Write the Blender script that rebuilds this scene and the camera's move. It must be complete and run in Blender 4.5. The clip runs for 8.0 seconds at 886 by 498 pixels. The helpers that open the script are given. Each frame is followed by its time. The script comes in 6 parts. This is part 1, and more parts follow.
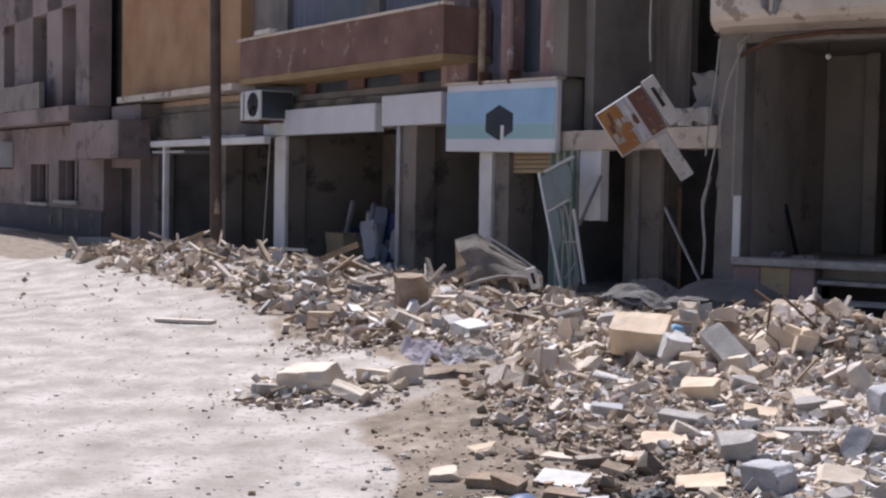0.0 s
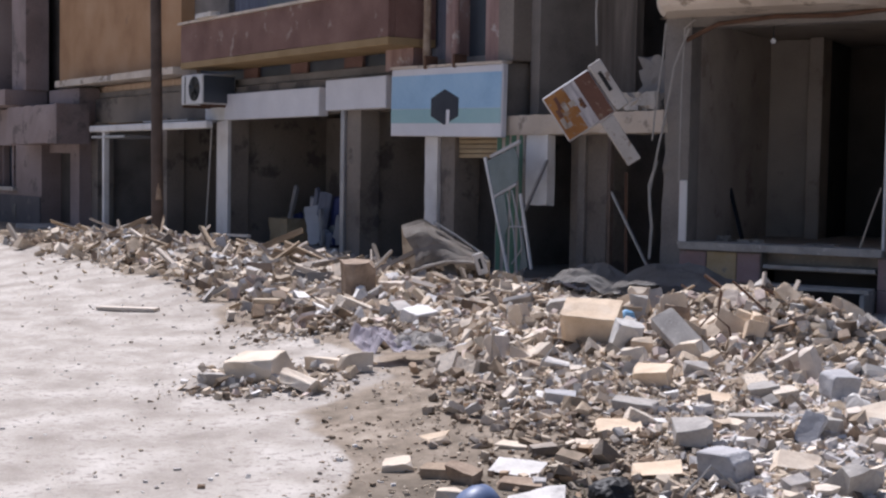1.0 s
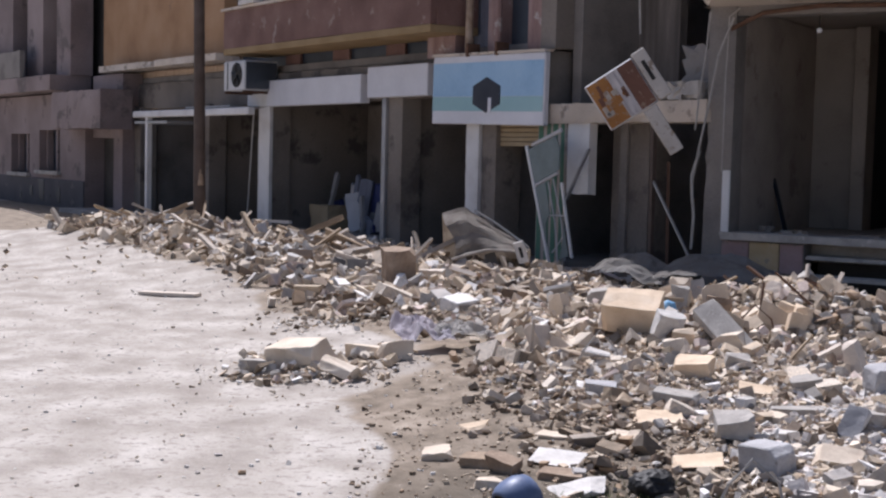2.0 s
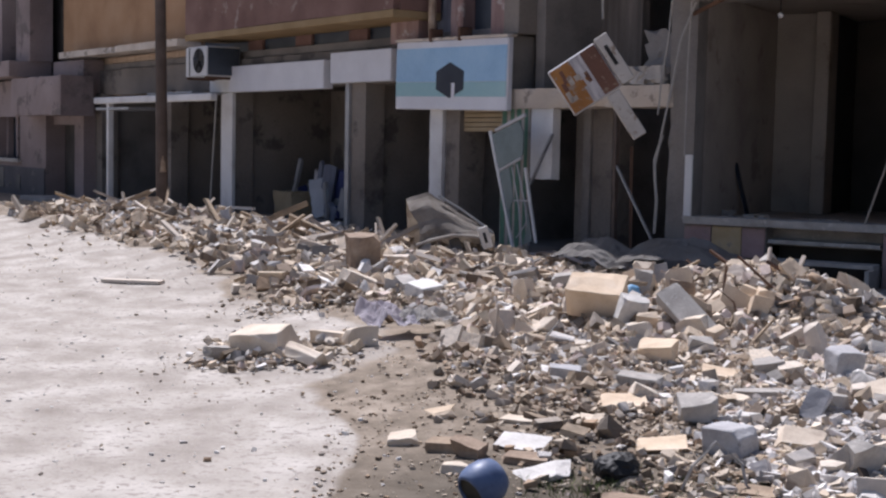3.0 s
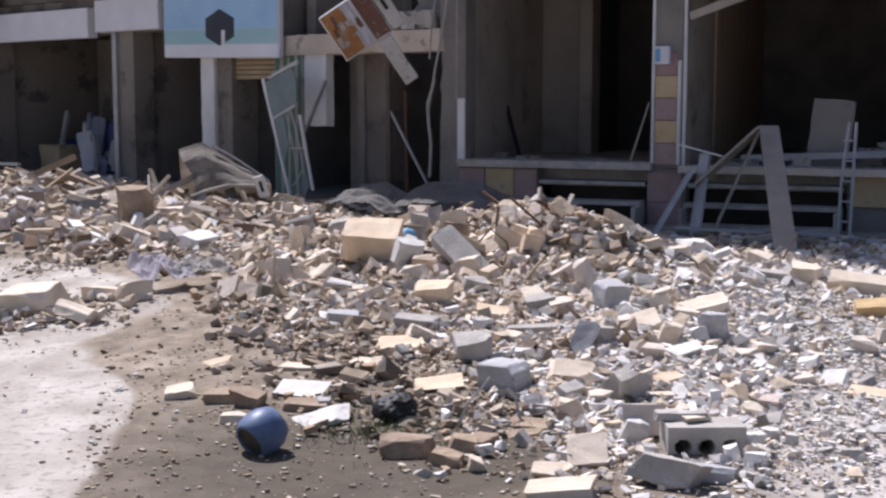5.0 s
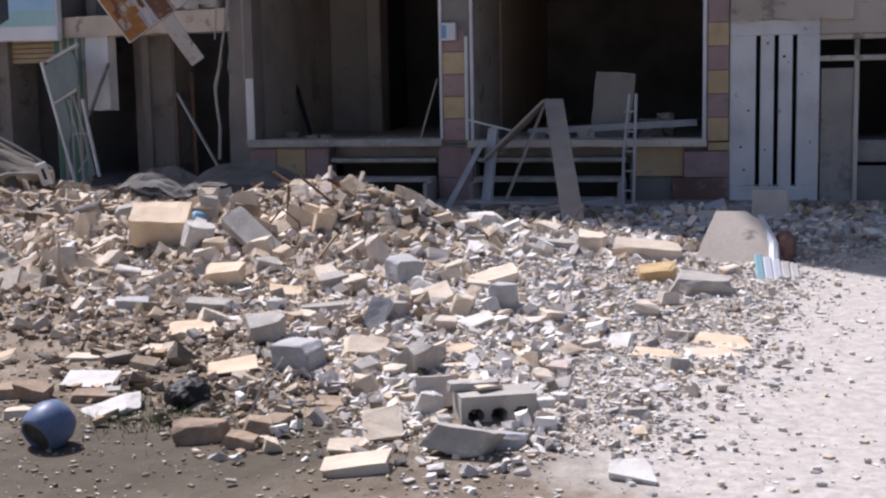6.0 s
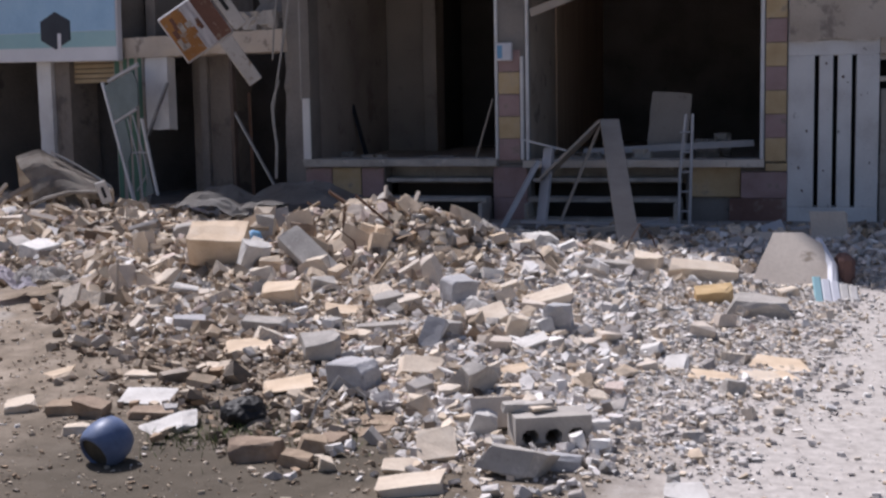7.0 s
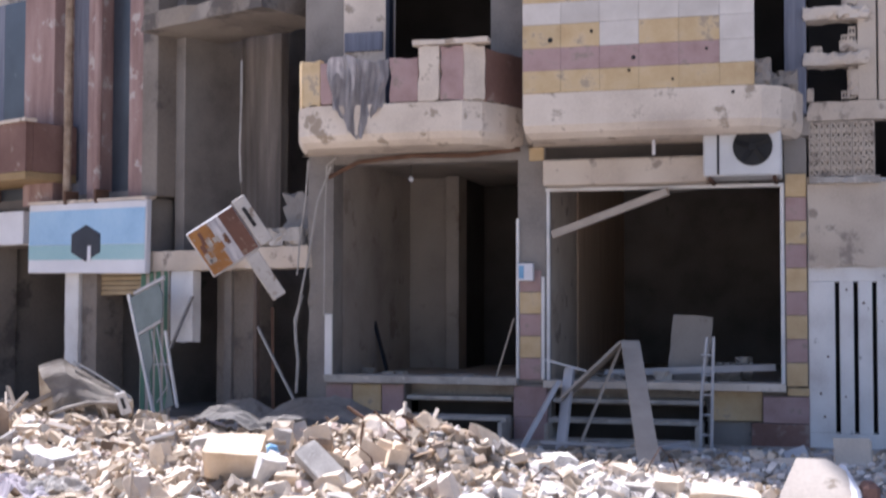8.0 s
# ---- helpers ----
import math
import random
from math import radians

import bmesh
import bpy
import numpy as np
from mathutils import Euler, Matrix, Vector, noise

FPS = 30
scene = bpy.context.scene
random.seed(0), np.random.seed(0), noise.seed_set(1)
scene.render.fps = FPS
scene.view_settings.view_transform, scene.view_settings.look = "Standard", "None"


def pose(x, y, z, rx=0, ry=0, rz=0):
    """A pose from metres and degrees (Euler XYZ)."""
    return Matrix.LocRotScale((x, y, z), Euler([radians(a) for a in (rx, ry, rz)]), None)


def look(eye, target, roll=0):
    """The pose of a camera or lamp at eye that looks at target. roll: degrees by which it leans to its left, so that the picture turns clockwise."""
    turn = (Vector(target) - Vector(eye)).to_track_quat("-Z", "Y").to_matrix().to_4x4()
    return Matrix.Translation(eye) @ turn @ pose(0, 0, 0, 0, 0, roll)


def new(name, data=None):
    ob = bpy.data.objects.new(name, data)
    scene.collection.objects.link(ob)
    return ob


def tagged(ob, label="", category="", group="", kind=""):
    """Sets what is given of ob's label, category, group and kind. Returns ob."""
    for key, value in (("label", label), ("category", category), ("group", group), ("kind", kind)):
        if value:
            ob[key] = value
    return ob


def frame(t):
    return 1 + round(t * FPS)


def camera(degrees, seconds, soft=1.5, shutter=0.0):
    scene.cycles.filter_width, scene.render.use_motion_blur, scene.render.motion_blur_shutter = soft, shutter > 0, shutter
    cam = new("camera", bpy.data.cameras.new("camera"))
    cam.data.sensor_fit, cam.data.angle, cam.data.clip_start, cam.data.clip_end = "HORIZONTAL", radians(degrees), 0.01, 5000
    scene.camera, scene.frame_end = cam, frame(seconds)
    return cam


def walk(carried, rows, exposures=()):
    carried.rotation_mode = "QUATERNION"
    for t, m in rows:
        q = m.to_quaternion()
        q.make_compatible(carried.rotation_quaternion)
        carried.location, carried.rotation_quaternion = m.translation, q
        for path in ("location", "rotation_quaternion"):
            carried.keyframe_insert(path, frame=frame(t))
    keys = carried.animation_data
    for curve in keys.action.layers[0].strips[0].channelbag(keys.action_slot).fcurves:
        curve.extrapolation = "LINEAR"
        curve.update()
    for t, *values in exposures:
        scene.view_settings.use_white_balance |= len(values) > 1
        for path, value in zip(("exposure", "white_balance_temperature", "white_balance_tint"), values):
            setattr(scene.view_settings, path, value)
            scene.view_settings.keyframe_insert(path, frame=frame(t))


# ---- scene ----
cam = camera(36.45, 8.0, soft=2.3, shutter=0.25)
PATH = [
    (0.0, pose(0.000, -0.000, 1.600, 87.22, -1.06, 0.10)),
    (0.5, pose(-0.023, 0.028, 1.611, 86.69, -1.38, -0.84)),
    (1.0, pose(-0.056, 0.128, 1.603, 86.61, -0.96, -2.38)),
    (1.5, pose(-0.065, 0.140, 1.611, 86.31, -1.45, -0.52)),
    (3.0, pose(-0.069, 0.134, 1.610, 85.46, -1.18, -2.21)),
    (3.5, pose(-0.046, 0.148, 1.601, 84.90, -0.98, -4.11)),
    (4.0, pose(-0.030, 0.143, 1.597, 84.19, -0.33, -6.97)),
    (4.2, pose(-0.035, 0.129, 1.608, 84.11, -0.35, -7.57)),
    (5.3, pose(-0.010, 0.111, 1.599, 82.99, 0.34, -14.17)),
    (5.5, pose(0.005, 0.104, 1.596, 82.92, 0.68, -16.23)),
    (6.0, pose(0.019, 0.108, 1.591, 82.38, 1.07, -20.39)),
    (6.5, pose(0.023, 0.118, 1.587, 81.47, 1.32, -19.52)),
    (7.0, pose(0.013, 0.102, 1.598, 83.24, 1.04, -18.05)),
    (7.5, pose(0.009, 0.089, 1.618, 87.37, 0.65, -17.34)),
    (8.0, pose(0.022, 0.077, 1.583, 92.56, -0.12, -17.07)),
]
EXPO = [(0.0, 0.26, 5820, 17), (3.5, 0.19, 5820, 17), (5.5, 0.37, 5850, 18), (6.0, 0.26, 5900, 18), (6.5, 0.12, 5920, 18), (7.0, 0.0, 5900, 18), (7.5, 0.18, 5830, 18), (7.7, 0.56, 5800, 18), (8.0, 1.25, 5800, 19)]
walk(cam, PATH, EXPO)

# ---- world and sun ----
SUN_EL, SUN_AZ = radians(56), radians(20)          # azimuth: to the left of +y
world = bpy.data.worlds.new("sky")
scene.world = world
world.use_nodes = True
wn = world.node_tree.nodes
sky = wn.new("ShaderNodeTexSky")
sky.sky_type = "NISHITA"
sky.sun_disc = False
sky.sun_elevation = SUN_EL
sky.sun_rotation = -SUN_AZ
sky.dust_density = 2.5
wn["Background"].inputs["Strength"].default_value = 0.072
world.node_tree.links.new(sky.outputs[0], wn["Background"].inputs["Color"])
sun_data = bpy.data.lights.new("sun", "SUN")
sun_data.energy, sun_data.angle, sun_data.color = 5.0, radians(0.5), (1.0, 0.95, 0.88)
sun = new("sun", sun_data)
to_sun = Vector((-math.sin(SUN_AZ) * math.cos(SUN_EL), math.cos(SUN_AZ) * math.cos(SUN_EL), math.sin(SUN_EL)))
sun.matrix_world = look(to_sun * 60, (0, 0, 0))

# ---- materials ----
def material(name, cols, scale=3.0, rough=0.85, bump=0.25, fine=40.0, metal=0.0, spots=None, vary=0.0, island=0.0, stretch=(1, 1, 1), spec=0.3):
    """Two-scale noise between the colours, grain relief, optional spots (colour, scale, share)."""
    m = bpy.data.materials.new(name)
    m.use_nodes = True
    nt, n = m.node_tree, m.node_tree.nodes
    b = n["Principled BSDF"]
    b.inputs["Roughness"].default_value, b.inputs["Metallic"].default_value = rough, metal
    b.inputs["Specular IOR Level"].default_value = spec
    co = n.new("ShaderNodeTexCoord")
    mp = n.new("ShaderNodeMapping")
    mp.inputs["Scale"].default_value = stretch
    nt.links.new(co.outputs["Object"], mp.inputs["Vector"])
    big, small = n.new("ShaderNodeTexNoise"), n.new("ShaderNodeTexNoise")
    big.inputs["Scale"].default_value, small.inputs["Scale"].default_value = scale, fine
    big.inputs["Detail"].default_value, small.inputs["Detail"].default_value = 6, 4
    for k in (big, small):
        nt.links.new(mp.outputs["Vector"], k.inputs["Vector"])
    mix = n.new("ShaderNodeMath")
    mix.operation = "MULTIPLY_ADD"
    mix.inputs[1].default_value = 0.35
    nt.links.new(small.outputs["Fac"], mix.inputs[0])
    sc = n.new("ShaderNodeMath")
    sc.operation = "MULTIPLY_ADD"
    sc.inputs[1].default_value, sc.inputs[2].default_value = 1.3, -0.33
    nt.links.new(big.outputs["Fac"], sc.inputs[0])
    nt.links.new(sc.outputs[0], mix.inputs[2])
    ramp = n.new("ShaderNodeValToRGB")
    el = ramp.color_ramp.elements
    while len(el) < len(cols):
        el.new(0.5)
    for k, c in enumerate(cols):
        el[k].position = 0.2 + 0.6 * k / max(1, len(cols) - 1)
        el[k].color = (*c, 1)
    nt.links.new(mix.outputs[0], ramp.inputs["Fac"])
    out = ramp.outputs["Color"]
    if spots:
        col, s_scale, share = spots
        sp = n.new("ShaderNodeTexNoise")
        sp.inputs["Scale"].default_value, sp.inputs["Detail"].default_value = s_scale, 8
        sp.inputs["Roughness"].default_value = 0.65
        nt.links.new(co.outputs["Object"], sp.inputs["Vector"])
        r2 = n.new("ShaderNodeMapRange")
        r2.inputs["From Min"].default_value, r2.inputs["From Max"].default_value = 1 - share, 1 - share + 0.06
        nt.links.new(sp.outputs["Fac"], r2.inputs["Value"])
        mx = n.new("ShaderNodeMixRGB")
        mx.inputs["Color2"].default_value = (*col, 1)
        nt.links.new(r2.outputs[0], mx.inputs["Fac"])
        nt.links.new(out, mx.inputs["Color1"])
        out = mx.outputs["Color"]
    if vary or island:
        hs = n.new("ShaderNodeHueSaturation")
        src = n.new("ShaderNodeNewGeometry").outputs["Random Per Island"] if island else n.new("ShaderNodeObjectInfo").outputs["Random"]
        vr = n.new("ShaderNodeMapRange")
        vr.inputs["To Min"].default_value, vr.inputs["To Max"].default_value = 1 - (vary or island), 1 + (vary or island)
        nt.links.new(src, vr.inputs["Value"])
        nt.links.new(vr.outputs[0], hs.inputs["Value"])
        nt.links.new(out, hs.inputs["Color"])
        out = hs.outputs["Color"]
    nt.links.new(out, b.inputs["Base Color"])
    if bump:
        bp = n.new("ShaderNodeBump")
        bp.inputs["Strength"].default_value, bp.inputs["Distance"].default_value = bump, 0.02
        nt.links.new(mix.outputs[0], bp.inputs["Height"])
        nt.links.new(bp.outputs[0], b.inputs["Normal"])
    return m


def rubble_material(name, palette, island=True, fine=45.0):
    """Each loose piece takes its own stone colour, with dust and grain."""
    m = material(name, [(0.75, 0.75, 0.75), (1, 1, 1), (1.15, 1.12, 1.08)], scale=9, bump=0.5, fine=fine)
    nt, n = m.node_tree, m.node_tree.nodes
    b = n["Principled BSDF"]
    src = n.new("ShaderNodeNewGeometry").outputs["Random Per Island"] if island else n.new("ShaderNodeObjectInfo").outputs["Random"]
    ramp = n.new("ShaderNodeValToRGB")
    ramp.color_ramp.interpolation = "CONSTANT"
    el = ramp.color_ramp.elements
    while len(el) < len(palette):
        el.new(0.5)
    for k, c in enumerate(palette):
        el[k].position, el[k].color = k / len(palette), (*c, 1)
    nt.links.new(src, ramp.inputs["Fac"])
    mul = n.new("ShaderNodeMixRGB")
    mul.blend_type = "MULTIPLY"
    mul.inputs["Fac"].default_value = 1
    old = b.inputs["Base Color"].links[0].from_socket
    nt.links.new(ramp.outputs["Color"], mul.inputs["Color1"])
    nt.links.new(old, mul.inputs["Color2"])
    nt.links.new(mul.outputs["Color"], b.inputs["Base Color"])
    return m


CREAM, TAN, SAND = (0.70, 0.60, 0.48), (0.54, 0.44, 0.33), (0.64, 0.56, 0.465)
GREY, DGREY, PINK = (0.56, 0.53, 0.50), (0.42, 0.39, 0.36), (0.63, 0.52, 0.455)
WHITE, OCHRE, BROWN = (0.76, 0.73, 0.69), (0.57, 0.47, 0.35), (0.28, 0.215, 0.16)
M_RUBBLE = rubble_material("rubble stone", [SAND, CREAM, GREY, TAN, BROWN, WHITE, CREAM, OCHRE, PINK, TAN, SAND, BROWN, DGREY, TAN, OCHRE, TAN, DGREY, CREAM])
M_PALECHIP = rubble_material("pale dusty chips", [GREY, WHITE, SAND, (0.62, 0.58, 0.55), (0.50, 0.46, 0.43), CREAM, WHITE, (0.66, 0.62, 0.58), TAN, GREY])
M_EARTHY = rubble_material("earthy rubble stone", [(0.30, 0.23, 0.165), (0.40, 0.32, 0.235), (0.22, 0.165, 0.115), (0.46, 0.385, 0.30), (0.34, 0.29, 0.24), (0.54, 0.46, 0.36), (0.27, 0.21, 0.15), (0.36, 0.26, 0.175)])
M_RUBBLE_BIG = rubble_material("broken masonry", [SAND, CREAM, GREY, CREAM, WHITE, SAND, TAN, SAND, PINK, CREAM], island=False)
M_CONC = material("grey concrete", [(0.29, 0.265, 0.238), (0.42, 0.388, 0.35), (0.50, 0.465, 0.42)], 4, 0.9, 0.4, 60, spots=((0.56, 0.52, 0.47), 9, 0.42))
M_CREAMSTONE = material("cream limestone", [(0.52, 0.42, 0.32), (0.66, 0.56, 0.44), (0.72, 0.64, 0.54)], 5, 0.8, 0.3, 60)
M_YSTONE = material("yellow limestone", [(0.53, 0.40, 0.27), (0.66, 0.52, 0.37), (0.72, 0.60, 0.47)], 5, 0.8, 0.3, 50)
M_BROWNSTONE = material("brown stone", [(0.19, 0.135, 0.095), (0.31, 0.23, 0.165), (0.42, 0.33, 0.25)], 6, 0.85, 0.4, 50)
M_TANSTONE = material("tan sandstone", [(0.22, 0.16, 0.11), (0.35, 0.265, 0.185), (0.47, 0.37, 0.27)], 6, 0.85, 0.35, 50)
M_WHITESTONE = material("white marble", [(0.50, 0.47, 0.43), (0.62, 0.59, 0.55), (0.70, 0.67, 0.63)], 6, 0.75, 0.25, 50, spots=((0.40, 0.36, 0.31), 9, 0.40))
M_PLASTER = material("grey plaster", [(0.16, 0.143, 0.132), (0.24, 0.218, 0.20), (0.29, 0.265, 0.24)], 1.6, 0.9, 0.3, 30, spots=((0.15, 0.14, 0.13), 2.2, 0.36))
M_PLASTER_L = material("pale room plaster", [(0.31, 0.272, 0.238), (0.41, 0.366, 0.323), (0.47, 0.424, 0.377)], 1.3, 0.9, 0.2, 30, spots=((0.29, 0.25, 0.215), 1.6, 0.42))
M_CREAMWALL = material("cream render", [(0.42, 0.35, 0.285), (0.54, 0.462, 0.38), (0.60, 0.525, 0.44)], 1.6, 0.88, 0.25, 40, spots=((0.30, 0.25, 0.21), 2.7, 0.43))
M_FASCIA = material("whitewashed balcony edge", [(0.48, 0.41, 0.345), (0.63, 0.55, 0.465), (0.71, 0.635, 0.555)], 1.5, 0.85, 0.2, 40, spots=((0.34, 0.28, 0.22), 3.0, 0.43))
M_ORANGE = material("orange render", [(0.30, 0.17, 0.09), (0.40, 0.24, 0.13), (0.46, 0.30, 0.18)], 1.0, 0.9, 0.25, 30, spots=((0.22, 0.15, 0.11), 1.6, 0.36))
M_BROWNWALL = material("red-brown render", [(0.15, 0.085, 0.07), (0.205, 0.12, 0.10), (0.26, 0.165, 0.14)], 1.4, 0.85, 0.2, 30, spots=((0.31, 0.24, 0.21), 2.2, 0.41))
M_YBAND = material("ochre band", [(0.27, 0.185, 0.09), (0.35, 0.25, 0.135)], 2, 0.85, 0.15, 30)
M_TILE_Y = material("ochre facing tile", [(0.46, 0.33, 0.18), (0.53, 0.40, 0.23), (0.58, 0.46, 0.30)], 4, 0.6, 0.12, 40, vary=0.05, spots=((0.37, 0.30, 0.22), 4, 0.42))
M_TILE_M = material("mauve facing tile", [(0.30, 0.20, 0.19), (0.37, 0.255, 0.245), (0.42, 0.30, 0.29)], 4, 0.6, 0.12, 40, vary=0.05, spots=((0.30, 0.235, 0.21), 4, 0.42))
M_TILE_W = material("pale facing tile", [(0.50, 0.46, 0.42), (0.60, 0.56, 0.52)], 4, 0.6, 0.12, 40, vary=0.08)
M_GRIME = material("grimy beige render", [(0.15, 0.128, 0.11), (0.225, 0.195, 0.168), (0.28, 0.245, 0.21)], 0.7, 0.92, 0.3, 20, spots=((0.12, 0.105, 0.095), 1.1, 0.45))
M_HOUSE = material("pinkish beige render", [(0.20, 0.158, 0.15), (0.285, 0.228, 0.218), (0.35, 0.285, 0.272)], 0.7, 0.92, 0.3, 20, spots=((0.16, 0.132, 0.125), 1.1, 0.44))
M_DADO = material("dark grey dado paint", [(0.085, 0.08, 0.085), (0.13, 0.12, 0.125)], 1.2, 0.9, 0.2, 20, spots=((0.19, 0.165, 0.155), 2.0, 0.40))
M_POCKED = material("pocked white wall", [(0.59, 0.555, 0.531), (0.732, 0.708, 0.684), (0.8, 0.779, 0.755)], 2.2, 0.75, 0.25, 40, spots=((0.20, 0.175, 0.15), 11, 0.37))
M_WPAINT = material("chipped white paint", [(0.55, 0.53, 0.52), (0.70, 0.69, 0.68), (0.76, 0.75, 0.75)], 2, 0.6, 0.1, 40, spots=((0.36, 0.31, 0.27), 5, 0.30))
M_SIGNWHITE = material("white sign face", [(0.62, 0.62, 0.66), (0.74, 0.74, 0.78)], 1.5, 0.45, 0.05, 20, spots=((0.35, 0.32, 0.30), 6, 0.27))
M_BLUE = material("pale blue sign face", [(0.25, 0.42, 0.62), (0.33, 0.52, 0.72), (0.40, 0.58, 0.76)], 1.2, 0.4, 0.05, 20, spots=((0.55, 0.58, 0.6), 4, 0.30))
M_TEAL = material("sea-green sign band", [(0.27, 0.46, 0.50), (0.36, 0.55, 0.58)], 1.2, 0.4, 0.05, 20, spots=((0.55, 0.58, 0.6), 4, 0.30))
M_NAVY = material("navy emblem", [(0.015, 0.02, 0.035), (0.03, 0.035, 0.05)], 3, 0.5, 0.05)
M_ORNG = material("orange sign face", [(0.24, 0.10, 0.025), (0.36, 0.17, 0.05)], 3, 0.5, 0.05, spots=((0.28, 0.21, 0.16), 9, 0.45))
M_MAROON = material("maroon sign band", [(0.10, 0.045, 0.03), (0.16, 0.075, 0.05)], 3, 0.5, 0.05, spots=((0.24, 0.17, 0.12), 9, 0.42))
M_DIRTYWHITE = material("soiled white plastic", [(0.40, 0.37, 0.34), (0.52, 0.49, 0.46)], 4, 0.6, 0.1, 40, spots=((0.25, 0.20, 0.16), 8, 0.45))
M_STEEL = material("galvanised steel", [(0.30, 0.30, 0.31), (0.42, 0.42, 0.43)], 3, 0.5, 0.1, 50, metal=0.6)
M_ALU = material("dusty aluminium", [(0.42, 0.41, 0.42), (0.55, 0.54, 0.55)], 3, 0.55, 0.1, 50, metal=0.3)
M_RUST = material("rusty steel", [(0.08, 0.045, 0.03), (0.16, 0.09, 0.06)], 6, 0.85, 0.2, 60)
M_ACWHITE = material("off-white cooler casing", [(0.50, 0.50, 0.50), (0.62, 0.62, 0.62)], 2, 0.5, 0.08, 40, spots=((0.33, 0.29, 0.25), 4, 0.28))
M_BLACK = material("black plastic", [(0.010, 0.010, 0.011), (0.022, 0.021, 0.021)], 4, 0.6, 0.1)
# near-black: the shade of deep rooms put into the colour, plus some soot
M_DARK = material("shaded sooty interior", [(0.062, 0.055, 0.05), (0.11, 0.098, 0.088)], 1.5, 0.95, 0.2, spots=((0.10, 0.085, 0.07), 2, 0.33))
M_BROWNIN = material("brown panelled interior", [(0.46, 0.33, 0.23), (0.62, 0.48, 0.35)], 1.5, 0.85, 0.15, stretch=(6, 6, 0.4))
M_WOOD = material("weathered wood", [(0.20, 0.14, 0.09), (0.32, 0.24, 0.16), (0.40, 0.32, 0.23)], 4, 0.85, 0.3, 50, stretch=(8, 8, 0.8))
M_PALEWOOD = material("pale board", [(0.34, 0.29, 0.24), (0.45, 0.39, 0.33)], 3, 0.85, 0.15, 40)
M_TARP = material("grey-brown sheet", [(0.23, 0.20, 0.17), (0.36, 0.32, 0.28), (0.46, 0.42, 0.37)], 5, 0.85, 0.35, 60)
M_BALL = material("faded blue plastic", [(0.085, 0.115, 0.20), (0.125, 0.165, 0.275), (0.20, 0.24, 0.34)], 6, 0.45, 0.1, 40, spots=((0.18, 0.17, 0.17), 12, 0.30))
M_LBLUE = material("light blue plastic", [(0.16, 0.34, 0.55), (0.22, 0.42, 0.62)], 6, 0.5, 0.1)
M_GREEN = material("green paint", [(0.06, 0.15, 0.10), (0.10, 0.21, 0.145)], 3, 0.6, 0.1)
M_RAG = material("pale lilac cloth", [(0.58, 0.54, 0.58), (0.70, 0.66, 0.69)], 5, 0.95, 0.2)
M_DOORGLASS = material("dusty sea-green door glass", [(0.10, 0.135, 0.14), (0.18, 0.225, 0.23)], 2.5, 0.35, 0.1, spots=((0.28, 0.31, 0.32), 3, 0.36), spec=0.5)
M_MAUVE = material("faded mauve render", [(0.21, 0.13, 0.115), (0.32, 0.215, 0.195), (0.42, 0.31, 0.285)], 1.3, 0.88, 0.2, 30, spots=((0.46, 0.40, 0.37), 2.6, 0.42), stretch=(3, 3, 0.5))
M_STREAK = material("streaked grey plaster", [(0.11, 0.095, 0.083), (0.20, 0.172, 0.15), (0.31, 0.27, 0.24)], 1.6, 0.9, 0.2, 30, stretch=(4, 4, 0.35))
M_RAGGREY = material("dusty torn cloth", [(0.30, 0.28, 0.29), (0.44, 0.42, 0.43), (0.58, 0.55, 0.55)], 6, 0.95, 0.4, 40, stretch=(3, 3, 0.6))
M_CONCPALE = material("pale worn concrete", [(0.30, 0.29, 0.29), (0.42, 0.41, 0.41), (0.53, 0.52, 0.52)], 5, 0.9, 0.4, 60, spots=((0.26, 0.245, 0.235), 8, 0.40))
M_OCHREBRICK = material("bright ochre brick", [(0.50, 0.34, 0.16), (0.58, 0.41, 0.21), (0.64, 0.48, 0.29)], 6, 0.8, 0.2, 50)
# carries the shading of the jug's opening in its colour, with mud
M_MUDSHADE = material("jug-end mud and shade", [(0.05, 0.045, 0.035), (0.10, 0.09, 0.07)], 12, 0.95, 0.4)
M_CABLE = material("grey cable", [(0.30, 0.28, 0.26), (0.42, 0.40, 0.37)], 5, 0.7, 0.1)
M_WINDOW = material("dusty window glass", [(0.035, 0.045, 0.06), (0.07, 0.085, 0.11)], 1.5, 0.3, 0.05, spec=0.5, spots=((0.14, 0.15, 0.16), 2.5, 0.33))
M_CURTAIN = material("grey-blue curtain", [(0.14, 0.15, 0.19), (0.24, 0.25, 0.30)], 2, 0.95, 0.3, 30, stretch=(9, 9, 0.5))
M_POLE = material("brown painted pole", [(0.07, 0.05, 0.04), (0.12, 0.09, 0.075)], 4, 0.7, 0.15)
M_DEEPBLUE = material("blue cabinet paint", [(0.035, 0.045, 0.14), (0.06, 0.07, 0.19)], 2, 0.6, 0.1)
M_TANPAINT = material("tan carton", [(0.33, 0.25, 0.15), (0.42, 0.33, 0.21)], 3, 0.8, 0.1)
M_GRASS = material("sparse green grass", [(0.10, 0.135, 0.04), (0.18, 0.21, 0.075)], 9, 0.8, 0.0)
M_PAVE = material("dusty pavement", [(0.24, 0.22, 0.20), (0.33, 0.31, 0.29), (0.40, 0.38, 0.36)], 2, 0.95, 0.4, 40)

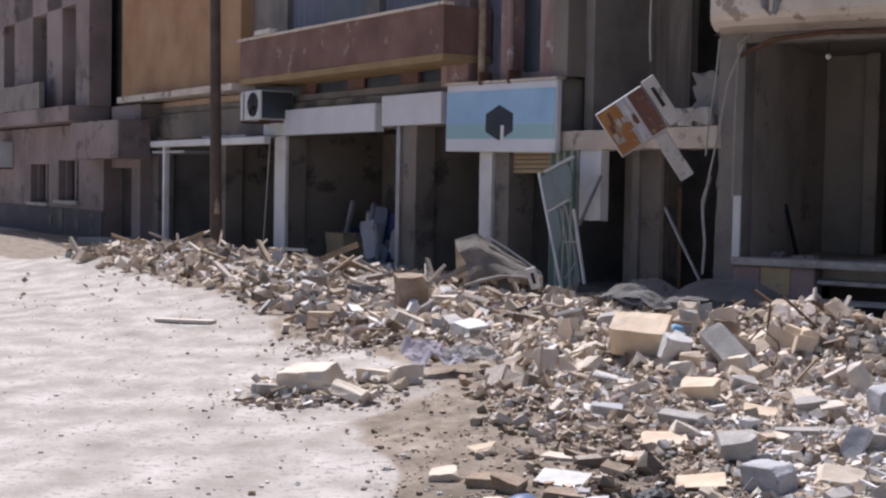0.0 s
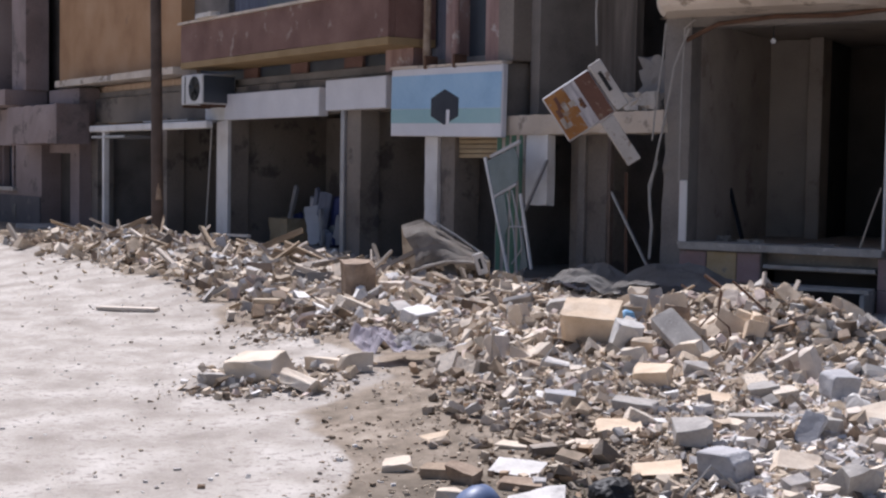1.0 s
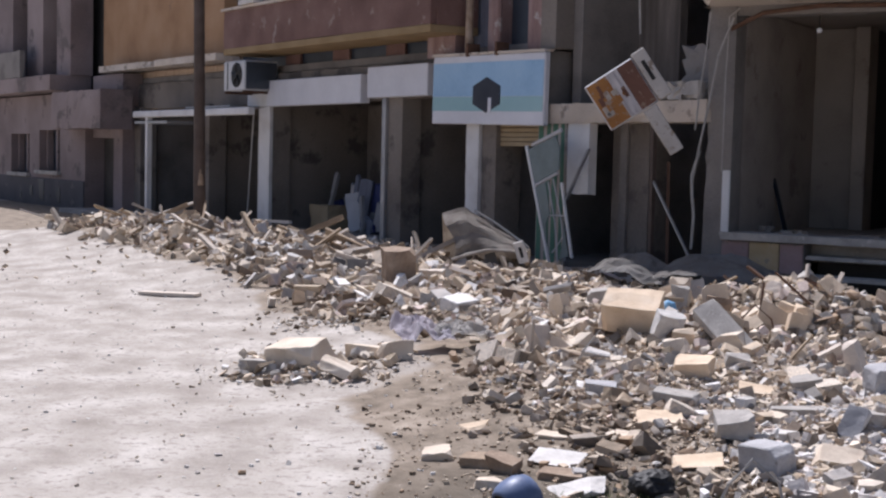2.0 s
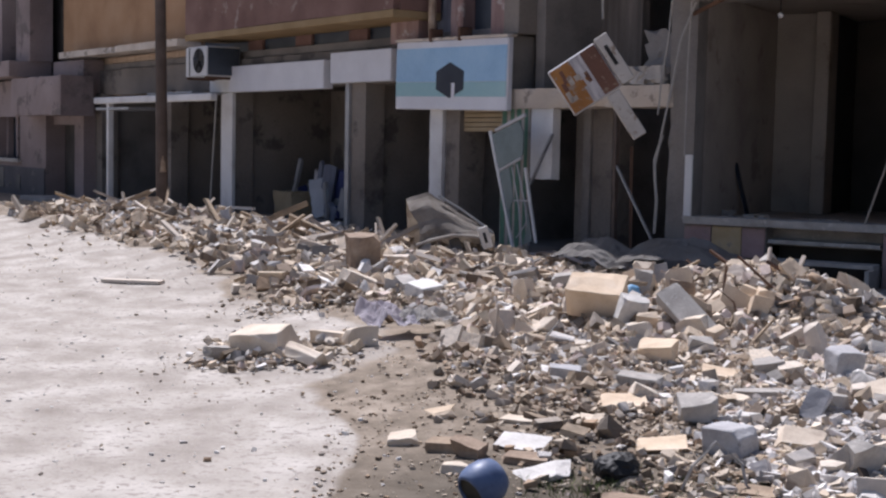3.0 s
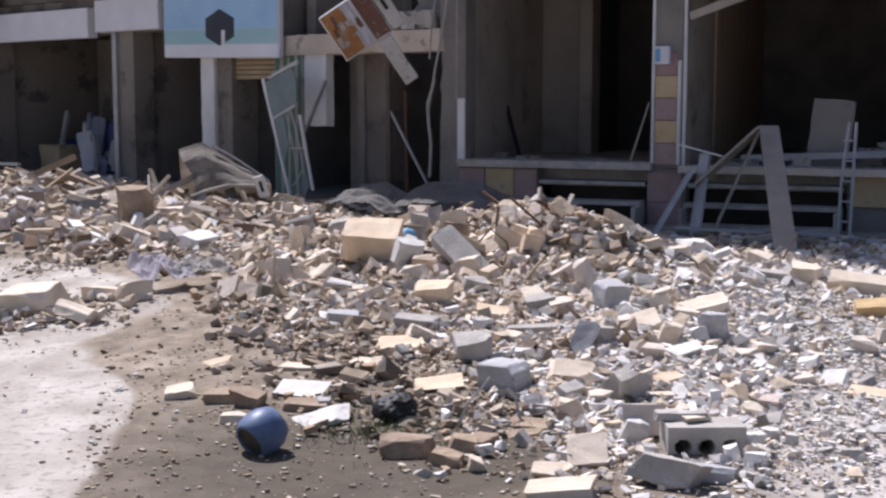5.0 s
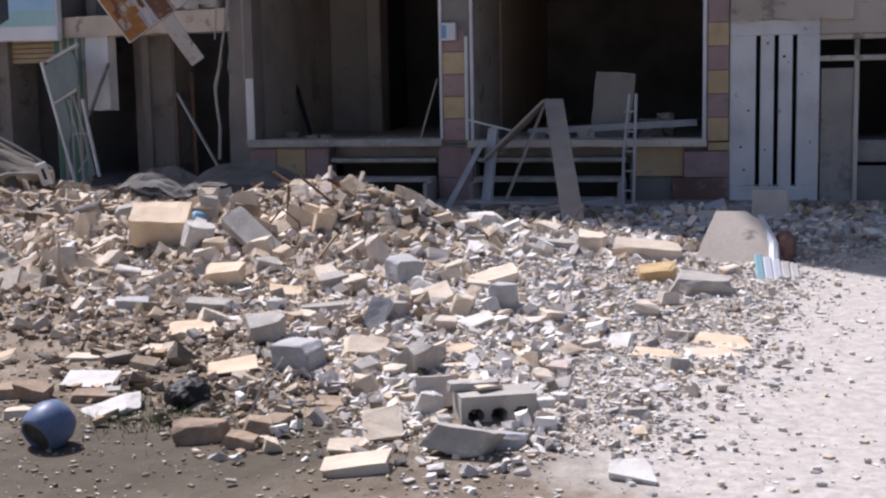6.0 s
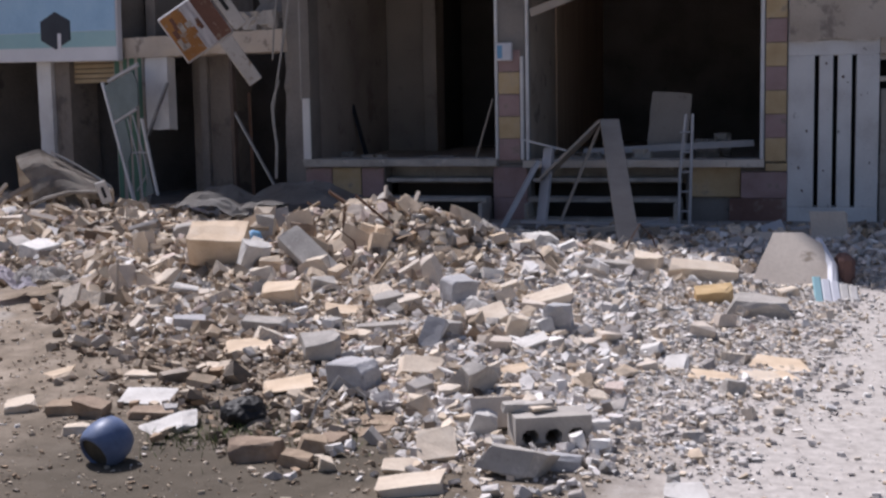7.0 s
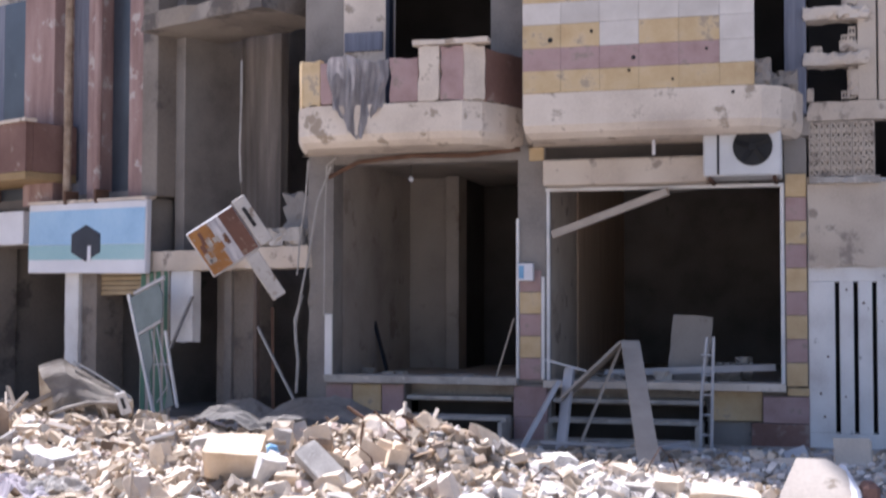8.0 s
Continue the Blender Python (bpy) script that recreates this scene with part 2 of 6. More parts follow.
# ---- building frames: x along the front, y into the building, z up ----
def run_frame(x, y, az):
    a = radians(az)
    ax, ay = Vector((math.sin(a), -math.cos(a), 0)), Vector((math.cos(a), math.sin(a), 0))
    return Matrix(((ax.x, ay.x, 0, x), (ax.y, ay.y, 0, y), (0, 0, 1, 0), (0, 0, 0, 1)))


FR, FL = run_frame(3.35, 16.7, 57), run_frame(3.35, 16.7, 33)
BASE = {}


def thing(name, m, label, category, group="", kind=""):
    ob = new(name)
    ob.empty_display_size = 0.1
    ob.matrix_basis = m
    BASE[ob] = m
    return tagged(ob, label, category, group, kind)


def part(name, bm, mat, parent=None, label="", at=None):
    """Links a bmesh as one mesh object; at: its place in the parent's own space."""
    me = bpy.data.meshes.new(name)
    bm.to_mesh(me)
    bm.free()
    me.materials.append(mat)
    ob = new(name, me)
    if parent:
        ob.parent = parent
    if at is not None:
        ob.matrix_basis = at
    if label:
        ob["label"] = label
    return ob


def add_box(bm, x0, x1, y0, y1, z0, z1, m=None):
    vs = [bm.verts.new(Vector(c) if m is None else m @ Vector(c)) for c in
          ((x0, y0, z0), (x1, y0, z0), (x1, y1, z0), (x0, y1, z0), (x0, y0, z1), (x1, y0, z1), (x1, y1, z1), (x0, y1, z1))]
    for f in ((3, 2, 1, 0), (4, 5, 6, 7), (0, 1, 5, 4), (1, 2, 6, 5), (2, 3, 7, 6), (3, 0, 4, 7)):
        bm.faces.new([vs[k] for k in f])


def boxes(*specs, bevel=0.008, m=None):
    bm = bmesh.new()
    for s in specs:
        add_box(bm, *s, m=m)
    if bevel:
        bmesh.ops.bevel(bm, geom=bm.edges[:], offset=bevel, segments=1, affect="EDGES")
    return bm


def chipped(x0, x1, y0, y1, z0, z1, amount=0.02, step=0.15, seed=0):
    """A box with worn, uneven edges."""
    bm = bmesh.new()
    add_box(bm, x0, x1, y0, y1, z0, z1)
    cuts = {0: int((x1 - x0) / step), 1: int((y1 - y0) / step), 2: int((z1 - z0) / step)}
    for k in range(3):
        es = [e for e in bm.edges if abs((e.verts[0].co - e.verts[1].co)[k]) > step * 1.5]
        if es and cuts[k]:
            bmesh.ops.subdivide_edges(bm, edges=es, cuts=min(cuts[k], 40), use_grid_fill=True)
    r = random.Random(seed)
    for v in bm.verts:
        on = (v.co.x in (x0, x1)) + (abs(v.co.y - y0) < 1e-6 or abs(v.co.y - y1) < 1e-6) + (abs(v.co.z - z0) < 1e-6 or abs(v.co.z - z1) < 1e-6)
        k = amount * (1.0 if on >= 2 else 0.3)
        c = Vector(((x0 + x1) / 2, (y0 + y1) / 2, (z0 + z1) / 2))
        d = c - v.co
        d = Vector([math.copysign(min(abs(q), 1), q) for q in d])
        v.co += d.normalized() * r.random() ** 2 * k * 1.6
    return bm


def prism(points, y0, y1):
    """An outline in x and z, pushed from y0 to y1."""
    bm = bmesh.new()
    a = [bm.verts.new((x, y0, z)) for x, z in points]
    b = [bm.verts.new((x, y1, z)) for x, z in points]
    n = len(points)
    bm.faces.new(a)
    bm.faces.new(b[::-1])
    for k in range(n):
        bm.faces.new((a[(k + 1) % n], a[k], b[k], b[(k + 1) % n]))
    bmesh.ops.recalc_face_normals(bm, faces=bm.faces[:])
    return bm


def tube(points, radius, sides=8, taper=None):
    """A round bar through the points."""
    bm = bmesh.new()
    rings = []
    pts = [Vector(p) for p in points]
    for k, p in enumerate(pts):
        d = (pts[min(k + 1, len(pts) - 1)] - pts[max(k - 1, 0)]).normalized()
        u = d.orthogonal().normalized()
        w = d.cross(u)
        r = radius if taper is None else radius + (taper - radius) * k / (len(pts) - 1)
        rings.append([bm.verts.new(p + (u * math.cos(a) + w * math.sin(a)) * r) for a in [2 * math.pi * j / sides for j in range(sides)]])
    for a, b in zip(rings, rings[1:]):
        for j in range(sides):
            bm.faces.new((a[j], a[(j + 1) % sides], b[(j + 1) % sides], b[j]))
    bm.faces.new(rings[0][::-1])
    bm.faces.new(rings[-1])
    bmesh.ops.recalc_face_normals(bm, faces=bm.faces[:])
    return bm


def sag(a, b, drop, n=10):
    a, b = Vector(a), Vector(b)
    return [a.lerp(b, k / n) - Vector((0, 0, drop * 4 * (k / n) * (1 - k / n))) for k in range(n + 1)]


# ---- ground with its heap of debris, one sheet to the horizon ----
MOUNDS = [(2.9, 10.9, 0.30, 0.85), (3.3, 10.6, 0.12, 0.5), (1.6, 11.4, 0.17, 1.3), (0.6, 13.2, 0.11, 1.5), (4.2, 12.0, 0.08, 1.2), (2.0, 9.3, 0.14, 1.5),
          (-5.2, 23.0, 0.32, 1.5), (-3.4, 20.3, 0.32, 1.4), (-1.6, 17.2, 0.28, 1.5), (2.6, 7.8, 0.08, 1.2), (6.2, 10.6, 0.1, 1.0), (-1.0, 10.2, 0.04, 0.5), (1.0, 15.8, 0.05, 1.2), (2.3, 5.6, 0.03, 0.5), (8.2, 10.8, 0.1, 0.9), (0.65, 16.6, 0.08, 0.5)]


def heap(x, y):
    return sum(h * math.exp(-((x - a) ** 2 + (y - b) ** 2) / (2 * s * s)) for a, b, h, s in MOUNDS)


def ground_z(x, y):
    h = heap(x, y)
    z = h + 0.02 * noise.noise((x * 0.5, y * 0.5, 3.0)) + 0.015 * noise.noise((x * 2.3, y * 2.3, 1.0)) * min(1, 0.3 + h * 4)
    return z + 0.10 * min(1, h * 3) * noise.noise((x * 1.4, y * 1.4, 7.0))


def seg_side(x, y, pts):
    """Signed distance to an open line of points; positive on its right."""
    best, sign = 1e9, 1
    for (ax, ay), (bx, by) in zip(pts, pts[1:]):
        dx, dy = bx - ax, by - ay
        t = max(0, min(1, ((x - ax) * dx + (y - ay) * dy) / (dx * dx + dy * dy)))
        d = math.hypot(x - ax - t * dx, y - ay - t * dy)
        if d < best:
            best, sign = d, (1 if dx * (y - ay) - dy * (x - ax) < 0 else -1)
    return best * sign


ROAD_EDGE = [(-0.9, -40), (-0.6, 4.0), (-0.37, 5.85), (-0.28, 6.58), (-0.2, 7.3), (-0.37, 7.77), (-0.52, 8.15), (-0.58, 8.6), (-0.36, 9.2), (-0.1, 9.8), (-0.05, 10.4), (-0.35, 11.3), (-0.9, 12.4), (-1.5, 13.3), (-2.3, 15.8), (-6.7, 23.6), (-14, 34), (-60, 90)]
FRONT = [(-14, 34), (-6.4, 23.4), (-2.0, 15.8), (-0.9, 13.0), (0.0, 11.6), (0.45, 9.9), (0.62, 8.6), (0.6, 7.4), (0.65, 6.6), (1.15, 5.75), (1.9, 5.1), (2.7, 4.95), (3.25, 5.5), (4.2, 6.5), (5.2, 7.6), (6.2, 8.8), (8.5, 9.3), (14, 8)]


def grid_lines(lo, hi, step, far):
    dense = list(np.arange(lo, hi + step / 2, step))
    out, k, s = [], hi, step
    while k < far:
        s *= 1.35
        k += s
        out.append(k)
    back, k, s = [], lo, step
    while k > -far:
        s *= 1.35
        k -= s
        back.append(k)
    return back[::-1] + dense + out


def make_ground():
    xs, ys = grid_lines(-9, 11, 0.16, 1500), grid_lines(3, 27, 0.16, 1500)
    verts, soil, dust, damp = [], [], [], []
    for y in ys:
        for x in xs:
            near = -16 < x < 20 and -12 < y < 40
            verts.append((x, y, ground_z(x, y) if near else 0.02 * noise.noise((x * 0.5, y * 0.5, 3.0))))
            if near:
                side = seg_side(x, y, ROAD_EDGE)
                wob = 0.25 * noise.noise((x * 1.6, y * 1.6, 9.0)) + 0.1 * noise.noise((x * 6, y * 6, 2.0))
                fade = max(0, min(1, (y - 0.5) / 4)) * max(0, min(1, (19 - x) / 6)) * max(0, min(1, (x + 15) / 4))
                soil.append(fade * max(0, min(1, (side + wob * max(0.18, min(0.8, 0.18 + (y - 7.8) * 0.6))) * max(0.3, min(0.8, 0.8 - (y - 7.6) * 0.5)) + 0.5)))
                grey = (x * 0.80 - y * 0.42) + 0.48 + wob - 0.25 * max(0, 5.3 - y)
                dust.append(max(0, min(1, grey * 1.8)) * max(0, min(1, (19 - x) / 6)))
                wet = math.exp(-((x - 0.75) / 1.25) ** 2 - ((y - 5.8) / 1.15) ** 2)
                damp.append(max(0, min(1, wet * 1.3 + wob * 0.8)))
            else:
                soil.append(0.0)
                dust.append(0.0)
                damp.append(0.0)
    w = len(xs)
    faces = [(j * w + i, j * w + i + 1, (j + 1) * w + i + 1, (j + 1) * w + i) for j in range(len(ys) - 1) for i in range(w - 1)]
    me = bpy.data.meshes.new("ground")
    me.from_pydata(verts, [], faces)
    for nm, vals in (("soil", soil), ("dust", dust), ("damp", damp)):
        at = me.attributes.new(nm, "FLOAT", "POINT")
        at.data.foreach_set("value", vals)
    me.polygons.foreach_set("use_smooth", [True] * len(faces))
    m = material("dusty street ground", [(0.26, 0.225, 0.19), (0.395, 0.356, 0.31), (0.53, 0.49, 0.44)], 2.6, 0.95, 0.6, 70, spots=((0.30, 0.262, 0.23), 17, 0.46), stretch=(0.9, 0.7, 1.0))
    nt, n = m.node_tree, m.node_tree.nodes
    b = n["Principled BSDF"]
    road = b.inputs["Base Color"].links[0].from_socket
    co = n.new("ShaderNodeTexCoord")

    def layer(cols, scale):
        t = n.new("ShaderNodeTexNoise")
        t.inputs["Scale"].default_value, t.inputs["Detail"].default_value, t.inputs["Roughness"].default_value = scale, 9, 0.7
        nt.links.new(co.outputs["Object"], t.inputs["Vector"])
        r = n.new("ShaderNodeValToRGB")
        el = r.color_ramp.elements
        el.new(0.5)
        for k, c in enumerate(cols):
            el[k].position, el[k].color = 0.3 + 0.2 * k, (*c, 1)
        nt.links.new(t.outputs["Fac"], r.inputs["Fac"])
        return r.outputs["Color"], t

    earth, te = layer([(0.11, 0.088, 0.063), (0.23, 0.185, 0.138), (0.37, 0.31, 0.245)], 4)
    wet_at = n.new("ShaderNodeAttribute")
    wet_at.attribute_name = "damp"
    wetmix = n.new("ShaderNodeMixRGB")
    wetmix.inputs["Color2"].default_value = (0.062, 0.052, 0.037, 1)
    less = n.new("ShaderNodeMath")
    less.operation = "MULTIPLY"
    less.inputs[1].default_value = 0.82
    nt.links.new(wet_at.outputs["Fac"], less.inputs[0])
    nt.links.new(less.outputs[0], wetmix.inputs["Fac"])
    nt.links.new(earth, wetmix.inputs["Color1"])
    earth = wetmix.outputs["Color"]
    pale, tp = layer([(0.33, 0.297, 0.268), (0.455, 0.417, 0.38), (0.57, 0.526, 0.484)], 14)
    cur = road
    for top, nm in ((earth, "soil"), (pale, "dust")):
        a = n.new("ShaderNodeAttribute")
        a.attribute_name = nm
        mx = n.new("ShaderNodeMixRGB")
        jit = n.new("ShaderNodeMath")
        jit.operation = "MULTIPLY_ADD"
        jit.inputs[1].default_value = 0.13 if nm == "soil" else 0.8
        nt.links.new(te.outputs["Fac"], jit.inputs[0])
        nt.links.new(a.outputs["Fac"], jit.inputs[2])
        edge = n.new("ShaderNodeMapRange")
        half = 0.13 * 0.5 if nm == "soil" else 0.4
        edge.inputs["From Min"].default_value = 0.5 + half - (0.02 if nm == "soil" else 0.35)
        edge.inputs["From Max"].default_value = 0.5 + half + (0.02 if nm == "soil" else 0.35)
        nt.links.new(jit.outputs[0], edge.inputs["Value"])
        nt.links.new(edge.outputs[0], mx.inputs["Fac"])
        nt.links.new(cur, mx.inputs["Color1"])
        nt.links.new(top, mx.inputs["Color2"])
        cur = mx.outputs["Color"]
    nt.links.new(cur, b.inputs["Base Color"])
    bp = n.new("ShaderNodeBump")
    bp.inputs["Strength"].default_value, bp.inputs["Distance"].default_value = 0.6, 0.03
    nt.links.new(te.outputs["Fac"], bp.inputs["Height"])
    nt.links.new(b.inputs["Normal"].links[0].from_socket, bp.inputs["Normal"])
    nt.links.new(bp.outputs[0], b.inputs["Normal"])
    me.materials.append(m)
    return tagged(new("ground", me), "dusty pale street with brown earth and fine debris", "ground", kind="structure")


make_ground()

# ---- right building: two raised shops under two balconies ----
tower = thing("shop_building", FR, "damaged two-tone tiled building with raised open shops and balconies", "building")


def rpart(name, bm, mat, label="", parent=None):
    return part(name, bm, mat, parent or tower, label)


def pieces(name, specs, mat, parent, label="", bevel=0.008):
    for sp in specs:
        part(name, boxes(sp, bevel=bevel), mat, parent, label)


def tile(parent, mat, x0, x1, y0, y1, z0, z1):
    return part("tile", boxes((x0, x1, y0, y1, z0, z1), bevel=0.006), mat, parent)


# plinth, floor and rooms
pieces("plinth", ((0.0, 1.28, 0.02, 0.30, -0.2, 0.70), (2.64, 3.10, 0.02, 0.30, -0.2, 0.70), (4.92, 6.06, 0.10, 0.34, -0.2, 0.70)), M_PLASTER, tower)
rpart("shop_floor", boxes((0.0, 9.0, 0.30, 6.8, 0.45, 0.70)), M_CONC, "dusty raised shop floor")
rpart("party_wall", boxes((0.0, 0.22, 0.36, 5.0, 0.70, 3.55)), M_PLASTER_L)
rpart("party_wall", boxes((2.78, 3.00, 0.36, 2.3, 0.70, 3.55)), M_CREAMWALL)
rpart("party_wall", boxes((2.78, 3.02, 2.3, 6.6, 0.70, 3.55)), M_BROWNIN, "brown panelled party wall")
# dark walls here carry the room's shade in their colour
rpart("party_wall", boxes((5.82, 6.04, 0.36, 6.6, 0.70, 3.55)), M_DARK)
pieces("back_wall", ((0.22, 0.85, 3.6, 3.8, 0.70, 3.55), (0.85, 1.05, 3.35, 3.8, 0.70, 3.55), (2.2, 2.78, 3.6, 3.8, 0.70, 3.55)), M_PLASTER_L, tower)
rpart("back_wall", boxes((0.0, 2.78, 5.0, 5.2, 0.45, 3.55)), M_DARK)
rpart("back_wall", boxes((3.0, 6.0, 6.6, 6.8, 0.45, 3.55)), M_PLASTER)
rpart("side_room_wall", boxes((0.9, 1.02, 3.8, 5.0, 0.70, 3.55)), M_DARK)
rpart("ceiling", boxes((-0.05, 6.1, 0.0, 6.8, 3.56, 3.78)), M_PLASTER_L, "grey concrete ceiling slab")
# pillars
post_l = rpart("pillar", chipped(0.0, 0.34, 0.0, 0.36, 0.0, 3.56, 0.03, 0.12, 3), M_PLASTER)
part("jamb_strip", boxes((0.24, 0.34, -0.03, 0.0, 0.76, 1.52)), M_WPAINT, post_l, "broken white marble jamb")
post_m = rpart("pillar", chipped(2.70, 3.04, 0.0, 0.34, 0.70, 3.56, 0.025, 0.12, 4), M_PLASTER)
for k in range(5):
    tile(post_m, M_TILE_Y if k % 2 else M_TILE_M, 2.725, 2.985, -0.025, 0.0, 0.745 + 0.262 * k, 1.0 + 0.262 * k)
tile(post_m, M_TILE_Y, 2.84, 3.02, -0.02, 0.0, 3.36, 3.52)
part("jamb_strip", boxes((2.685, 2.72, -0.04, 0.05, 0.75, 2.67)), M_WPAINT, post_m, "white metal jamb strip")
part("jamb_strip", boxes((2.99, 3.03, -0.04, 0.05, 0.75, 1.97)), M_WPAINT, post_m, "white metal jamb strip")
post_r = rpart("pillar", chipped(5.80, 6.05, 0.0, 0.34, 0.70, 3.56, 0.02, 0.12, 5), M_PLASTER)
for k in range(9):
    tile(post_r, M_TILE_M if k % 2 else M_TILE_Y, 5.815, 6.045, -0.025, 0.0, 0.72 + 0.268 * k, 0.982 + 0.268 * k)
# sills and base tiles
base_l = rpart("sill", chipped(0.25, 2.72, -0.10, 0.36, 0.68, 0.77, 0.02, 0.2, 6), M_CONC, "broken pale shop sill")
for x0, x1, mt in ((0.26, 0.60, M_TILE_M), (0.61, 0.98, M_TILE_Y), (0.99, 1.27, M_TILE_M), (2.65, 3.06, M_TILE_M)):
    tile(base_l, mt, x0, x1, -0.012, 0.02, 0.30, 0.66)
tile(base_l, M_TILE_M, 2.65, 3.06, -0.012, 0.02, -0.05, 0.295)
base_r = rpart("sill", chipped(3.02, 5.81, -0.10, 0.36, 0.66, 0.745, 0.02, 0.2, 7), M_FASCIA, "broken pale shop sill")
for x0, x1, z0, z1, mt in ((4.96, 5.54, 0.31, 0.655, M_TILE_Y), (5.55, 6.06, 0.30, 0.60, M_TILE_M), (5.42, 6.06, 0.0, 0.295, M_BROWNWALL), (5.82, 6.06, 0.61, 0.70, M_TILE_Y)):
    tile(base_r, mt, x0, x1, 0.05 if x1 < 5.6 else -0.02, 0.10, z0, z1)
# dark sheets standing for the shade behind the open steps, and steps under each sill
pieces("shade_backing", ((1.28, 2.64, 0.55, 0.62, -0.1, 0.66), (3.10, 4.92, 0.55, 0.62, -0.1, 0.66)), M_DARK, tower, "dark sheet for the shade behind the steps")
for x0, x1 in ((1.30, 2.62), (3.12, 4.88)):
    st = rpart("steps", boxes((x0, x0 + 0.05, -0.50, 0.5, 0.0, 0.27)), M_CONC, "open shop steps with stone treads")
    part("string", boxes((x1 - 0.05, x1, -0.50, 0.5, 0.0, 0.27)), M_CONC, st)
    for z, y0 in ((0.49, -0.02), (0.27, -0.28), (0.05, -0.52)):
        part("tread", chipped(x0, x1, y0, y0 + 0.34, z, z + 0.045, 0.012, 0.2, int(z * 99)), M_CONC, st)
# shop front of the second shop
rpart("shutter_box", boxes((3.06, 4.97, -0.28, 0.05, 3.03, 3.34), bevel=0.02), M_CREAMWALL, "dusty beige roller shutter box")
rpart("shop_frame", boxes((5.755, 5.80, -0.02, 0.05, 0.745, 3.03), (3.04, 5.80, -0.03, 0.02, 2.985, 3.03), (3.05, 3.09, -0.02, 0.05, 0.745, 3.0)), M_WPAINT, "white aluminium shop frame")
rpart("lintel", chipped(0.30, 2.75, 0.02, 0.30, 3.38, 3.57, 0.05, 0.15, 9), M_PLASTER)
# dark colour stands for the shaded gap under the slab
rpart("lintel", boxes((3.04, 5.82, 0.05, 0.30, 3.34, 3.57)), M_DARK)
rpart("roller_bar", tube([(0.30, -0.07, 3.22), (0.7, -0.08, 3.40), (1.4, -0.08, 3.46), (2.1, -0.08, 3.44), (2.74, -0.07, 3.50)], 0.028, 8), M_RUST, "bent dark shutter roller bar")
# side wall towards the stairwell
# shadow as well as soot is put into this wall's dark colour
rpart("side_wall", boxes((-0.06, 0.10, 0.45, 6.0, -0.2, 6.8)), M_DARK, "stairwell side wall, dark for shadow and soot")


def curved_balcony(name, label, outline, z0, z1, thick_mat, lip=0.16, bottom_in=0.16):
    """A slab edge that rolls inwards at its foot, along an outline in x and y."""
    bm = bmesh.new()
    prof = [(0.0, z1), (0.0, z0 + 0.28 * (z1 - z0)), (0.35 * bottom_in, z0 + 0.12 * (z1 - z0)), (bottom_in, z0)]
    cx = sum(p[0] for p in outline) / len(outline)
    rows = []
    for dy, z in prof:
        rows.append([bm.verts.new((x + (cx - x) * dy * 0.25, y + dy, z)) for x, y in outline])
    rows.insert(0, [bm.verts.new((x, 0.0, z1)) for x, y in outline])
    rows.append([bm.verts.new((x, 0.02, z0)) for x, y in outline])
    for a, b in zip(rows, rows[1:]):
        for k in range(len(outline) - 1):
            if (a[k].co - b[k].co).length > 1e-4:
                try:
                    bm.faces.new((a[k], a[k + 1], b[k + 1], b[k]))
                except ValueError:
                    pass
    bmesh.ops.remove_doubles(bm, verts=bm.verts[:], dist=1e-4)
    bmesh.ops.recalc_face_normals(bm, faces=bm.faces[:])
    return rpart(name, bm, thick_mat, label)


# left balcony: rounded ends, slotted parapet
OUT_L = [(-0.10, -0.05), (0.05, -0.45), (0.20, -0.80), (0.36, -0.90), (0.9, -0.92), (1.6, -0.92), (2.25, -0.92), (2.46, -0.80), (2.66, -0.45), (2.78, -0.05)]
balc_l = curved_balcony("balcony", "curved balcony with whitewashed edge, blasted parapet", OUT_L, 3.50, 3.98, M_FASCIA)


def parapet_panel(parent, a, b, z0, z1, mat, thick=0.10, label="", seed=0, name="parapet"):
    a, b = Vector((*a, 0)), Vector((*b, 0))
    d = b - a
    m = Matrix.Translation((a.x, a.y, 0)) @ Matrix.Rotation(math.atan2(d.y, d.x), 4, "Z")
    bm = chipped(0, d.length - 0.004, 0, thick, z0, z1, 0.02, 0.12, seed)
    bm.transform(m)
    return part(name, bm, mat, parent, label)


for k, (a, b, zt, mt) in enumerate((((-0.08, -0.08), (0.10, -0.56), 4.60, M_CREAMWALL), ((0.10, -0.56), (0.24, -0.83), 4.56, M_TILE_Y), ((0.24, -0.83), (0.50, -0.90), 4.54, M_TILE_Y),
                                    ((0.50, -0.90), (0.68, -0.90), 4.50, M_TILE_M), ((1.36, -0.90), (1.72, -0.90), 4.52, M_TILE_M), ((1.72, -0.93), (1.98, -0.93), 4.64, M_FASCIA),
                                    ((1.98, -0.90), (2.27, -0.90), 4.63, M_TILE_M), ((2.27, -0.93), (2.50, -0.80), 4.64, M_FASCIA), ((2.50, -0.78), (2.78, -0.10), 4.60, M_BROWNWALL))):
    parapet_panel(balc_l, a, b, 3.98, zt, mt, seed=20 + k)
part("coping", chipped(1.66, 2.56, -0.96, -0.78, 4.64, 4.70, 0.02, 0.1, 31), M_FASCIA, balc_l, "broken pale coping")
bm = bmesh.new()         # torn sheet hanging over the gap
g = []
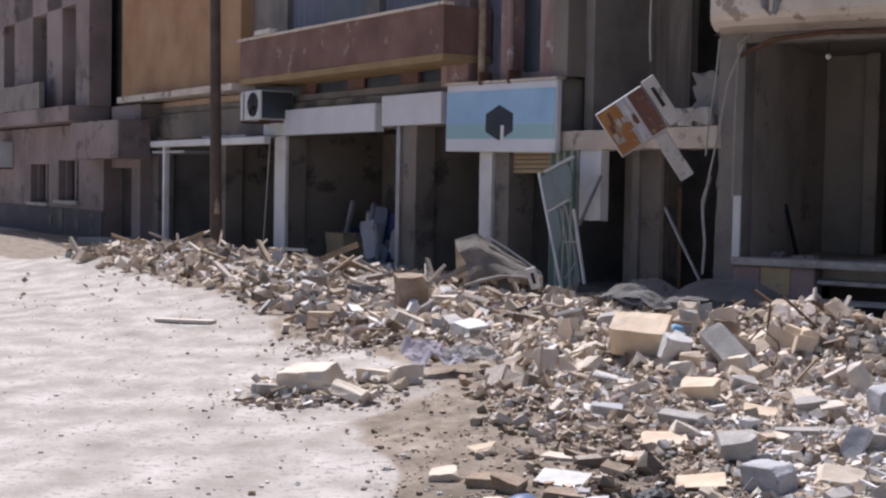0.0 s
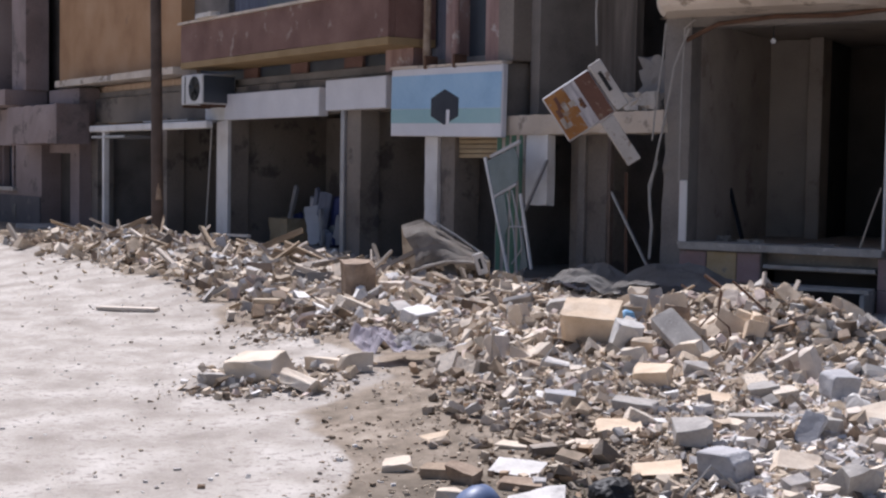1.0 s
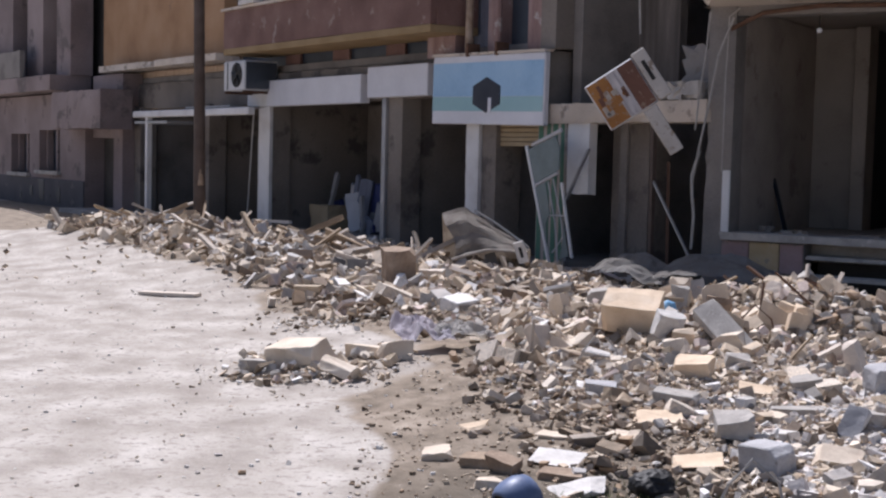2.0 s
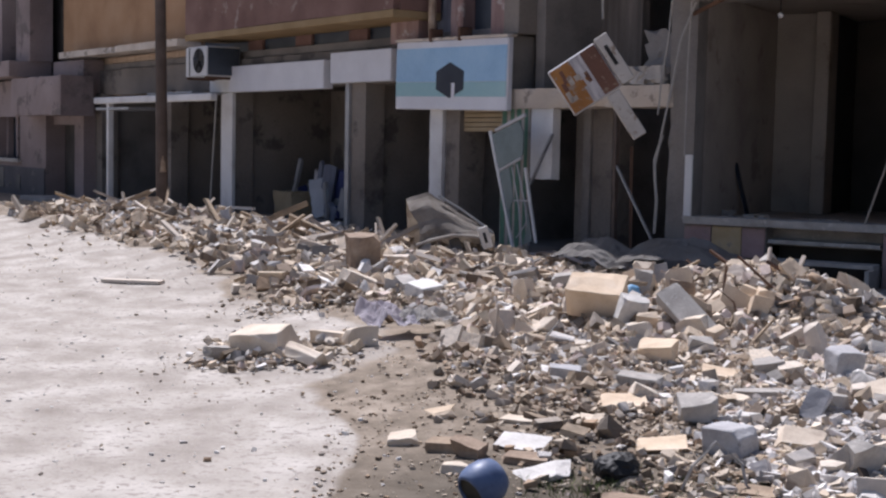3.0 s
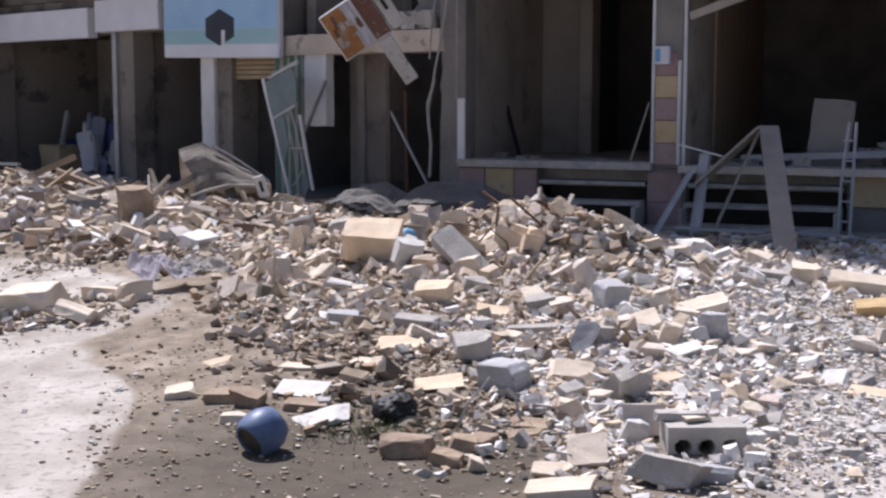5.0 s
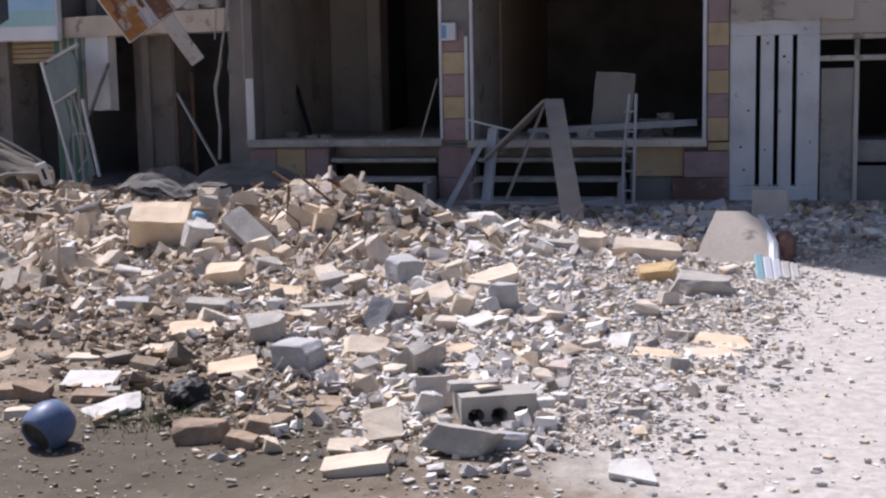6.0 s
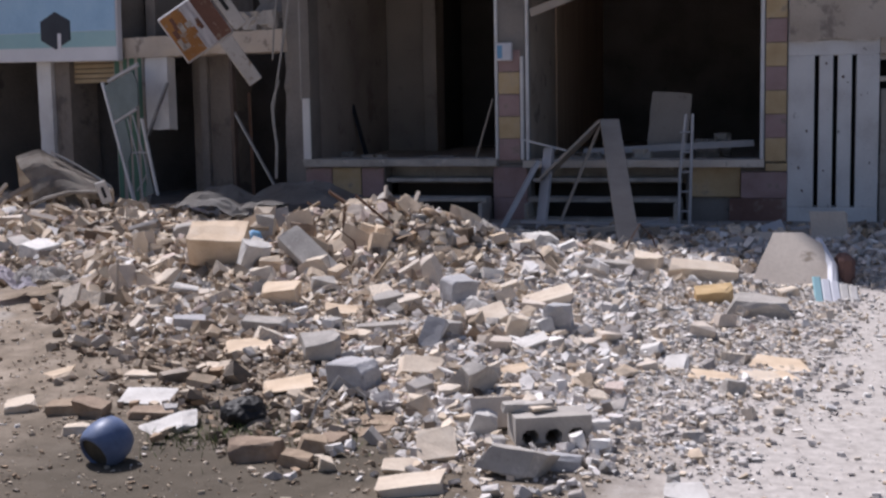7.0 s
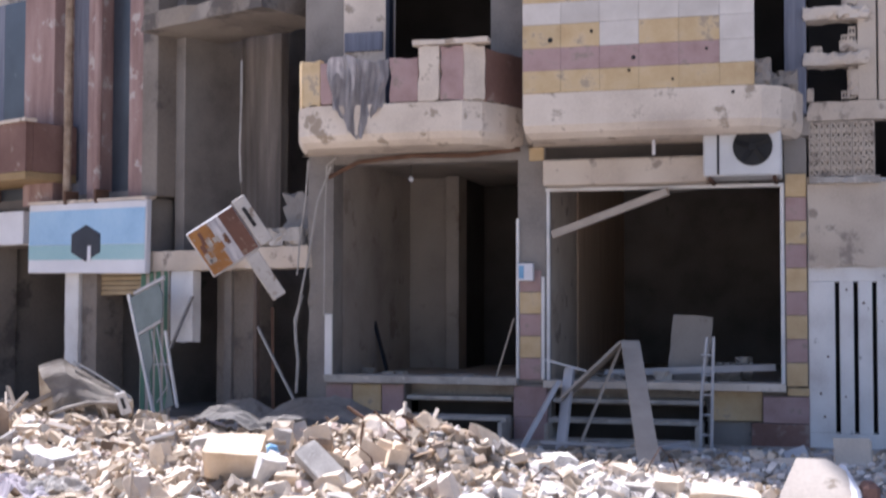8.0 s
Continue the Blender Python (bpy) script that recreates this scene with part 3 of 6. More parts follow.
for i in range(25):
    u = i / 24
    drop = 0.55 + 0.42 * math.exp(-((u - 0.45) / 0.28) ** 2) + 0.16 * noise.noise((u * 9, 1.0, 5.0))
    g.append([bm.verts.new((0.62 + 0.74 * u + 0.05 * noise.noise((u * 5, v * 0.25, 2.0)) + (0.45 - u) * 0.12 * (v / 8) ** 2, -0.95 - 0.05 * math.sin(u * 23) - 0.05 * noise.noise((u * 7, v * 0.4, 8.0)), 4.52 + 0.05 * math.sin(u * 6) - drop * v / 8)) for v in range(9)])
for a, b in zip(g, g[1:]):
    for k in range(8):
        bm.faces.new((a[k], b[k], b[k + 1], a[k + 1]))
bmesh.ops.solidify(bm, geom=bm.faces[:], thickness=0.012)
part("torn_sheet", bm, M_RAGGREY, balc_l, "torn grey sheet over the parapet")
# wall of the first floor behind it
rpart("upper_wall", boxes((-0.05, 0.48, 0.0, 0.3, 3.78, 6.6), (2.36, 2.84, 0.0, 0.3, 3.78, 6.6), (1.08, 2.36, 0.0, 0.3, 6.2, 6.6)), M_PLASTER)
pier = rpart("upper_pier", boxes((0.48, 1.05, -0.05, 0.3, 3.78, 6.6)), M_FASCIA, "pale upper pier")
tile(pier, M_CURTAIN, 0.50, 1.0, -0.08, -0.052, 4.78, 5.02)
rpart("door_frame", boxes((1.04, 1.09, -0.08, 0.1, 3.78, 6.2)), M_NAVY, "dark steel door frame")
# painted dark to give the unlit room behind the balcony door
pieces("upper_room_wall", ((-0.05, 6.0, 3.2, 3.4, 3.78, 6.6), (2.9, 3.0, 0.3, 3.2, 3.78, 6.6)), M_DARK, tower, "upper room wall, its shade put into the colour")
rpart("upper_slab", boxes((-0.1, 6.1, -0.0, 3.4, 6.6, 6.8)), M_PLASTER)
# right balcony: banded tiles
OUT_R = [(2.80, -0.05), (2.90, -0.55), (2.96, -0.90), (3.6, -0.92), (4.4, -0.92), (5.2, -0.92), (5.60, -0.90), (5.80, -0.75), (5.95, -0.45), (6.02, -0.05)]
balc_r = curved_balcony("balcony", "balcony with whitewashed edge and banded ochre and mauve tiles", OUT_R, 3.52, 4.02, M_FASCIA)
part("parapet", boxes((2.97, 5.45, -0.89, -0.78, 4.0, 6.0)), M_CREAMSTONE, balc_r)
part("side_parapet", boxes((2.97, 3.07, -0.778, 0.0, 4.0, 6.0)), M_GRIME, balc_r)
rr = random.Random(5)
for z0, z1, kinds in ((4.025, 4.275, "YYYYYY"), (4.28, 4.53, "MMMMMW"), (4.535, 4.80, "YYWYYW"), (4.805, 5.05, "WWWWWW"), (5.055, 5.30, "YYYYYW"), (5.305, 5.55, "MMMMMM")):
    x = 2.96
    for k, c in enumerate(kinds):
        w = 0.44 if k < 5 else 0.37
        part("tile", boxes((x + 0.0012, x + w - 0.0012, -0.912 - rr.random() * 0.002, -0.888, z0 - 0.0012, z1 + 0.0012), bevel=0.0015), {"Y": M_TILE_Y, "M": M_TILE_M, "W": M_TILE_W}[c], balc_r)
        x += w
for x, z, r in ((4.22, 4.38, 0.025), (4.17, 4.24, 0.02), (3.28, 4.62, 0.03), (3.75, 4.70, 0.02), (5.30, 3.95, 0.02), (5.02, 4.44, 0.018), (4.65, 4.12, 0.015)):
    bm = bmesh.new()
    bmesh.ops.create_icosphere(bm, subdivisions=2, radius=r, matrix=Matrix.Translation((x, -0.919, z)) @ Matrix.Scale(0.35, 4, (0, 1, 0)))
    part("shrapnel_hole", bm, M_BLACK, balc_r)
part("torn_edge", chipped(5.52, 5.70, -0.86, -0.66, 4.02, 4.32, 0.08, 0.06, 44), M_PLASTER, balc_r, "shattered parapet edge")
part("torn_edge", chipped(5.62, 5.98, -0.60, -0.30, 4.0, 4.22, 0.10, 0.06, 45), M_PLASTER, balc_r, "shattered parapet edge")
rpart("upper_wall", boxes((3.0, 5.35, 0.0, 0.3, 3.78, 6.6)), M_PLASTER)
rpart("upper_corner", chipped(5.82, 6.06, -0.05, 0.3, 3.78, 6.6, 0.04, 0.14, 12), M_CURTAIN, "grey-blue painted corner pier")
# unseen storey and roof, added tall enough to carry the shade of the building
rpart("upper_storey", boxes((-0.1, 9.0, 0.05, 8.0, 6.8, 15.6)), M_CREAMWALL, "unseen upper storey, added for its shade")
rpart("roof", boxes((-0.3, 9.2, -0.25, 8.2, 15.6, 15.8)), M_CONC)
pieces("rear_wall", ((-0.05, 9.0, 7.6, 8.0, -0.2, 6.8), (8.8, 9.0, 0.3, 7.6, -0.2, 6.8)), M_CREAMWALL, tower)

# wall with slots, vent blocks and a broken lattice
annex = rpart("annex_wall", boxes((6.056, 6.07, 0.30, 0.34, 0.2, 1.9)), M_PLASTER)
pieces("annex_wall", ((6.055, 7.04, 0.0, 0.3, -0.2, 0.20), (6.055, 7.04, 0.0, 0.3, 1.90, 3.06), (6.055, 6.345, 0.0, 0.3, 0.20, 1.90), (6.395, 6.545, 0.0, 0.3, 0.20, 1.90),
                                  (6.595, 6.745, 0.0, 0.3, 0.20, 1.90), (6.795, 7.04, 0.0, 0.3, 0.20, 1.90), ), M_POCKED, tower, "white slotted wall pocked by shrapnel")
rp = random.Random(9)
for k in range(9):
    bm = bmesh.new()
    bmesh.ops.create_icosphere(bm, subdivisions=2, radius=rp.uniform(0.006, 0.017), matrix=Matrix.Translation((rp.choice((6.15, 6.25, 6.47, 6.67, 6.88, 6.95)) + rp.uniform(-0.04, 0.04), -0.002, rp.uniform(0.3, 1.98))) @ Matrix.Scale(0.3, 4, (0, 1, 0)))
    part("shrapnel_hole", bm, M_RUST, annex)
# black plate supplies the shade seen through the slots
part("slot_backing", boxes((6.3, 6.85, 0.26, 0.29, 0.1, 2.0)), M_BLACK, annex, "black backing for the shade in the slots")
part("band", chipped(6.06, 7.4, -0.05, 0.0, 2.05, 3.05, 0.03, 0.12, 51), M_CREAMWALL, annex, "cream render band")
part("sill", chipped(6.04, 6.85, -0.12, 0.0, 3.0, 3.08, 0.03, 0.1, 52), M_CONC, annex)
vent = rpart("vent_screen", boxes((6.06, 6.80, 0.14, 0.2, 3.08, 3.72)), M_GRIME, "perforated breeze-block screen")
for i in range(6):
    for j in range(6):
        x, z = 6.08 + 0.1175 * i + 0.004 * (i // 2), 3.09 + 0.1025 * j + 0.004 * (j // 2)
        bm = bmesh.new()
        for q in ((x, x + 0.113, 0.0, 0.14, z, z + 0.016), (x, x + 0.113, 0.0, 0.14, z + 0.084, z + 0.099), (x, x + 0.016, 0.0, 0.14, z + 0.017, z + 0.083), (x + 0.097, x + 0.113, 0.0, 0.14, z + 0.017, z + 0.083)):
            add_box(bm, *q)
        for a in (45, -45):
            add_box(bm, -0.05, 0.05, 0.01, 0.13, -0.009, 0.009, m=Matrix.Translation((x + 0.0565, 0.001 if a > 0 else 0.004, z + 0.05)) @ Matrix.Rotation(radians(a), 4, "Y"))
        part("vent_block", bm, M_CREAMWALL, vent)
rpart("annex_band", chipped(6.06, 7.6, -0.02, 0.3, 3.72, 3.94, 0.03, 0.12, 55), M_CREAMWALL)
lat = rpart("lattice_wall", boxes((6.62, 6.82, 0.0, 0.2, 3.94, 5.6), (6.06, 6.14, 0.0, 0.2, 3.94, 4.1)), M_CREAMWALL, "shattered lattice wall with dark holes")
for k, z in enumerate((4.34, 4.86)):
    part("broken_ledge", chipped(6.02, 6.75, -0.10, 0.25, z, z + 0.15, 0.06, 0.07, 60 + k), M_FASCIA, lat)
for k, (x, z, w, h) in enumerate(((6.5, 4.0, 0.14, 0.30), (6.42, 4.5, 0.22, 0.14), (6.45, 5.02, 0.25, 0.12), (6.10, 4.48, 0.14, 0.10))):
    part("broken_block", chipped(x, x + w, 0.0, 0.14, z, z + h, 0.04, 0.05, 70 + k), M_CREAMWALL, lat)
for x, z in ((6.60, 3.97), (6.60, 4.06), (6.60, 4.15), (6.52, 3.97), (6.60, 4.24), (6.60, 4.52), (6.60, 4.61), (6.52, 4.52), (6.60, 4.70), (6.52, 4.61)):
    bm = bmesh.new()
    for q in ((x - 0.08, x, 0.02, 0.14, z, z + 0.014), (x - 0.08, x, 0.02, 0.14, z + 0.075, z + 0.088), (x - 0.08, x - 0.067, 0.02, 0.14, z + 0.015, z + 0.074), (x - 0.013, x, 0.02, 0.14, z + 0.015, z + 0.074), (x - 0.048, x - 0.032, 0.03, 0.13, z + 0.015, z + 0.074)):
        add_box(bm, *q)
    part("pierced_block", bm, M_CREAMWALL, lat)
# dark sheet stands for unlit space behind the annex openings
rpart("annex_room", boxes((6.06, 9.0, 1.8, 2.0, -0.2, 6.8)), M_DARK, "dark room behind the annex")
rpart("annex_upper", boxes((6.84, 9.0, 0.0, 0.3, 3.94, 6.8)), M_CREAMWALL)
door = rpart("door", boxes((7.06, 7.42, 0.10, 0.16, 0.0, 1.52), (7.06, 7.42, 0.12, 0.15, 0.0, 0.55)), M_PLASTER_L, "pale closed door panel below a transom")
part("door_frame", boxes((7.42, 7.47, 0.06, 0.20, 0.0, 1.84), (7.04, 8.2, 0.06, 0.20, 1.60, 1.66), (7.04, 8.2, 0.06, 0.22, 1.84, 1.90)), M_FASCIA, door)
part("door_panel", boxes((7.47, 8.1, 0.12, 0.16, 0.0, 0.42)), M_PLASTER, door)
rpart("annex_lintel", boxes((7.042, 9.0, 0.0, 0.3, 1.9, 3.72), (8.1, 9.0, 0.0, 0.3, -0.2, 1.9)), M_CREAMWALL)

# ---- left building: row of open shops ----
row = thing("shop_row", FL, "row of shelled shops with white fascias and a red-brown balcony", "building")


def lpart(name, bm, mat, label="", parent=None):
    return part(name, bm, mat, parent or row, label)


lpart("pillar", chipped(-12.45, -11.95, -0.02, 0.05, -0.3, 2.5, 0.03, 0.15, 80), M_WPAINT, "white painted pillar face")
lpart("pillar", chipped(-12.42, -11.97, 0.05, 0.45, -0.3, 2.5, 0.03, 0.15, 80), M_GRIME)
lpart("pillar", chipped(-5.14, -4.80, -0.03, 0.10, -0.3, 2.6, 0.04, 0.12, 81), M_WPAINT, "white pillar with flaking plaster")
lpart("pillar", chipped(-4.78, -4.42, 0.02, 0.5, -0.3, 2.6, 0.03, 0.12, 82), M_GRIME)
lpart("steel_post", boxes((-7.66, -7.54, -0.04, 0.08, -0.3, 2.6)), M_STEEL, "thin steel shop post")
lpart("pillar", chipped(-7.54, -7.10, 0.02, 0.4, -0.3, 2.6, 0.03, 0.12, 83), M_GRIME)
lpart("pillar", chipped(-2.69, -2.22, 0.0, 0.14, 1.12, 2.12, 0.012, 0.1, 84), M_WPAINT, "white pillar stump hanging from the beam")
lpart("pillar", chipped(-2.30, -1.55, 0.5, 0.9, -0.3, 2.3, 0.03, 0.12, 85), M_GRIME)
lpart("pillar", chipped(-15.3, -14.9, 0.0, 0.4, -0.3, 2.6, 0.03, 0.15, 86), M_GRIME)
lpart("pillar", chipped(-19.6, -18.9, 0.0, 0.4, -0.3, 2.6, 0.03, 0.15, 87), M_GRIME)
lpart("beam", chipped(-19.6, -4.4, 0.1, 0.45, 2.55, 3.15, 0.04, 0.25, 88), M_GRIME)
lpart("beam", chipped(-3.25, 0.05, -0.05, 0.45, 2.10, 2.38, 0.05, 0.12, 89), M_CREAMWALL, "cracked pale beam with broken top")
lpart("beam", boxes((-4.4, -3.2, 0.05, 0.45, 2.1, 3.15)), M_PLASTER)
for k, (a, b, mt) in enumerate(((-19.3, -19.1, M_PLASTER), (-15.2, -15.0, M_GRIME), (-12.25, -12.05, M_GRIME), (-7.40, -7.20, M_GRIME), (-4.75, -4.55, M_PLASTER), (-2.1, -1.95, M_PLASTER))):
    lpart("party_wall", boxes((a, b, 0.45, 4.6, -0.3, 3.15 if b < -3 else 2.2)), mt)
# back wall coloured near-black for the unlit depth of the shops
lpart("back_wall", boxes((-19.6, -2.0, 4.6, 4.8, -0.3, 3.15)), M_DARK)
pieces("inner_wall", ((-11.95, -10.9, 2.2, 2.35, -0.3, 2.6), (-9.0, -8.6, 2.2, 2.35, -0.3, 2.6)), M_GRIME, row)
lpart("shop_floor", boxes((-19.6, -2.0, 0.0, 4.8, -0.3, 0.10)), M_PAVE)
lpart("mezzanine_slab", boxes((-19.6, -3.05, 0.2, 6.0, 3.16, 3.30)), M_PLASTER)
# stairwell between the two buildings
# the stairwell's own shadow is painted in with the soot on these two
lpart("stairwell_wall", boxes((-2.2, -1.6, 2.2, 2.4, -0.3, 6.8)), M_DARK, "stairwell wall, dark for shadow and soot")
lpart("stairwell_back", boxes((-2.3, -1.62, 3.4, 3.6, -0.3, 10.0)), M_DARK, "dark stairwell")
lpart("stairwell_side", boxes((-3.0, -2.8, 0.3, 3.6, 2.4, 6.8)), M_PLASTER, "streaked grey loggia wall")
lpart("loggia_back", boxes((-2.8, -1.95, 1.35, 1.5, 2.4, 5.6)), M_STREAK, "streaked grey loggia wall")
lpart("loggia_ceiling", chipped(-3.0, -0.5, -0.35, 1.0, 5.42, 5.66, 0.06, 0.25, 92), M_GRIME, "chipped balcony slab overhead")
lpart("broken_parapet", chipped(-0.95, -0.1, -0.05, 0.2, 2.38, 2.62, 0.12, 0.08, 93), M_CONC)
lpart("broken_parapet", chipped(-0.75, -0.15, 0.25, 0.35, 2.38, 3.1, 0.12, 0.1, 94), M_PLASTER)
# fascias
for a, b, z0, z1 in ((-11.92, -8.27, 2.49, 2.99), (-8.04, -6.14, 2.57, 3.09)):
    lpart("fascia", boxes((a, b, -0.12, 0.08, z0, z1), bevel=0.012), M_SIGNWHITE, "white blank shop fascia")
lpart("fascia", boxes((-12.9, -11.94, -0.06, 0.1, 2.5, 2.75)), M_WPAINT, "white blank shop fascia")
# mezzanine band: dark windows and red-brown piers
lpart("mezzanine_window", boxes((-14.0, -6.3, 0.35, 0.42, 3.15, 3.75)), M_WINDOW, "dark mezzanine glass")
for k in range(3):
    lpart("mezzanine_pier", boxes((-11.9 + 1.9 * k, -11.3 + 1.9 * k, 0.28, 0.345, 3.16, 3.75)), M_BROWNWALL)
# brown balcony
bal = lpart("balcony", boxes((-12.9, -5.36, -0.60, 0.3, 3.50, 3.62)), M_YBAND, "red-brown rendered balcony with ochre foot")
part("parapet", chipped(-12.9, -5.36, -0.595, -0.47, 3.62, 4.36, 0.02, 0.25, 95), M_BROWNWALL, bal)
part("side_parapet", boxes((-5.48, -5.365, -0.465, 0.3, 3.622, 4.36)), M_BROWNWALL, bal)
part("coping", chipped(-12.98, -5.30, -0.64, -0.44, 4.36, 4.41, 0.02, 0.2, 96), M_FASCIA, bal, "pale chipped coping")
part("coping_fragment", chipped(-12.0, -11.3, -0.72, -0.52, 4.41, 4.50, 0.03, 0.1, 97), M_WHITESTONE, bal, "white broken coping piece")
# upper wall behind the balcony
pieces("upper_wall", ((-14.2, -12.6, 0.3, 0.6, 3.6, 6.6), (-9.4, -8.9, 0.3, 0.6, 3.6, 6.6)), M_PLASTER, row)
for a, b, mt in ((-12.6, -11.2, M_CURTAIN), (-11.2, -9.4, M_WINDOW), (-8.9, -7.6, M_CURTAIN), (-7.6, -6.3, M_WINDOW)):
    lpart("upper_window", boxes((a, b, 0.42, 0.5, 3.6, 6.6)), mt)
# pipes, piers and windows above the blue sign
for a, b, y, mt, nm in ((-6.35, -5.55, 0.0, M_MAUVE, "upper_pier"), (-5.55, -4.85, 0.35, M_CURTAIN, "upper_window"), (-4.85, -4.55, 0.12, M_MAUVE, "upper_pier"), (-4.55, -3.75, 0.35, M_WINDOW, "upper_window"),
                        (-3.75, -3.35, 0.05, M_MAUVE, "upper_pier"), (-3.35, -3.0, -0.02, M_GRIME, "upper_pier")):
    lpart(nm, boxes((a + 0.003, b - 0.003, y, 0.6, 3.16, 6.8)), mt)
for x, mt in ((-5.1, M_BROWNSTONE), (-4.35, M_MAUVE)):
    lpart("pipe", tube([(x, -0.05, 3.1), (x, -0.05, 4.6), (x + 0.01, -0.05, 6.8)], 0.06, 8), mt, "vertical drain pipe")
# orange wall, ledges and the far wing
lpart("orange_wall", boxes((-21.5, -14.2, 0.0, 0.4, 3.55, 9.5)), M_ORANGE, "faded orange rendered wall")
lpart("ledge", chipped(-20.6, -13.6, -0.45, 0.1, 3.45, 3.60, 0.05, 0.25, 98), M_FASCIA, "chipped grey ledge")
lpart("mezzanine_wall", boxes((-19.6, -14.0, 0.25, 0.5, 2.55, 3.45)), M_BROWNIN)
lpart("awning_beam", boxes((-17.2, -11.2, -0.85, -0.70, 2.30, 2.44), bevel=0.02), M_WPAINT, "white awning beam")
pieces("awning_sheet", ((-17.2, -15.3, -0.80, 0.1, 2.16, 2.22), (-14.6, -12.4, -0.68, 0.1, 2.46, 2.50)), M_STEEL, row, "dark sheet awning")
lpart("awning_post", boxes((-16.55, -16.43, -0.80, -0.68, -0.3, 2.30)), M_WPAINT, "thin white awning post")
# unseen masses above the row, their height chosen for the shade they throw
pieces("upper_mass", ((-14.2, -2.2, 0.6, 8.0, 6.6, 11.4), (-21.5, -14.2, 0.4, 8.0, 3.3, 10.0)), M_CREAMWALL, row, "unseen upper storey, added for its shade")
lpart("rear_wall", boxes((-21.5, -2.2, 7.6, 8.0, -0.3, 6.6)), M_CREAMWALL)

# ---- far building down the street ----
far = thing("corner_house", FL, "grimy beige house with small windows down the street", "building")
pieces("wall", ((-34, -27.9, -0.5, 0.0, -0.6, 3.0), (-26.1, -25.2, -0.5, 0.0, -0.6, 3.0), (-23.4, -21.4, -0.5, 0.0, -0.6, 3.0), (-19.9, -19.3, -0.3, 0.2, -0.6, 3.4), (-27.9, -26.1, -0.5, 0.0, -0.6, 0.85), (-25.2, -23.4, -0.5, 0.0, -0.6, 0.95),
                   (-27.9, -26.1, -0.5, 0.0, 1.95, 3.0), (-25.2, -23.4, -0.5, 0.0, 2.05, 3.0), (-21.4, -19.9, -0.3, 0.2, 1.85, 3.4)), M_HOUSE, far, bevel=0)
for a, b, z0, z1 in ((-27.9, -26.1, 0.85, 1.95), (-25.2, -23.4, 0.95, 2.05)):
    w = part("window", boxes((a, b, -0.12, -0.06, z0, z1)), M_WINDOW, far)
    pieces("window_frame", ((a, a + 0.12, -0.3, -0.13, z0, z1), ((a + b) / 2 - 0.06, (a + b) / 2 + 0.06, -0.3, -0.13, z0, z1), (b - 0.12, b, -0.3, -0.13, z0, z1)), M_HOUSE, w)
    part("window_sill", boxes((a - 0.1, b + 0.1, -0.62, -0.3, z0 - 0.1, z0)), M_CONC, w)
part("dado", boxes((-34, -21.42, -0.54, -0.504, -0.6, 0.74)), M_DADO, far, "dark painted dado")
for k, x in enumerate((-26.9, -26.0, -25.1, -24.3, -23.6)):      # illegible scrawl on the wall
    part("scrawl", boxes((x, x + 0.22 + 0.12 * (k % 3), -0.552, -0.541, 0.12 + 0.11 * (k % 2), 0.20 + 0.2 * (k % 3) + 0.11), bevel=0), M_NAVY, far)
# sheet in interior dark puts shade into the doorway
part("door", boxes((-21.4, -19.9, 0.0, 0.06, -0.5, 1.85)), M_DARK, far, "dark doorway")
part("box_canopy", chipped(-22.6, -18.9, -1.0, -0.2, 2.05, 3.0, 0.05, 0.3, 99), M_HOUSE, far, "projecting beige concrete box")
part("upper_floor", boxes((-34, -22.4, -1.1, 0.0, 3.05, 3.45)), M_HOUSE, far)
pieces("upper_wall", ((-34, -30.5, -0.6, 0.0, 3.45, 10), (-29.3, -27.4, -0.6, 0.0, 3.45, 10), (-26.0, -24.6, -0.6, 0.0, 3.45, 10), (-23.4, -22.3, -0.6, 0.0, 3.45, 10), (-30.5, -23.4, -0.6, 0.0, 6.2, 10)), M_HOUSE, far)
# one dark sheet gives all upper openings their unlit depth
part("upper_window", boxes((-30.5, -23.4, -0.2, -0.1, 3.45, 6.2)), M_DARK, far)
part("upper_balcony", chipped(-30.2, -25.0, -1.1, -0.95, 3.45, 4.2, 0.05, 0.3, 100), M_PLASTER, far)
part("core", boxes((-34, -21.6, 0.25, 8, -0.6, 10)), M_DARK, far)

# ---- raised pavement before both fronts ----
tagged(part("pavement", chipped(-21, 0.1, -1.3, 0.0, -0.1, 0.10, 0.04, 0.4, 101), M_PAVE, None, at=FL), "dusty raised pavement strip before the shop row", "pavement", kind="structure")
tagged(part("pavement", chipped(0.2, 9.0, -0.75, 0.0, -0.1, 0.04, 0.03, 0.4, 102), M_PAVE, None, at=FR), "dusty raised pavement strip before the raised shops", "pavement", kind="structure")

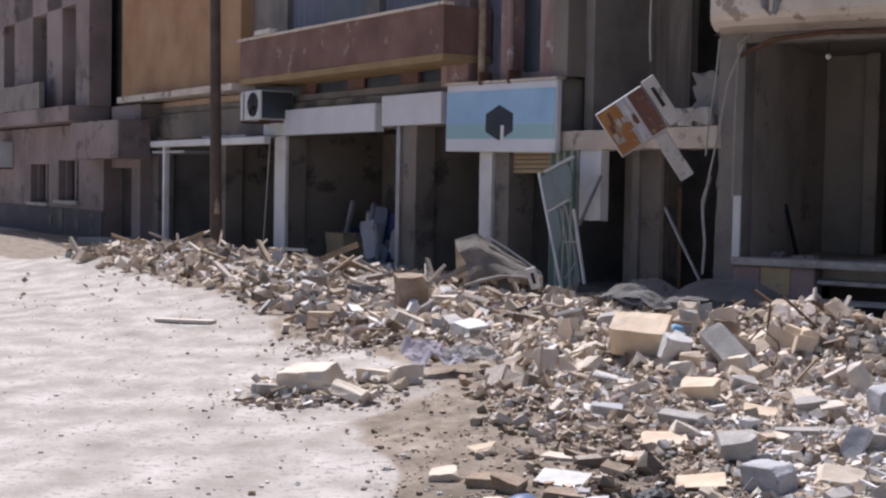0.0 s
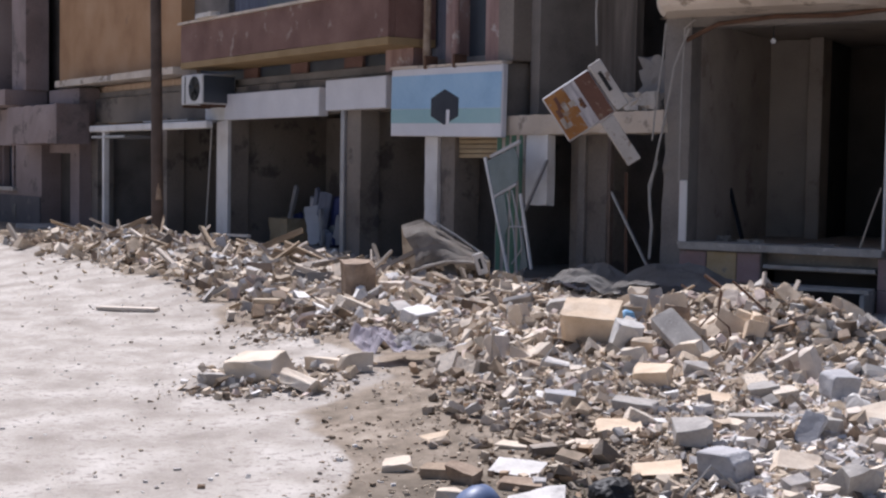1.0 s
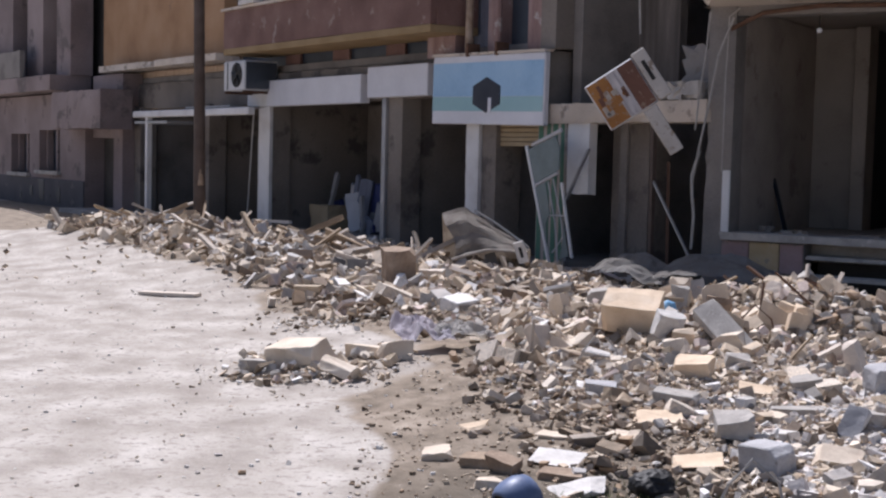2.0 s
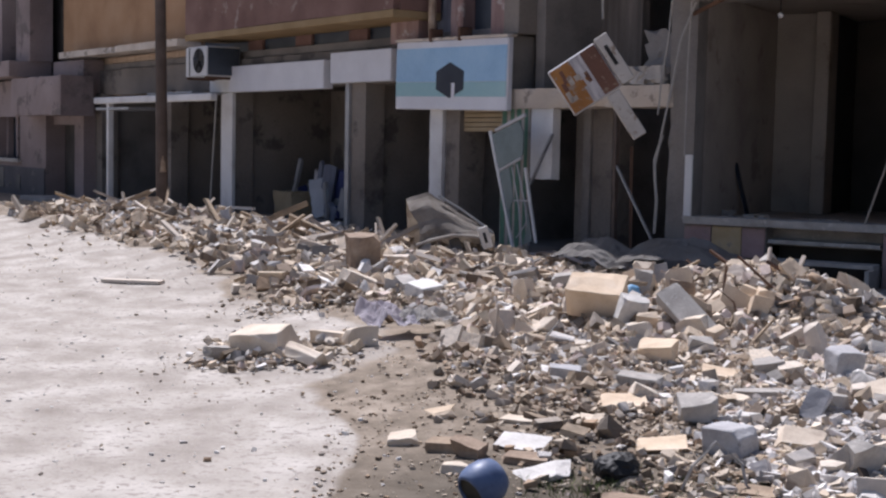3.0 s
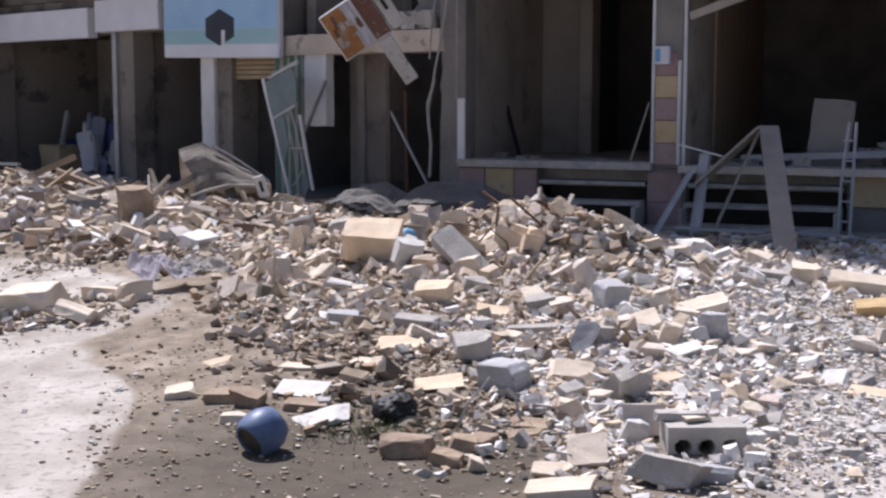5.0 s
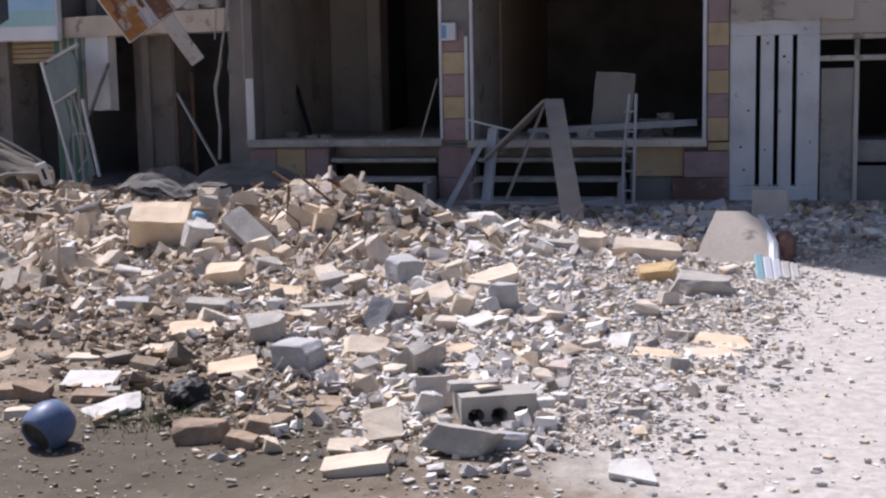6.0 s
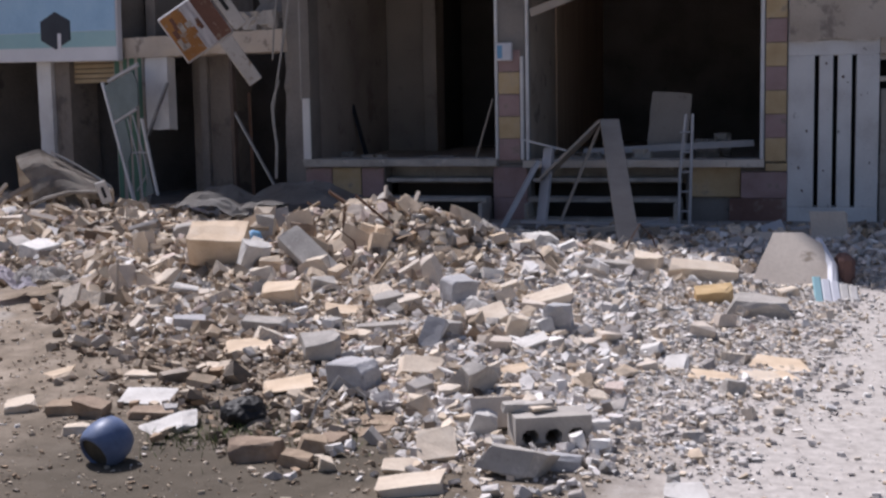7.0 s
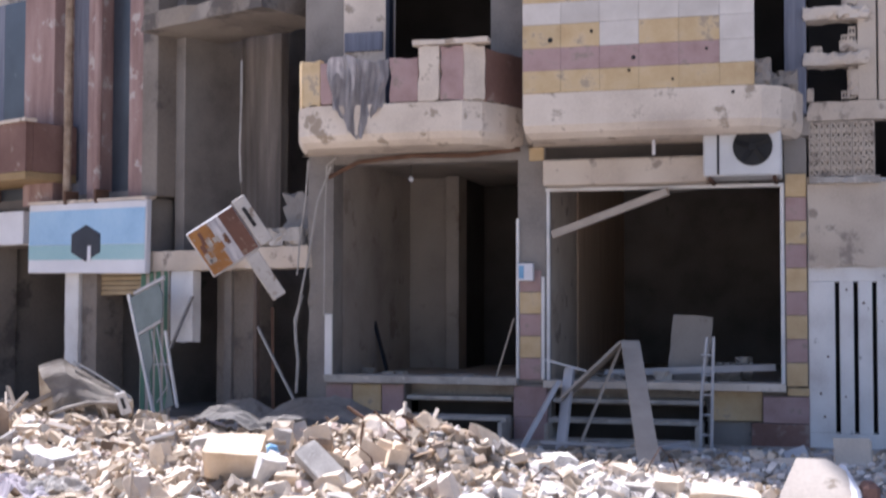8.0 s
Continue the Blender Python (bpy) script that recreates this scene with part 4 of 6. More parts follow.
# ---- signs and machines on the fronts ----
def blue_sign():
    m = FL @ Matrix.Translation((-4.40, -0.09, 2.09)) @ Matrix.Rotation(radians(1.0), 4, "Y")
    t = thing("shop_sign", m, "pale blue and white shop sign with dark hexagon emblem", "sign")
    part("casing", boxes((-1.48, 1.38, -0.10, 0.0, 0.0, 1.04), bevel=0.015), M_SIGNWHITE, t)
    part("blue_panel", boxes((-1.46, 1.36, -0.108, -0.1, 0.42, 0.93), bevel=0), M_BLUE, t)
    part("green_panel", boxes((-1.46, 1.36, -0.107, -0.1, 0.20, 0.415), bevel=0), M_TEAL, t)
    part("emblem", prism([(0.40 * math.sin(radians(60 * k)), 0.44 + 0.265 * math.cos(radians(60 * k))) for k in range(6)], -0.118, -0.108), M_NAVY, t, "dark navy hexagon emblem")
    part("emblem_mark", boxes((0.06, 0.14, -0.124, -0.118, 0.18, 0.40), bevel=0), M_SIGNWHITE, t)
    part("top_edge", chipped(-1.5, 1.4, -0.12, 0.06, 1.04, 1.08, 0.03, 0.1, 120), M_FASCIA, t, "chipped pale top edge")
    for k, x in enumerate((-0.55, 0.2)):
        part("bracket", boxes((x, x + 0.05, -0.14, 0.1, 1.02, 1.22)), M_RUST, t)


def hanging_sign():
    m = Matrix.Translation((2.12, 16.20, 1.95)) @ Matrix.Rotation(radians(-8), 4, "Z") @ Matrix.Rotation(radians(-34), 4, "Y") @ Matrix.Scale(0.94, 4) @ Matrix.Translation((0.36, 0, 0.02))
    t = thing("hanging_sign", m, "orange light-box sign hanging askew from its torn bracket", "sign")
    part("casing", boxes((-0.36, 0.33, -0.09, 0.09, -0.02, 0.63), bevel=0.015), M_ALU, t)
    part("face", boxes((-0.34, -0.06, -0.098, -0.09, 0.0, 0.61), bevel=0), M_ORNG, t, "torn orange face")
    part("band", boxes((-0.055, 0.10, -0.098, -0.09, 0.0, 0.61), bevel=0), M_RAGGREY, t, "pale torn band")
    part("band", boxes((0.105, 0.32, -0.098, -0.09, 0.0, 0.61), bevel=0), M_MAROON, t, "maroon band")
    rb = random.Random(8)
    for k in range(12):
        x, z = rb.uniform(-0.32, 0.04), rb.uniform(0.03, 0.45)
        part("mark", boxes((x, x + rb.uniform(0.04, 0.09), -0.102, -0.098, z, z + rb.uniform(0.04, 0.15)), bevel=0), (M_MAROON, M_TARP, M_ORNG)[k % 3], t)
    box_ = part("end_box", boxes((0.345, 0.53, -0.10, 0.10, -0.02, 0.66), bevel=0.012), M_DIRTYWHITE, t, "white bracket box with dark slot")
    part("slot", boxes((0.405, 0.455, -0.106, -0.10, 0.24, 0.52), bevel=0), M_BLACK, box_)
    part("arm", boxes((0.10, 0.29, -0.08, 0.08, -0.68, -0.03), bevel=0.012), M_DIRTYWHITE, t, "white bracket arm")


def cooler(m, name, label, w, h, d, fan, open_end=False):
    t = thing(name, m, label, "air conditioner")
    part("casing", boxes((0, w, 0, d, 0, h), bevel=0.02), M_ACWHITE, t)
    bm = bmesh.new()
    bmesh.ops.create_circle(bm, cap_ends=True, segments=28, radius=fan, matrix=Matrix.Translation((w * 0.64, -0.012, h * 0.52)) @ Matrix.Rotation(radians(90), 4, "X"))
    ring = bmesh.ops.extrude_face_region(bm, geom=bm.faces[:])
    bmesh.ops.translate(bm, verts=[v for v in ring["geom"] if isinstance(v, bmesh.types.BMVert)], vec=(0, 0.01, 0))
    bmesh.ops.recalc_face_normals(bm, faces=bm.faces[:])
    f = part("fan_opening", bm, M_BLACK, t, "dark round fan opening")
    hub = tube([(w * 0.64, -0.03, h * 0.52), (w * 0.64, -0.012, h * 0.52)], fan * 0.2, 12)
    part("hub", hub, M_BLACK, f)
    for k in range(5):
        a = radians(72 * k)
        bl = boxes((-0.03, 0.03, -0.004, 0.004, fan * 0.2, fan * 0.9), bevel=0, m=Matrix.Translation((w * 0.64, -0.02, h * 0.52)) @ Matrix.Rotation(a, 4, "Y") @ Matrix.Rotation(radians(25), 4, "Z"))
        part("blade", bl, M_BLACK, f)
    part("side_strip", boxes((w * 0.18, w * 0.21, -0.008, 0.0, 0.02, h - 0.02), bevel=0), M_BLACK, t)
    if open_end:
        part("end_grille", boxes((w, w + 0.012, 0.03, d - 0.03, 0.03, h - 0.03), bevel=0), M_WINDOW, t, "dark coil behind the missing end panel")
    part("bracket", boxes((0.05, 0.09, 0.0, d + 0.1, -0.05, 0.0)), M_RUST, t)
    part("bracket", boxes((w - 0.09, w - 0.05, 0.0, d + 0.1, -0.05, 0.0)), M_RUST, t)


blue_sign()
hanging_sign()
cooler(FR @ Matrix.Translation((4.95, -0.62, 3.06)), "air_cooler", "off-white box cooler with dark round fan under balcony", 0.84, 0.62, 0.62, 0.215)
cooler(FL @ Matrix.Translation((-31.0, -1.2, 1.85)), "air_conditioner", "small grey air conditioner on the far house", 1.2, 0.8, 0.7, 0.25)
cooler(FL @ Matrix.Translation((-12.75, -0.65, 2.78)), "air_conditioner", "white air conditioner outdoor unit on the shop front", 0.95, 0.58, 0.72, 0.24, True)

sw = thing("meter_box", FR @ Matrix.Translation((2.72, -0.13, 1.92)), "small white electric box on tiled pillar", "electric box")
part("casing", boxes((0, 0.19, 0, 0.09, 0, 0.21), bevel=0.01), M_SIGNWHITE, sw)
part("label_plate", boxes((0.02, 0.08, -0.004, 0.0, 0.03, 0.18), bevel=0), M_LBLUE, sw)


def cable(m, pts, r, mat, name="cable", label="loose grey cable hanging from the front"):
    t = tagged(part(name, tube(pts, r, 6), mat, None, at=m), label, "cable", "hanging cables")
    return t


cable(FR, [(0.36, -0.15, 3.35), (0.20, -0.2, 2.9), (0.10, -0.2, 2.3), (0.02, -0.25, 1.8), (-0.06, -0.25, 1.35)], 0.015, M_CABLE)
cable(FR, [(0.02, -0.22, 1.75), (-0.06, -0.26, 1.45), (-0.03, -0.3, 1.2), (0.0, -0.3, 0.95), (-0.02, -0.3, 0.55)], 0.020, M_CABLE, label="frayed bundle of pale cable hanging loose")
cable(FR, [(0.08, -0.2, 3.42), (0.05, -0.2, 3.0), (-0.03, -0.2, 2.4), (-0.06, -0.2, 2.0)], 0.012, M_CABLE)
cable(FR, [(-0.9, -0.05, 4.75), (-0.9, -0.05, 4.3), (-0.94, 0.0, 3.6), (-0.92, 0.0, 3.2)], 0.014, M_CABLE)
cable(FR, [(0.42, -0.12, 3.46), (0.30, -0.14, 3.36), (0.27, -0.12, 2.6), (0.26, -0.1, 1.5)], 0.012, M_CABLE)
bulb = thing("bare_bulb", FR @ Matrix.Translation((1.23, 0.4, 3.22)), "bare white bulb on a short flex", "lamp")
part("flex", tube([(0, 0, 0.05), (0, 0, 0.34)], 0.008, 6), M_BLACK, bulb)
bm = bmesh.new()
bmesh.ops.create_uvsphere(bm, u_segments=12, v_segments=8, radius=0.035)
part("glass", bm, M_SIGNWHITE, bulb)
bulb2 = thing("bare_bulb", FR @ Matrix.Translation((4.37, -0.35, 3.35)), "bare white tube lamp under the balcony", "lamp")
part("tube", tube([(0, 0, 0), (0, 0, 0.22)], 0.02, 8), M_SIGNWHITE, bulb2)

# street pole
pole = thing("street_pole", Matrix.Translation((-3.98, 23.46, 0.0)), "dark brown steel utility pole in debris", "pole")
part("shaft", tube([(0.0, 0, -0.2), (-0.03, 0, 2.5), (-0.10, 0, 7.5)], 0.11, 14, 0.085), M_POLE, pole)
part("bare_patch", tube([(0.01, -0.05, 1.0), (0.0, -0.05, 1.28)], 0.066, 10, 0.05), M_BROWNSTONE, pole, "patch of bare pale plaster")

# ---- inside and before the shops ----
def plank(name, label, a, b, w, t, mat, m=None, cat="board", group="", roll=0.0):
    """A board from a to b."""
    a, b = Vector(a), Vector(b)
    if m is not None:
        a, b = m @ a, m @ b
    d = b - a
    q = d.to_track_quat("Z", "Y").to_matrix().to_4x4() @ Matrix.Rotation(radians(roll), 4, "Z")
    bm = chipped(-w / 2, w / 2, -t / 2, t / 2, 0, d.length, min(0.02, t * 0.3), 0.15, int(abs(a.x * 100)))
    return tagged(part(name, bm, mat, None, at=Matrix.Translation(a) @ q), label, cat, group)


def in_fr(x, y, z):
    return FR @ Vector((x, y, z))


plank("leaning_board", "pale wide board leaning on the shop sill", (4.68, -3.2, 0.06), (4.12, -0.55, 1.22), 0.21, 0.04, M_PALEWOOD, FR)
plank("leaning_board", "pale narrow board propped before the steps", (3.58, -0.8, 0.05), (4.02, -0.45, 1.22), 0.10, 0.03, M_PALEWOOD, FR, roll=-25)
plank("leaning_board", "pale narrow board propped before the steps", (3.35, -0.65, 0.55), (4.02, -0.5, 1.20), 0.20, 0.03, M_PALEWOOD, FR, roll=-20)
plank("leaning_board", "grey slab of render leaning on the steps", (2.95, -1.0, 0.0), (3.30, -0.6, 0.75), 0.22, 0.05, M_ALU, FR, roll=-30)
plank("leaning_board", "grey slab of render leaning on the steps", (3.40, -0.95, 0.0), (3.42, -0.5, 0.92), 0.14, 0.04, M_ALU, FR, roll=-30)
plank("leaning_board", "pale narrow strip across the debris", (3.10, -0.6, 1.02), (3.62, -0.5, 0.88), 0.06, 0.02, M_WPAINT, FR)
plank("leaning_board", "pale narrow strip before the steps", (3.20, -1.1, 0.12), (5.0, -1.0, 0.08), 0.07, 0.03, M_ALU, FR)
lad = thing("broken_ladder", FR @ Matrix.Translation((4.96, -0.62, 0.0)), "bent grey metal ladder frame at the sill", "ladder")
for x in (-0.06, 0.06):
    part("stile", tube([(x, 0, 0.0), (x + 0.01, 0.02, 0.6), (x * 0.6 + 0.05, 0.05, 1.28)], 0.018, 6), M_ALU, lad)
for k in range(5):
    part("rung", tube([(-0.05, 0.02, 0.2 + 0.22 * k), (0.07, 0.02, 0.2 + 0.22 * k)], 0.012, 6), M_ALU, lad)
tagged(part("door_panel", chipped(0, 0.50, 0, 0.05, 0, 0.86, 0.012, 0.15, 71), M_PLASTER_L, None, at=FR @ Matrix.Translation((4.33, 1.1, 0.70)) @ Matrix.Rotation(radians(5), 4, "Y") @ Matrix.Rotation(radians(-12), 4, "X")), "grey door leaf leaning inside the shop", "door")
plank("fallen_beam", "pale timber beam fallen across the shop opening", (3.15, -0.16, 2.46), (4.52, -0.16, 2.95), 0.10, 0.09, M_PALEWOOD, FR, cat="beam")
plank("fallen_rail", "grey metal rail lying on the shop floor", (3.6, 0.8, 0.80), (5.68, 0.8, 0.90), 0.10, 0.08, M_ALU, FR, cat="rail")
plank("ceiling_strip", "hanging strip of false ceiling", (4.2, 0.9, 3.02), (5.4, 0.8, 3.12), 0.25, 0.03, M_PLASTER, FR, cat="ceiling strip")
for k, (x, y, w, h) in enumerate(((4.95, 1.0, 0.30, 0.24), (5.15, 1.3, 0.22, 0.30), (3.35, 0.55, 0.5, 0.10), (4.2, 0.7, 0.25, 0.14), (0.36, 0.9, 0.20, 0.12), (0.7, 0.8, 0.3, 0.08), (1.6, 0.6, 0.4, 0.07))):
    tagged(part("plaster_lump", chipped(0, w, 0, w * 0.8, -0.02, h, 0.10, 0.06, 130 + k), M_FASCIA if k % 2 else M_PLASTER_L, None, at=FR @ Matrix.Translation((x, y, 0.70))), "pale lump of broken plaster on shop floor", "rubble", "shop floor rubble")
plank("thin_stick", "thin pale stick leaning in the shop opening", (2.40, 0.15, 0.77), (2.62, 0.15, 1.48), 0.025, 0.02, M_PALEWOOD, FR, cat="stick")
plank("dark_strip", "dark strip leaning on the back wall", (0.40, 2.0, 0.70), (0.16, 2.0, 1.58), 0.09, 0.03, M_NAVY, FR, cat="strip")
# collapsed sheet at the stairwell

rd = random.Random(53)
for k in range(26):
    x, y, a = rd.uniform(1.4, 6.2), rd.uniform(-2.6, -0.75), rd.uniform(-0.5, 0.5)
    L = rd.uniform(0.15, 0.6)
    p = FR @ Vector((x, y, 0))
    p.z = max(ground_z(p.x, p.y), 0.04 if y > -0.8 else 0.0) + 0.02
    q = p + (FR.to_3x3() @ Vector((math.cos(a) * L, math.sin(a) * L, 0))) + Vector((0, 0, rd.uniform(0.0, 0.10)))
    plank("debris_strip", "pale strip of debris on the shaded pavement", p, q, rd.uniform(0.04, 0.16), rd.uniform(0.015, 0.05), (M_ALU, M_FASCIA, M_PALEWOOD, M_PAVE)[k % 4], cat="debris", group="pavement debris", roll=rd.uniform(60, 120))

# stairwell rods and frames
plank("steel_rod", "thin steel strut leaning in the stairwell", (0.08, -0.25, 0.40), (-0.70, -0.2, 1.36), 0.03, 0.025, M_STEEL, FL, cat="strut")
plank("steel_rod", "upright steel strut in the stairwell", (-0.70, -0.2, 0.0), (-0.72, -0.2, 2.1), 0.06, 0.05, M_POLE, FL, cat="strut")
plank("steel_rod", "thin steel strut leaning in the stairwell", (-0.45, -0.15, 0.3), (-0.75, 0.1, 1.6), 0.04, 0.03, M_RUST, FL, cat="strut")
plank("steel_rod", "thin strut under the white pillar stump", (-2.55, -0.1, 1.05), (-2.10, -0.1, 1.75), 0.04, 0.03, M_STEEL, FL, cat="strut")
dr = thing("fallen_door", FL @ Matrix.Translation((-2.46, -0.45, 0.10)) @ Matrix.Rotation(radians(-21), 4, "Y") @ Matrix.Rotation(radians(-1), 4, "X"), "white aluminium glass door leaning with broken pane", "door")
for x, w, h, q in ((0.0, 0.05, 1.80, 0.0), (0.50, 0.04, 1.05, 5.0)):
    part("stile", boxes((-w / 2, w / 2, 0, 0.04, 0, h), m=Matrix.Translation((x, 0, 0)) @ Matrix.Rotation(radians(q), 4, "Y")), M_WPAINT, dr)
part("top_rail", boxes((0.027, 0.72, 0, 0.04, 1.74, 1.79), m=Matrix.Rotation(radians(3), 4, "Y")), M_ALU, dr)
part("middle_rail", boxes((0.027, 0.56, 0.004, 0.036, 1.18, 1.22)), M_ALU, dr)
part("panel", prism([(0.03, 1.23), (0.60, 1.23), (0.70, 1.52), (0.66, 1.69), (0.03, 1.735)], 0.014, 0.026), M_DOORGLASS, dr, "cloudy upper pane")
part("pane_shard", prism([(0.03, 0.35), (0.10, 0.62), (0.22, 0.72), (0.26, 1.17), (0.03, 1.17)], 0.014, 0.024), M_DOORGLASS, dr, "jagged dusty glass left in the frame")
part("pane_shard", prism([(0.44, 0.05), (0.48, 0.55), (0.40, 0.30), (0.24, 0.06)], 0.014, 0.024), M_DOORGLASS, dr, "jagged dusty glass left in the frame")
for x0, z0, x1, z1 in ((0.18, 0.05, 0.30, 1.16), (0.34, 0.02, 0.42, 1.16), (0.05, 0.75, 0.50, 0.60), (0.10, 0.20, 0.47, 0.42)):
    part("bent_bar", tube([(x0, 0.03, z0), ((x0 + x1) / 2 + 0.02, 0.05, (z0 + z1) / 2), (x1, 0.03, z1)], 0.011, 6), M_ALU, dr)
gp = thing("striped_panel", FL @ Matrix.Translation((-3.37, 0.0, 0.10)), "tall green and white striped shop panel, dirty", "panel")
part("board", boxes((0, 0.64, 0, 0.04, 0.0, 2.06)), M_PLASTER_L, gp)
for x0, x1 in ((0.03, 0.13), (0.22, 0.30), (0.36, 0.46), (0.54, 0.61)):
    part("stripe", boxes((x0, x1, -0.008, 0.0, 0.02, 2.04), bevel=0), M_GREEN, gp)
sh = thing("roller_shutter", FL @ Matrix.Translation((-4.45, 0.1, 1.78)), "half-raised tan metal roller shutter", "shutter")
for k in range(5):
    part("slat", boxes((0, 1.1, 0, 0.03, 0.07 * k, 0.07 * k + 0.062)), M_TANPAINT, sh)

# goods in the deeper shop
cab = thing("metal_cabinet", FL @ Matrix.Translation((-10.3, 1.2, 0.10)), "dark blue metal cabinet among wreckage", "cabinet")
part("body", boxes((0, 0.75, 0, 0.5, 0, 0.95), bevel=0.015), M_DEEPBLUE, cab)
part("door", boxes((0.02, 0.36, -0.015, 0.0, 0.03, 0.92)), M_DEEPBLUE, cab)
part("door", boxes((0.39, 0.73, -0.015, 0.0, 0.03, 0.92)), M_DEEPBLUE, cab)
ct = thing("carton", FL @ Matrix.Translation((-11.6, 0.7, 0.10)), "dented tan carton before the shop", "box")
part("body", chipped(0, 0.75, 0, 0.5, 0, 0.5, 0.03, 0.12, 140), M_TANPAINT, ct)
rj = random.Random(31)
for k in range(30):
    x = rj.uniform(-12.1, -9.3)
    z, w = rj.uniform(0.15, 1.15 if -11.6 < x < -10.0 else 0.7), rj.uniform(0.12, 0.42)
    m = FL @ Matrix.Translation((x, rj.uniform(0.9, 1.7), z)) @ Matrix.Rotation(rj.uniform(-0.45, 0.45), 4, "Y") @ Matrix.Rotation(rj.uniform(-0.7, 0.7), 4, "Z")
    tagged(part("wrecked_panel", chipped(-w / 2, w / 2, 0, 0.06, 0.12 - z, rj.uniform(0.1, 0.25), 0.05, 0.1, 150 + k), (M_ALU, M_CURTAIN, M_STEEL, M_DEEPBLUE)[k % 4], None, at=m), "bent grey-blue panel in the shop wreckage", "wreckage", "shop wreckage")
tagged(part("column_stub", boxes((-10.65, -10.2, 2.3, 2.5, 0.1, 2.0)), M_PLASTER_L, None, at=FL), "pale plaster column stub inside the shop", "column")
plank("white_bar", "white painted bar lying on debris", (-10.6, -1.0, 0.34), (-9.1, -1.0, 0.38), 0.06, 0.05, M_WHITESTONE, FL, cat="bar")
cable(FL, sag((-12.5, -0.1, 2.4), (-12.75, -0.1, 0.3), 0.0), 0.02, M_CABLE)

# ---- loose masonry ----
def at_ground(x, y, dz=0.0):
    return Vector((x, y, ground_z(x, y) + dz))


def stone_mesh(w, d, h, seed, rough=0.10, chips=4):
    """A broken block: a box with cut corners and uneven faces."""
    r = random.Random(seed)
    bm = bmesh.new()
    add_box(bm, -w / 2, w / 2, -d / 2, d / 2, 0, h)
    for v in bm.verts:
        v.co += Vector((r.uniform(-1, 1) * w, r.uniform(-1, 1) * d, r.uniform(-1, 1) * h)) * rough
    for k in range(chips):
        n = Vector((r.uniform(-1, 1), r.uniform(-1, 1), r.uniform(-1, 1))).normalized()
        far_ = max((v.co for v in bm.verts), key=lambda c: c.dot(n))
        p = far_ - n * min(w, d, h) * r.uniform(0.06, 0.25)
        cut = bmesh.ops.bisect_plane(bm, geom=bm.verts[:] + bm.edges[:] + bm.faces[:], plane_co=p, plane_no=n, clear_outer=True)
        es = [e for e in cut["geom_cut"] if isinstance(e, bmesh.types.BMEdge)]
        bmesh.ops.contextual_create(bm, geom=es)
    bmesh.ops.triangulate(bm, faces=[f for f in bm.faces if len(f.verts) > 4])
    bmesh.ops.bevel(bm, geom=bm.edges[:], offset=min(w, d, h) * 0.045, segments=1, affect="EDGES", clamp_overlap=True)
    bmesh.ops.recalc_face_normals(bm, faces=bm.faces[:])
    return bm


def weather(bm, size, seed):
    """Wear: finer faces pushed about by noise."""
    bmesh.ops.subdivide_edges(bm, edges=[e for e in bm.edges if e.calc_length() > size * 0.25], cuts=2, use_grid_fill=True)
    bmesh.ops.triangulate(bm, faces=bm.faces[:])
    for v in bm.verts:
        p = v.co / size * 2.5
        v.co += Vector((noise.noise((p.x, p.y, p.z + seed)), noise.noise((p.x + 7, p.y, p.z + seed)), noise.noise((p.x, p.y + 5, p.z + seed)))) * size * 0.048
    return bm


HERO = [(0.10, 10.48, 0.34), (0.36, 5.97, 0.12), (5.86, 9.35, 0.28), (2.2, 5.5, 0.18), (1.05, 6.45, 0.10), (1.80, 10.3, 0.06)]


def stone(name, label, x, y, w, d, h, yaw=0, pitch=0, roll=0, mat=None, dz=-0.02, cat="stone", rough=0.08, chips=3):
    bm = weather(stone_mesh(w, d, h, int(abs(x * 977 + y * 131)), rough * 1.3, chips + 2), max(min(w, d, h), 0.08), x * 3 + y)
    m = Matrix.Translation(at_ground(x, y, dz)) @ Matrix.Rotation(radians(yaw), 4, "Z") @ Matrix.Rotation(radians(pitch), 4, "X") @ Matrix.Rotation(radians(roll), 4, "Y")
    HERO.append((x, y, 0.42 * max(w, d)))
    return tagged(part(name, bm, mat or M_CREAMSTONE, None, at=m), label, cat, "broken masonry")


# near blocks and slabs
stone("stone_block", "large cream limestone block tipped forward on the heap", 1.50, 10.10, 0.41, 0.32, 0.22, -22, 26, 4, M_YSTONE, 0.12, rough=0.02, chips=1)
stone("white_block", "white broken block beside the large cream one", 1.64, 9.73, 0.18, 0.14, 0.21, 4, 10, 20, M_WHITESTONE, 0.01, rough=0.12, chips=3)
stone("stone_block", "yellow-topped stone block tilted on rubble", 1.72, 8.77, 0.28, 0.17, 0.12, -36, 18, -8, M_YSTONE, 0.01, rough=0.07, chips=3)
stone("stone_shard", "cream shard standing behind the yellow-topped block", 1.69, 9.27, 0.15, 0.05, 0.17, -26, -25, -15, M_CREAMSTONE, -0.00, rough=0.12, chips=3)
stone("stone_shard", "pale cream shard propped on the heap", 0.79, 10.04, 0.21, 0.14, 0.06, -1, 28, -10, M_CREAMSTONE, 0.01, rough=0.15, chips=3)
stone("concrete_block", "lilac-grey flat block on rubble", 1.06, 8.50, 0.20, 0.11, 0.09, -11, 6, 3, M_CONCPALE, -0.01, rough=0.05, chips=2)
stone("concrete_block", "grey block with a pale dusty top", 1.47, 8.17, 0.26, 0.13, 0.09, -22, 8, 4, M_CONC, -0.01, rough=0.05, chips=2)
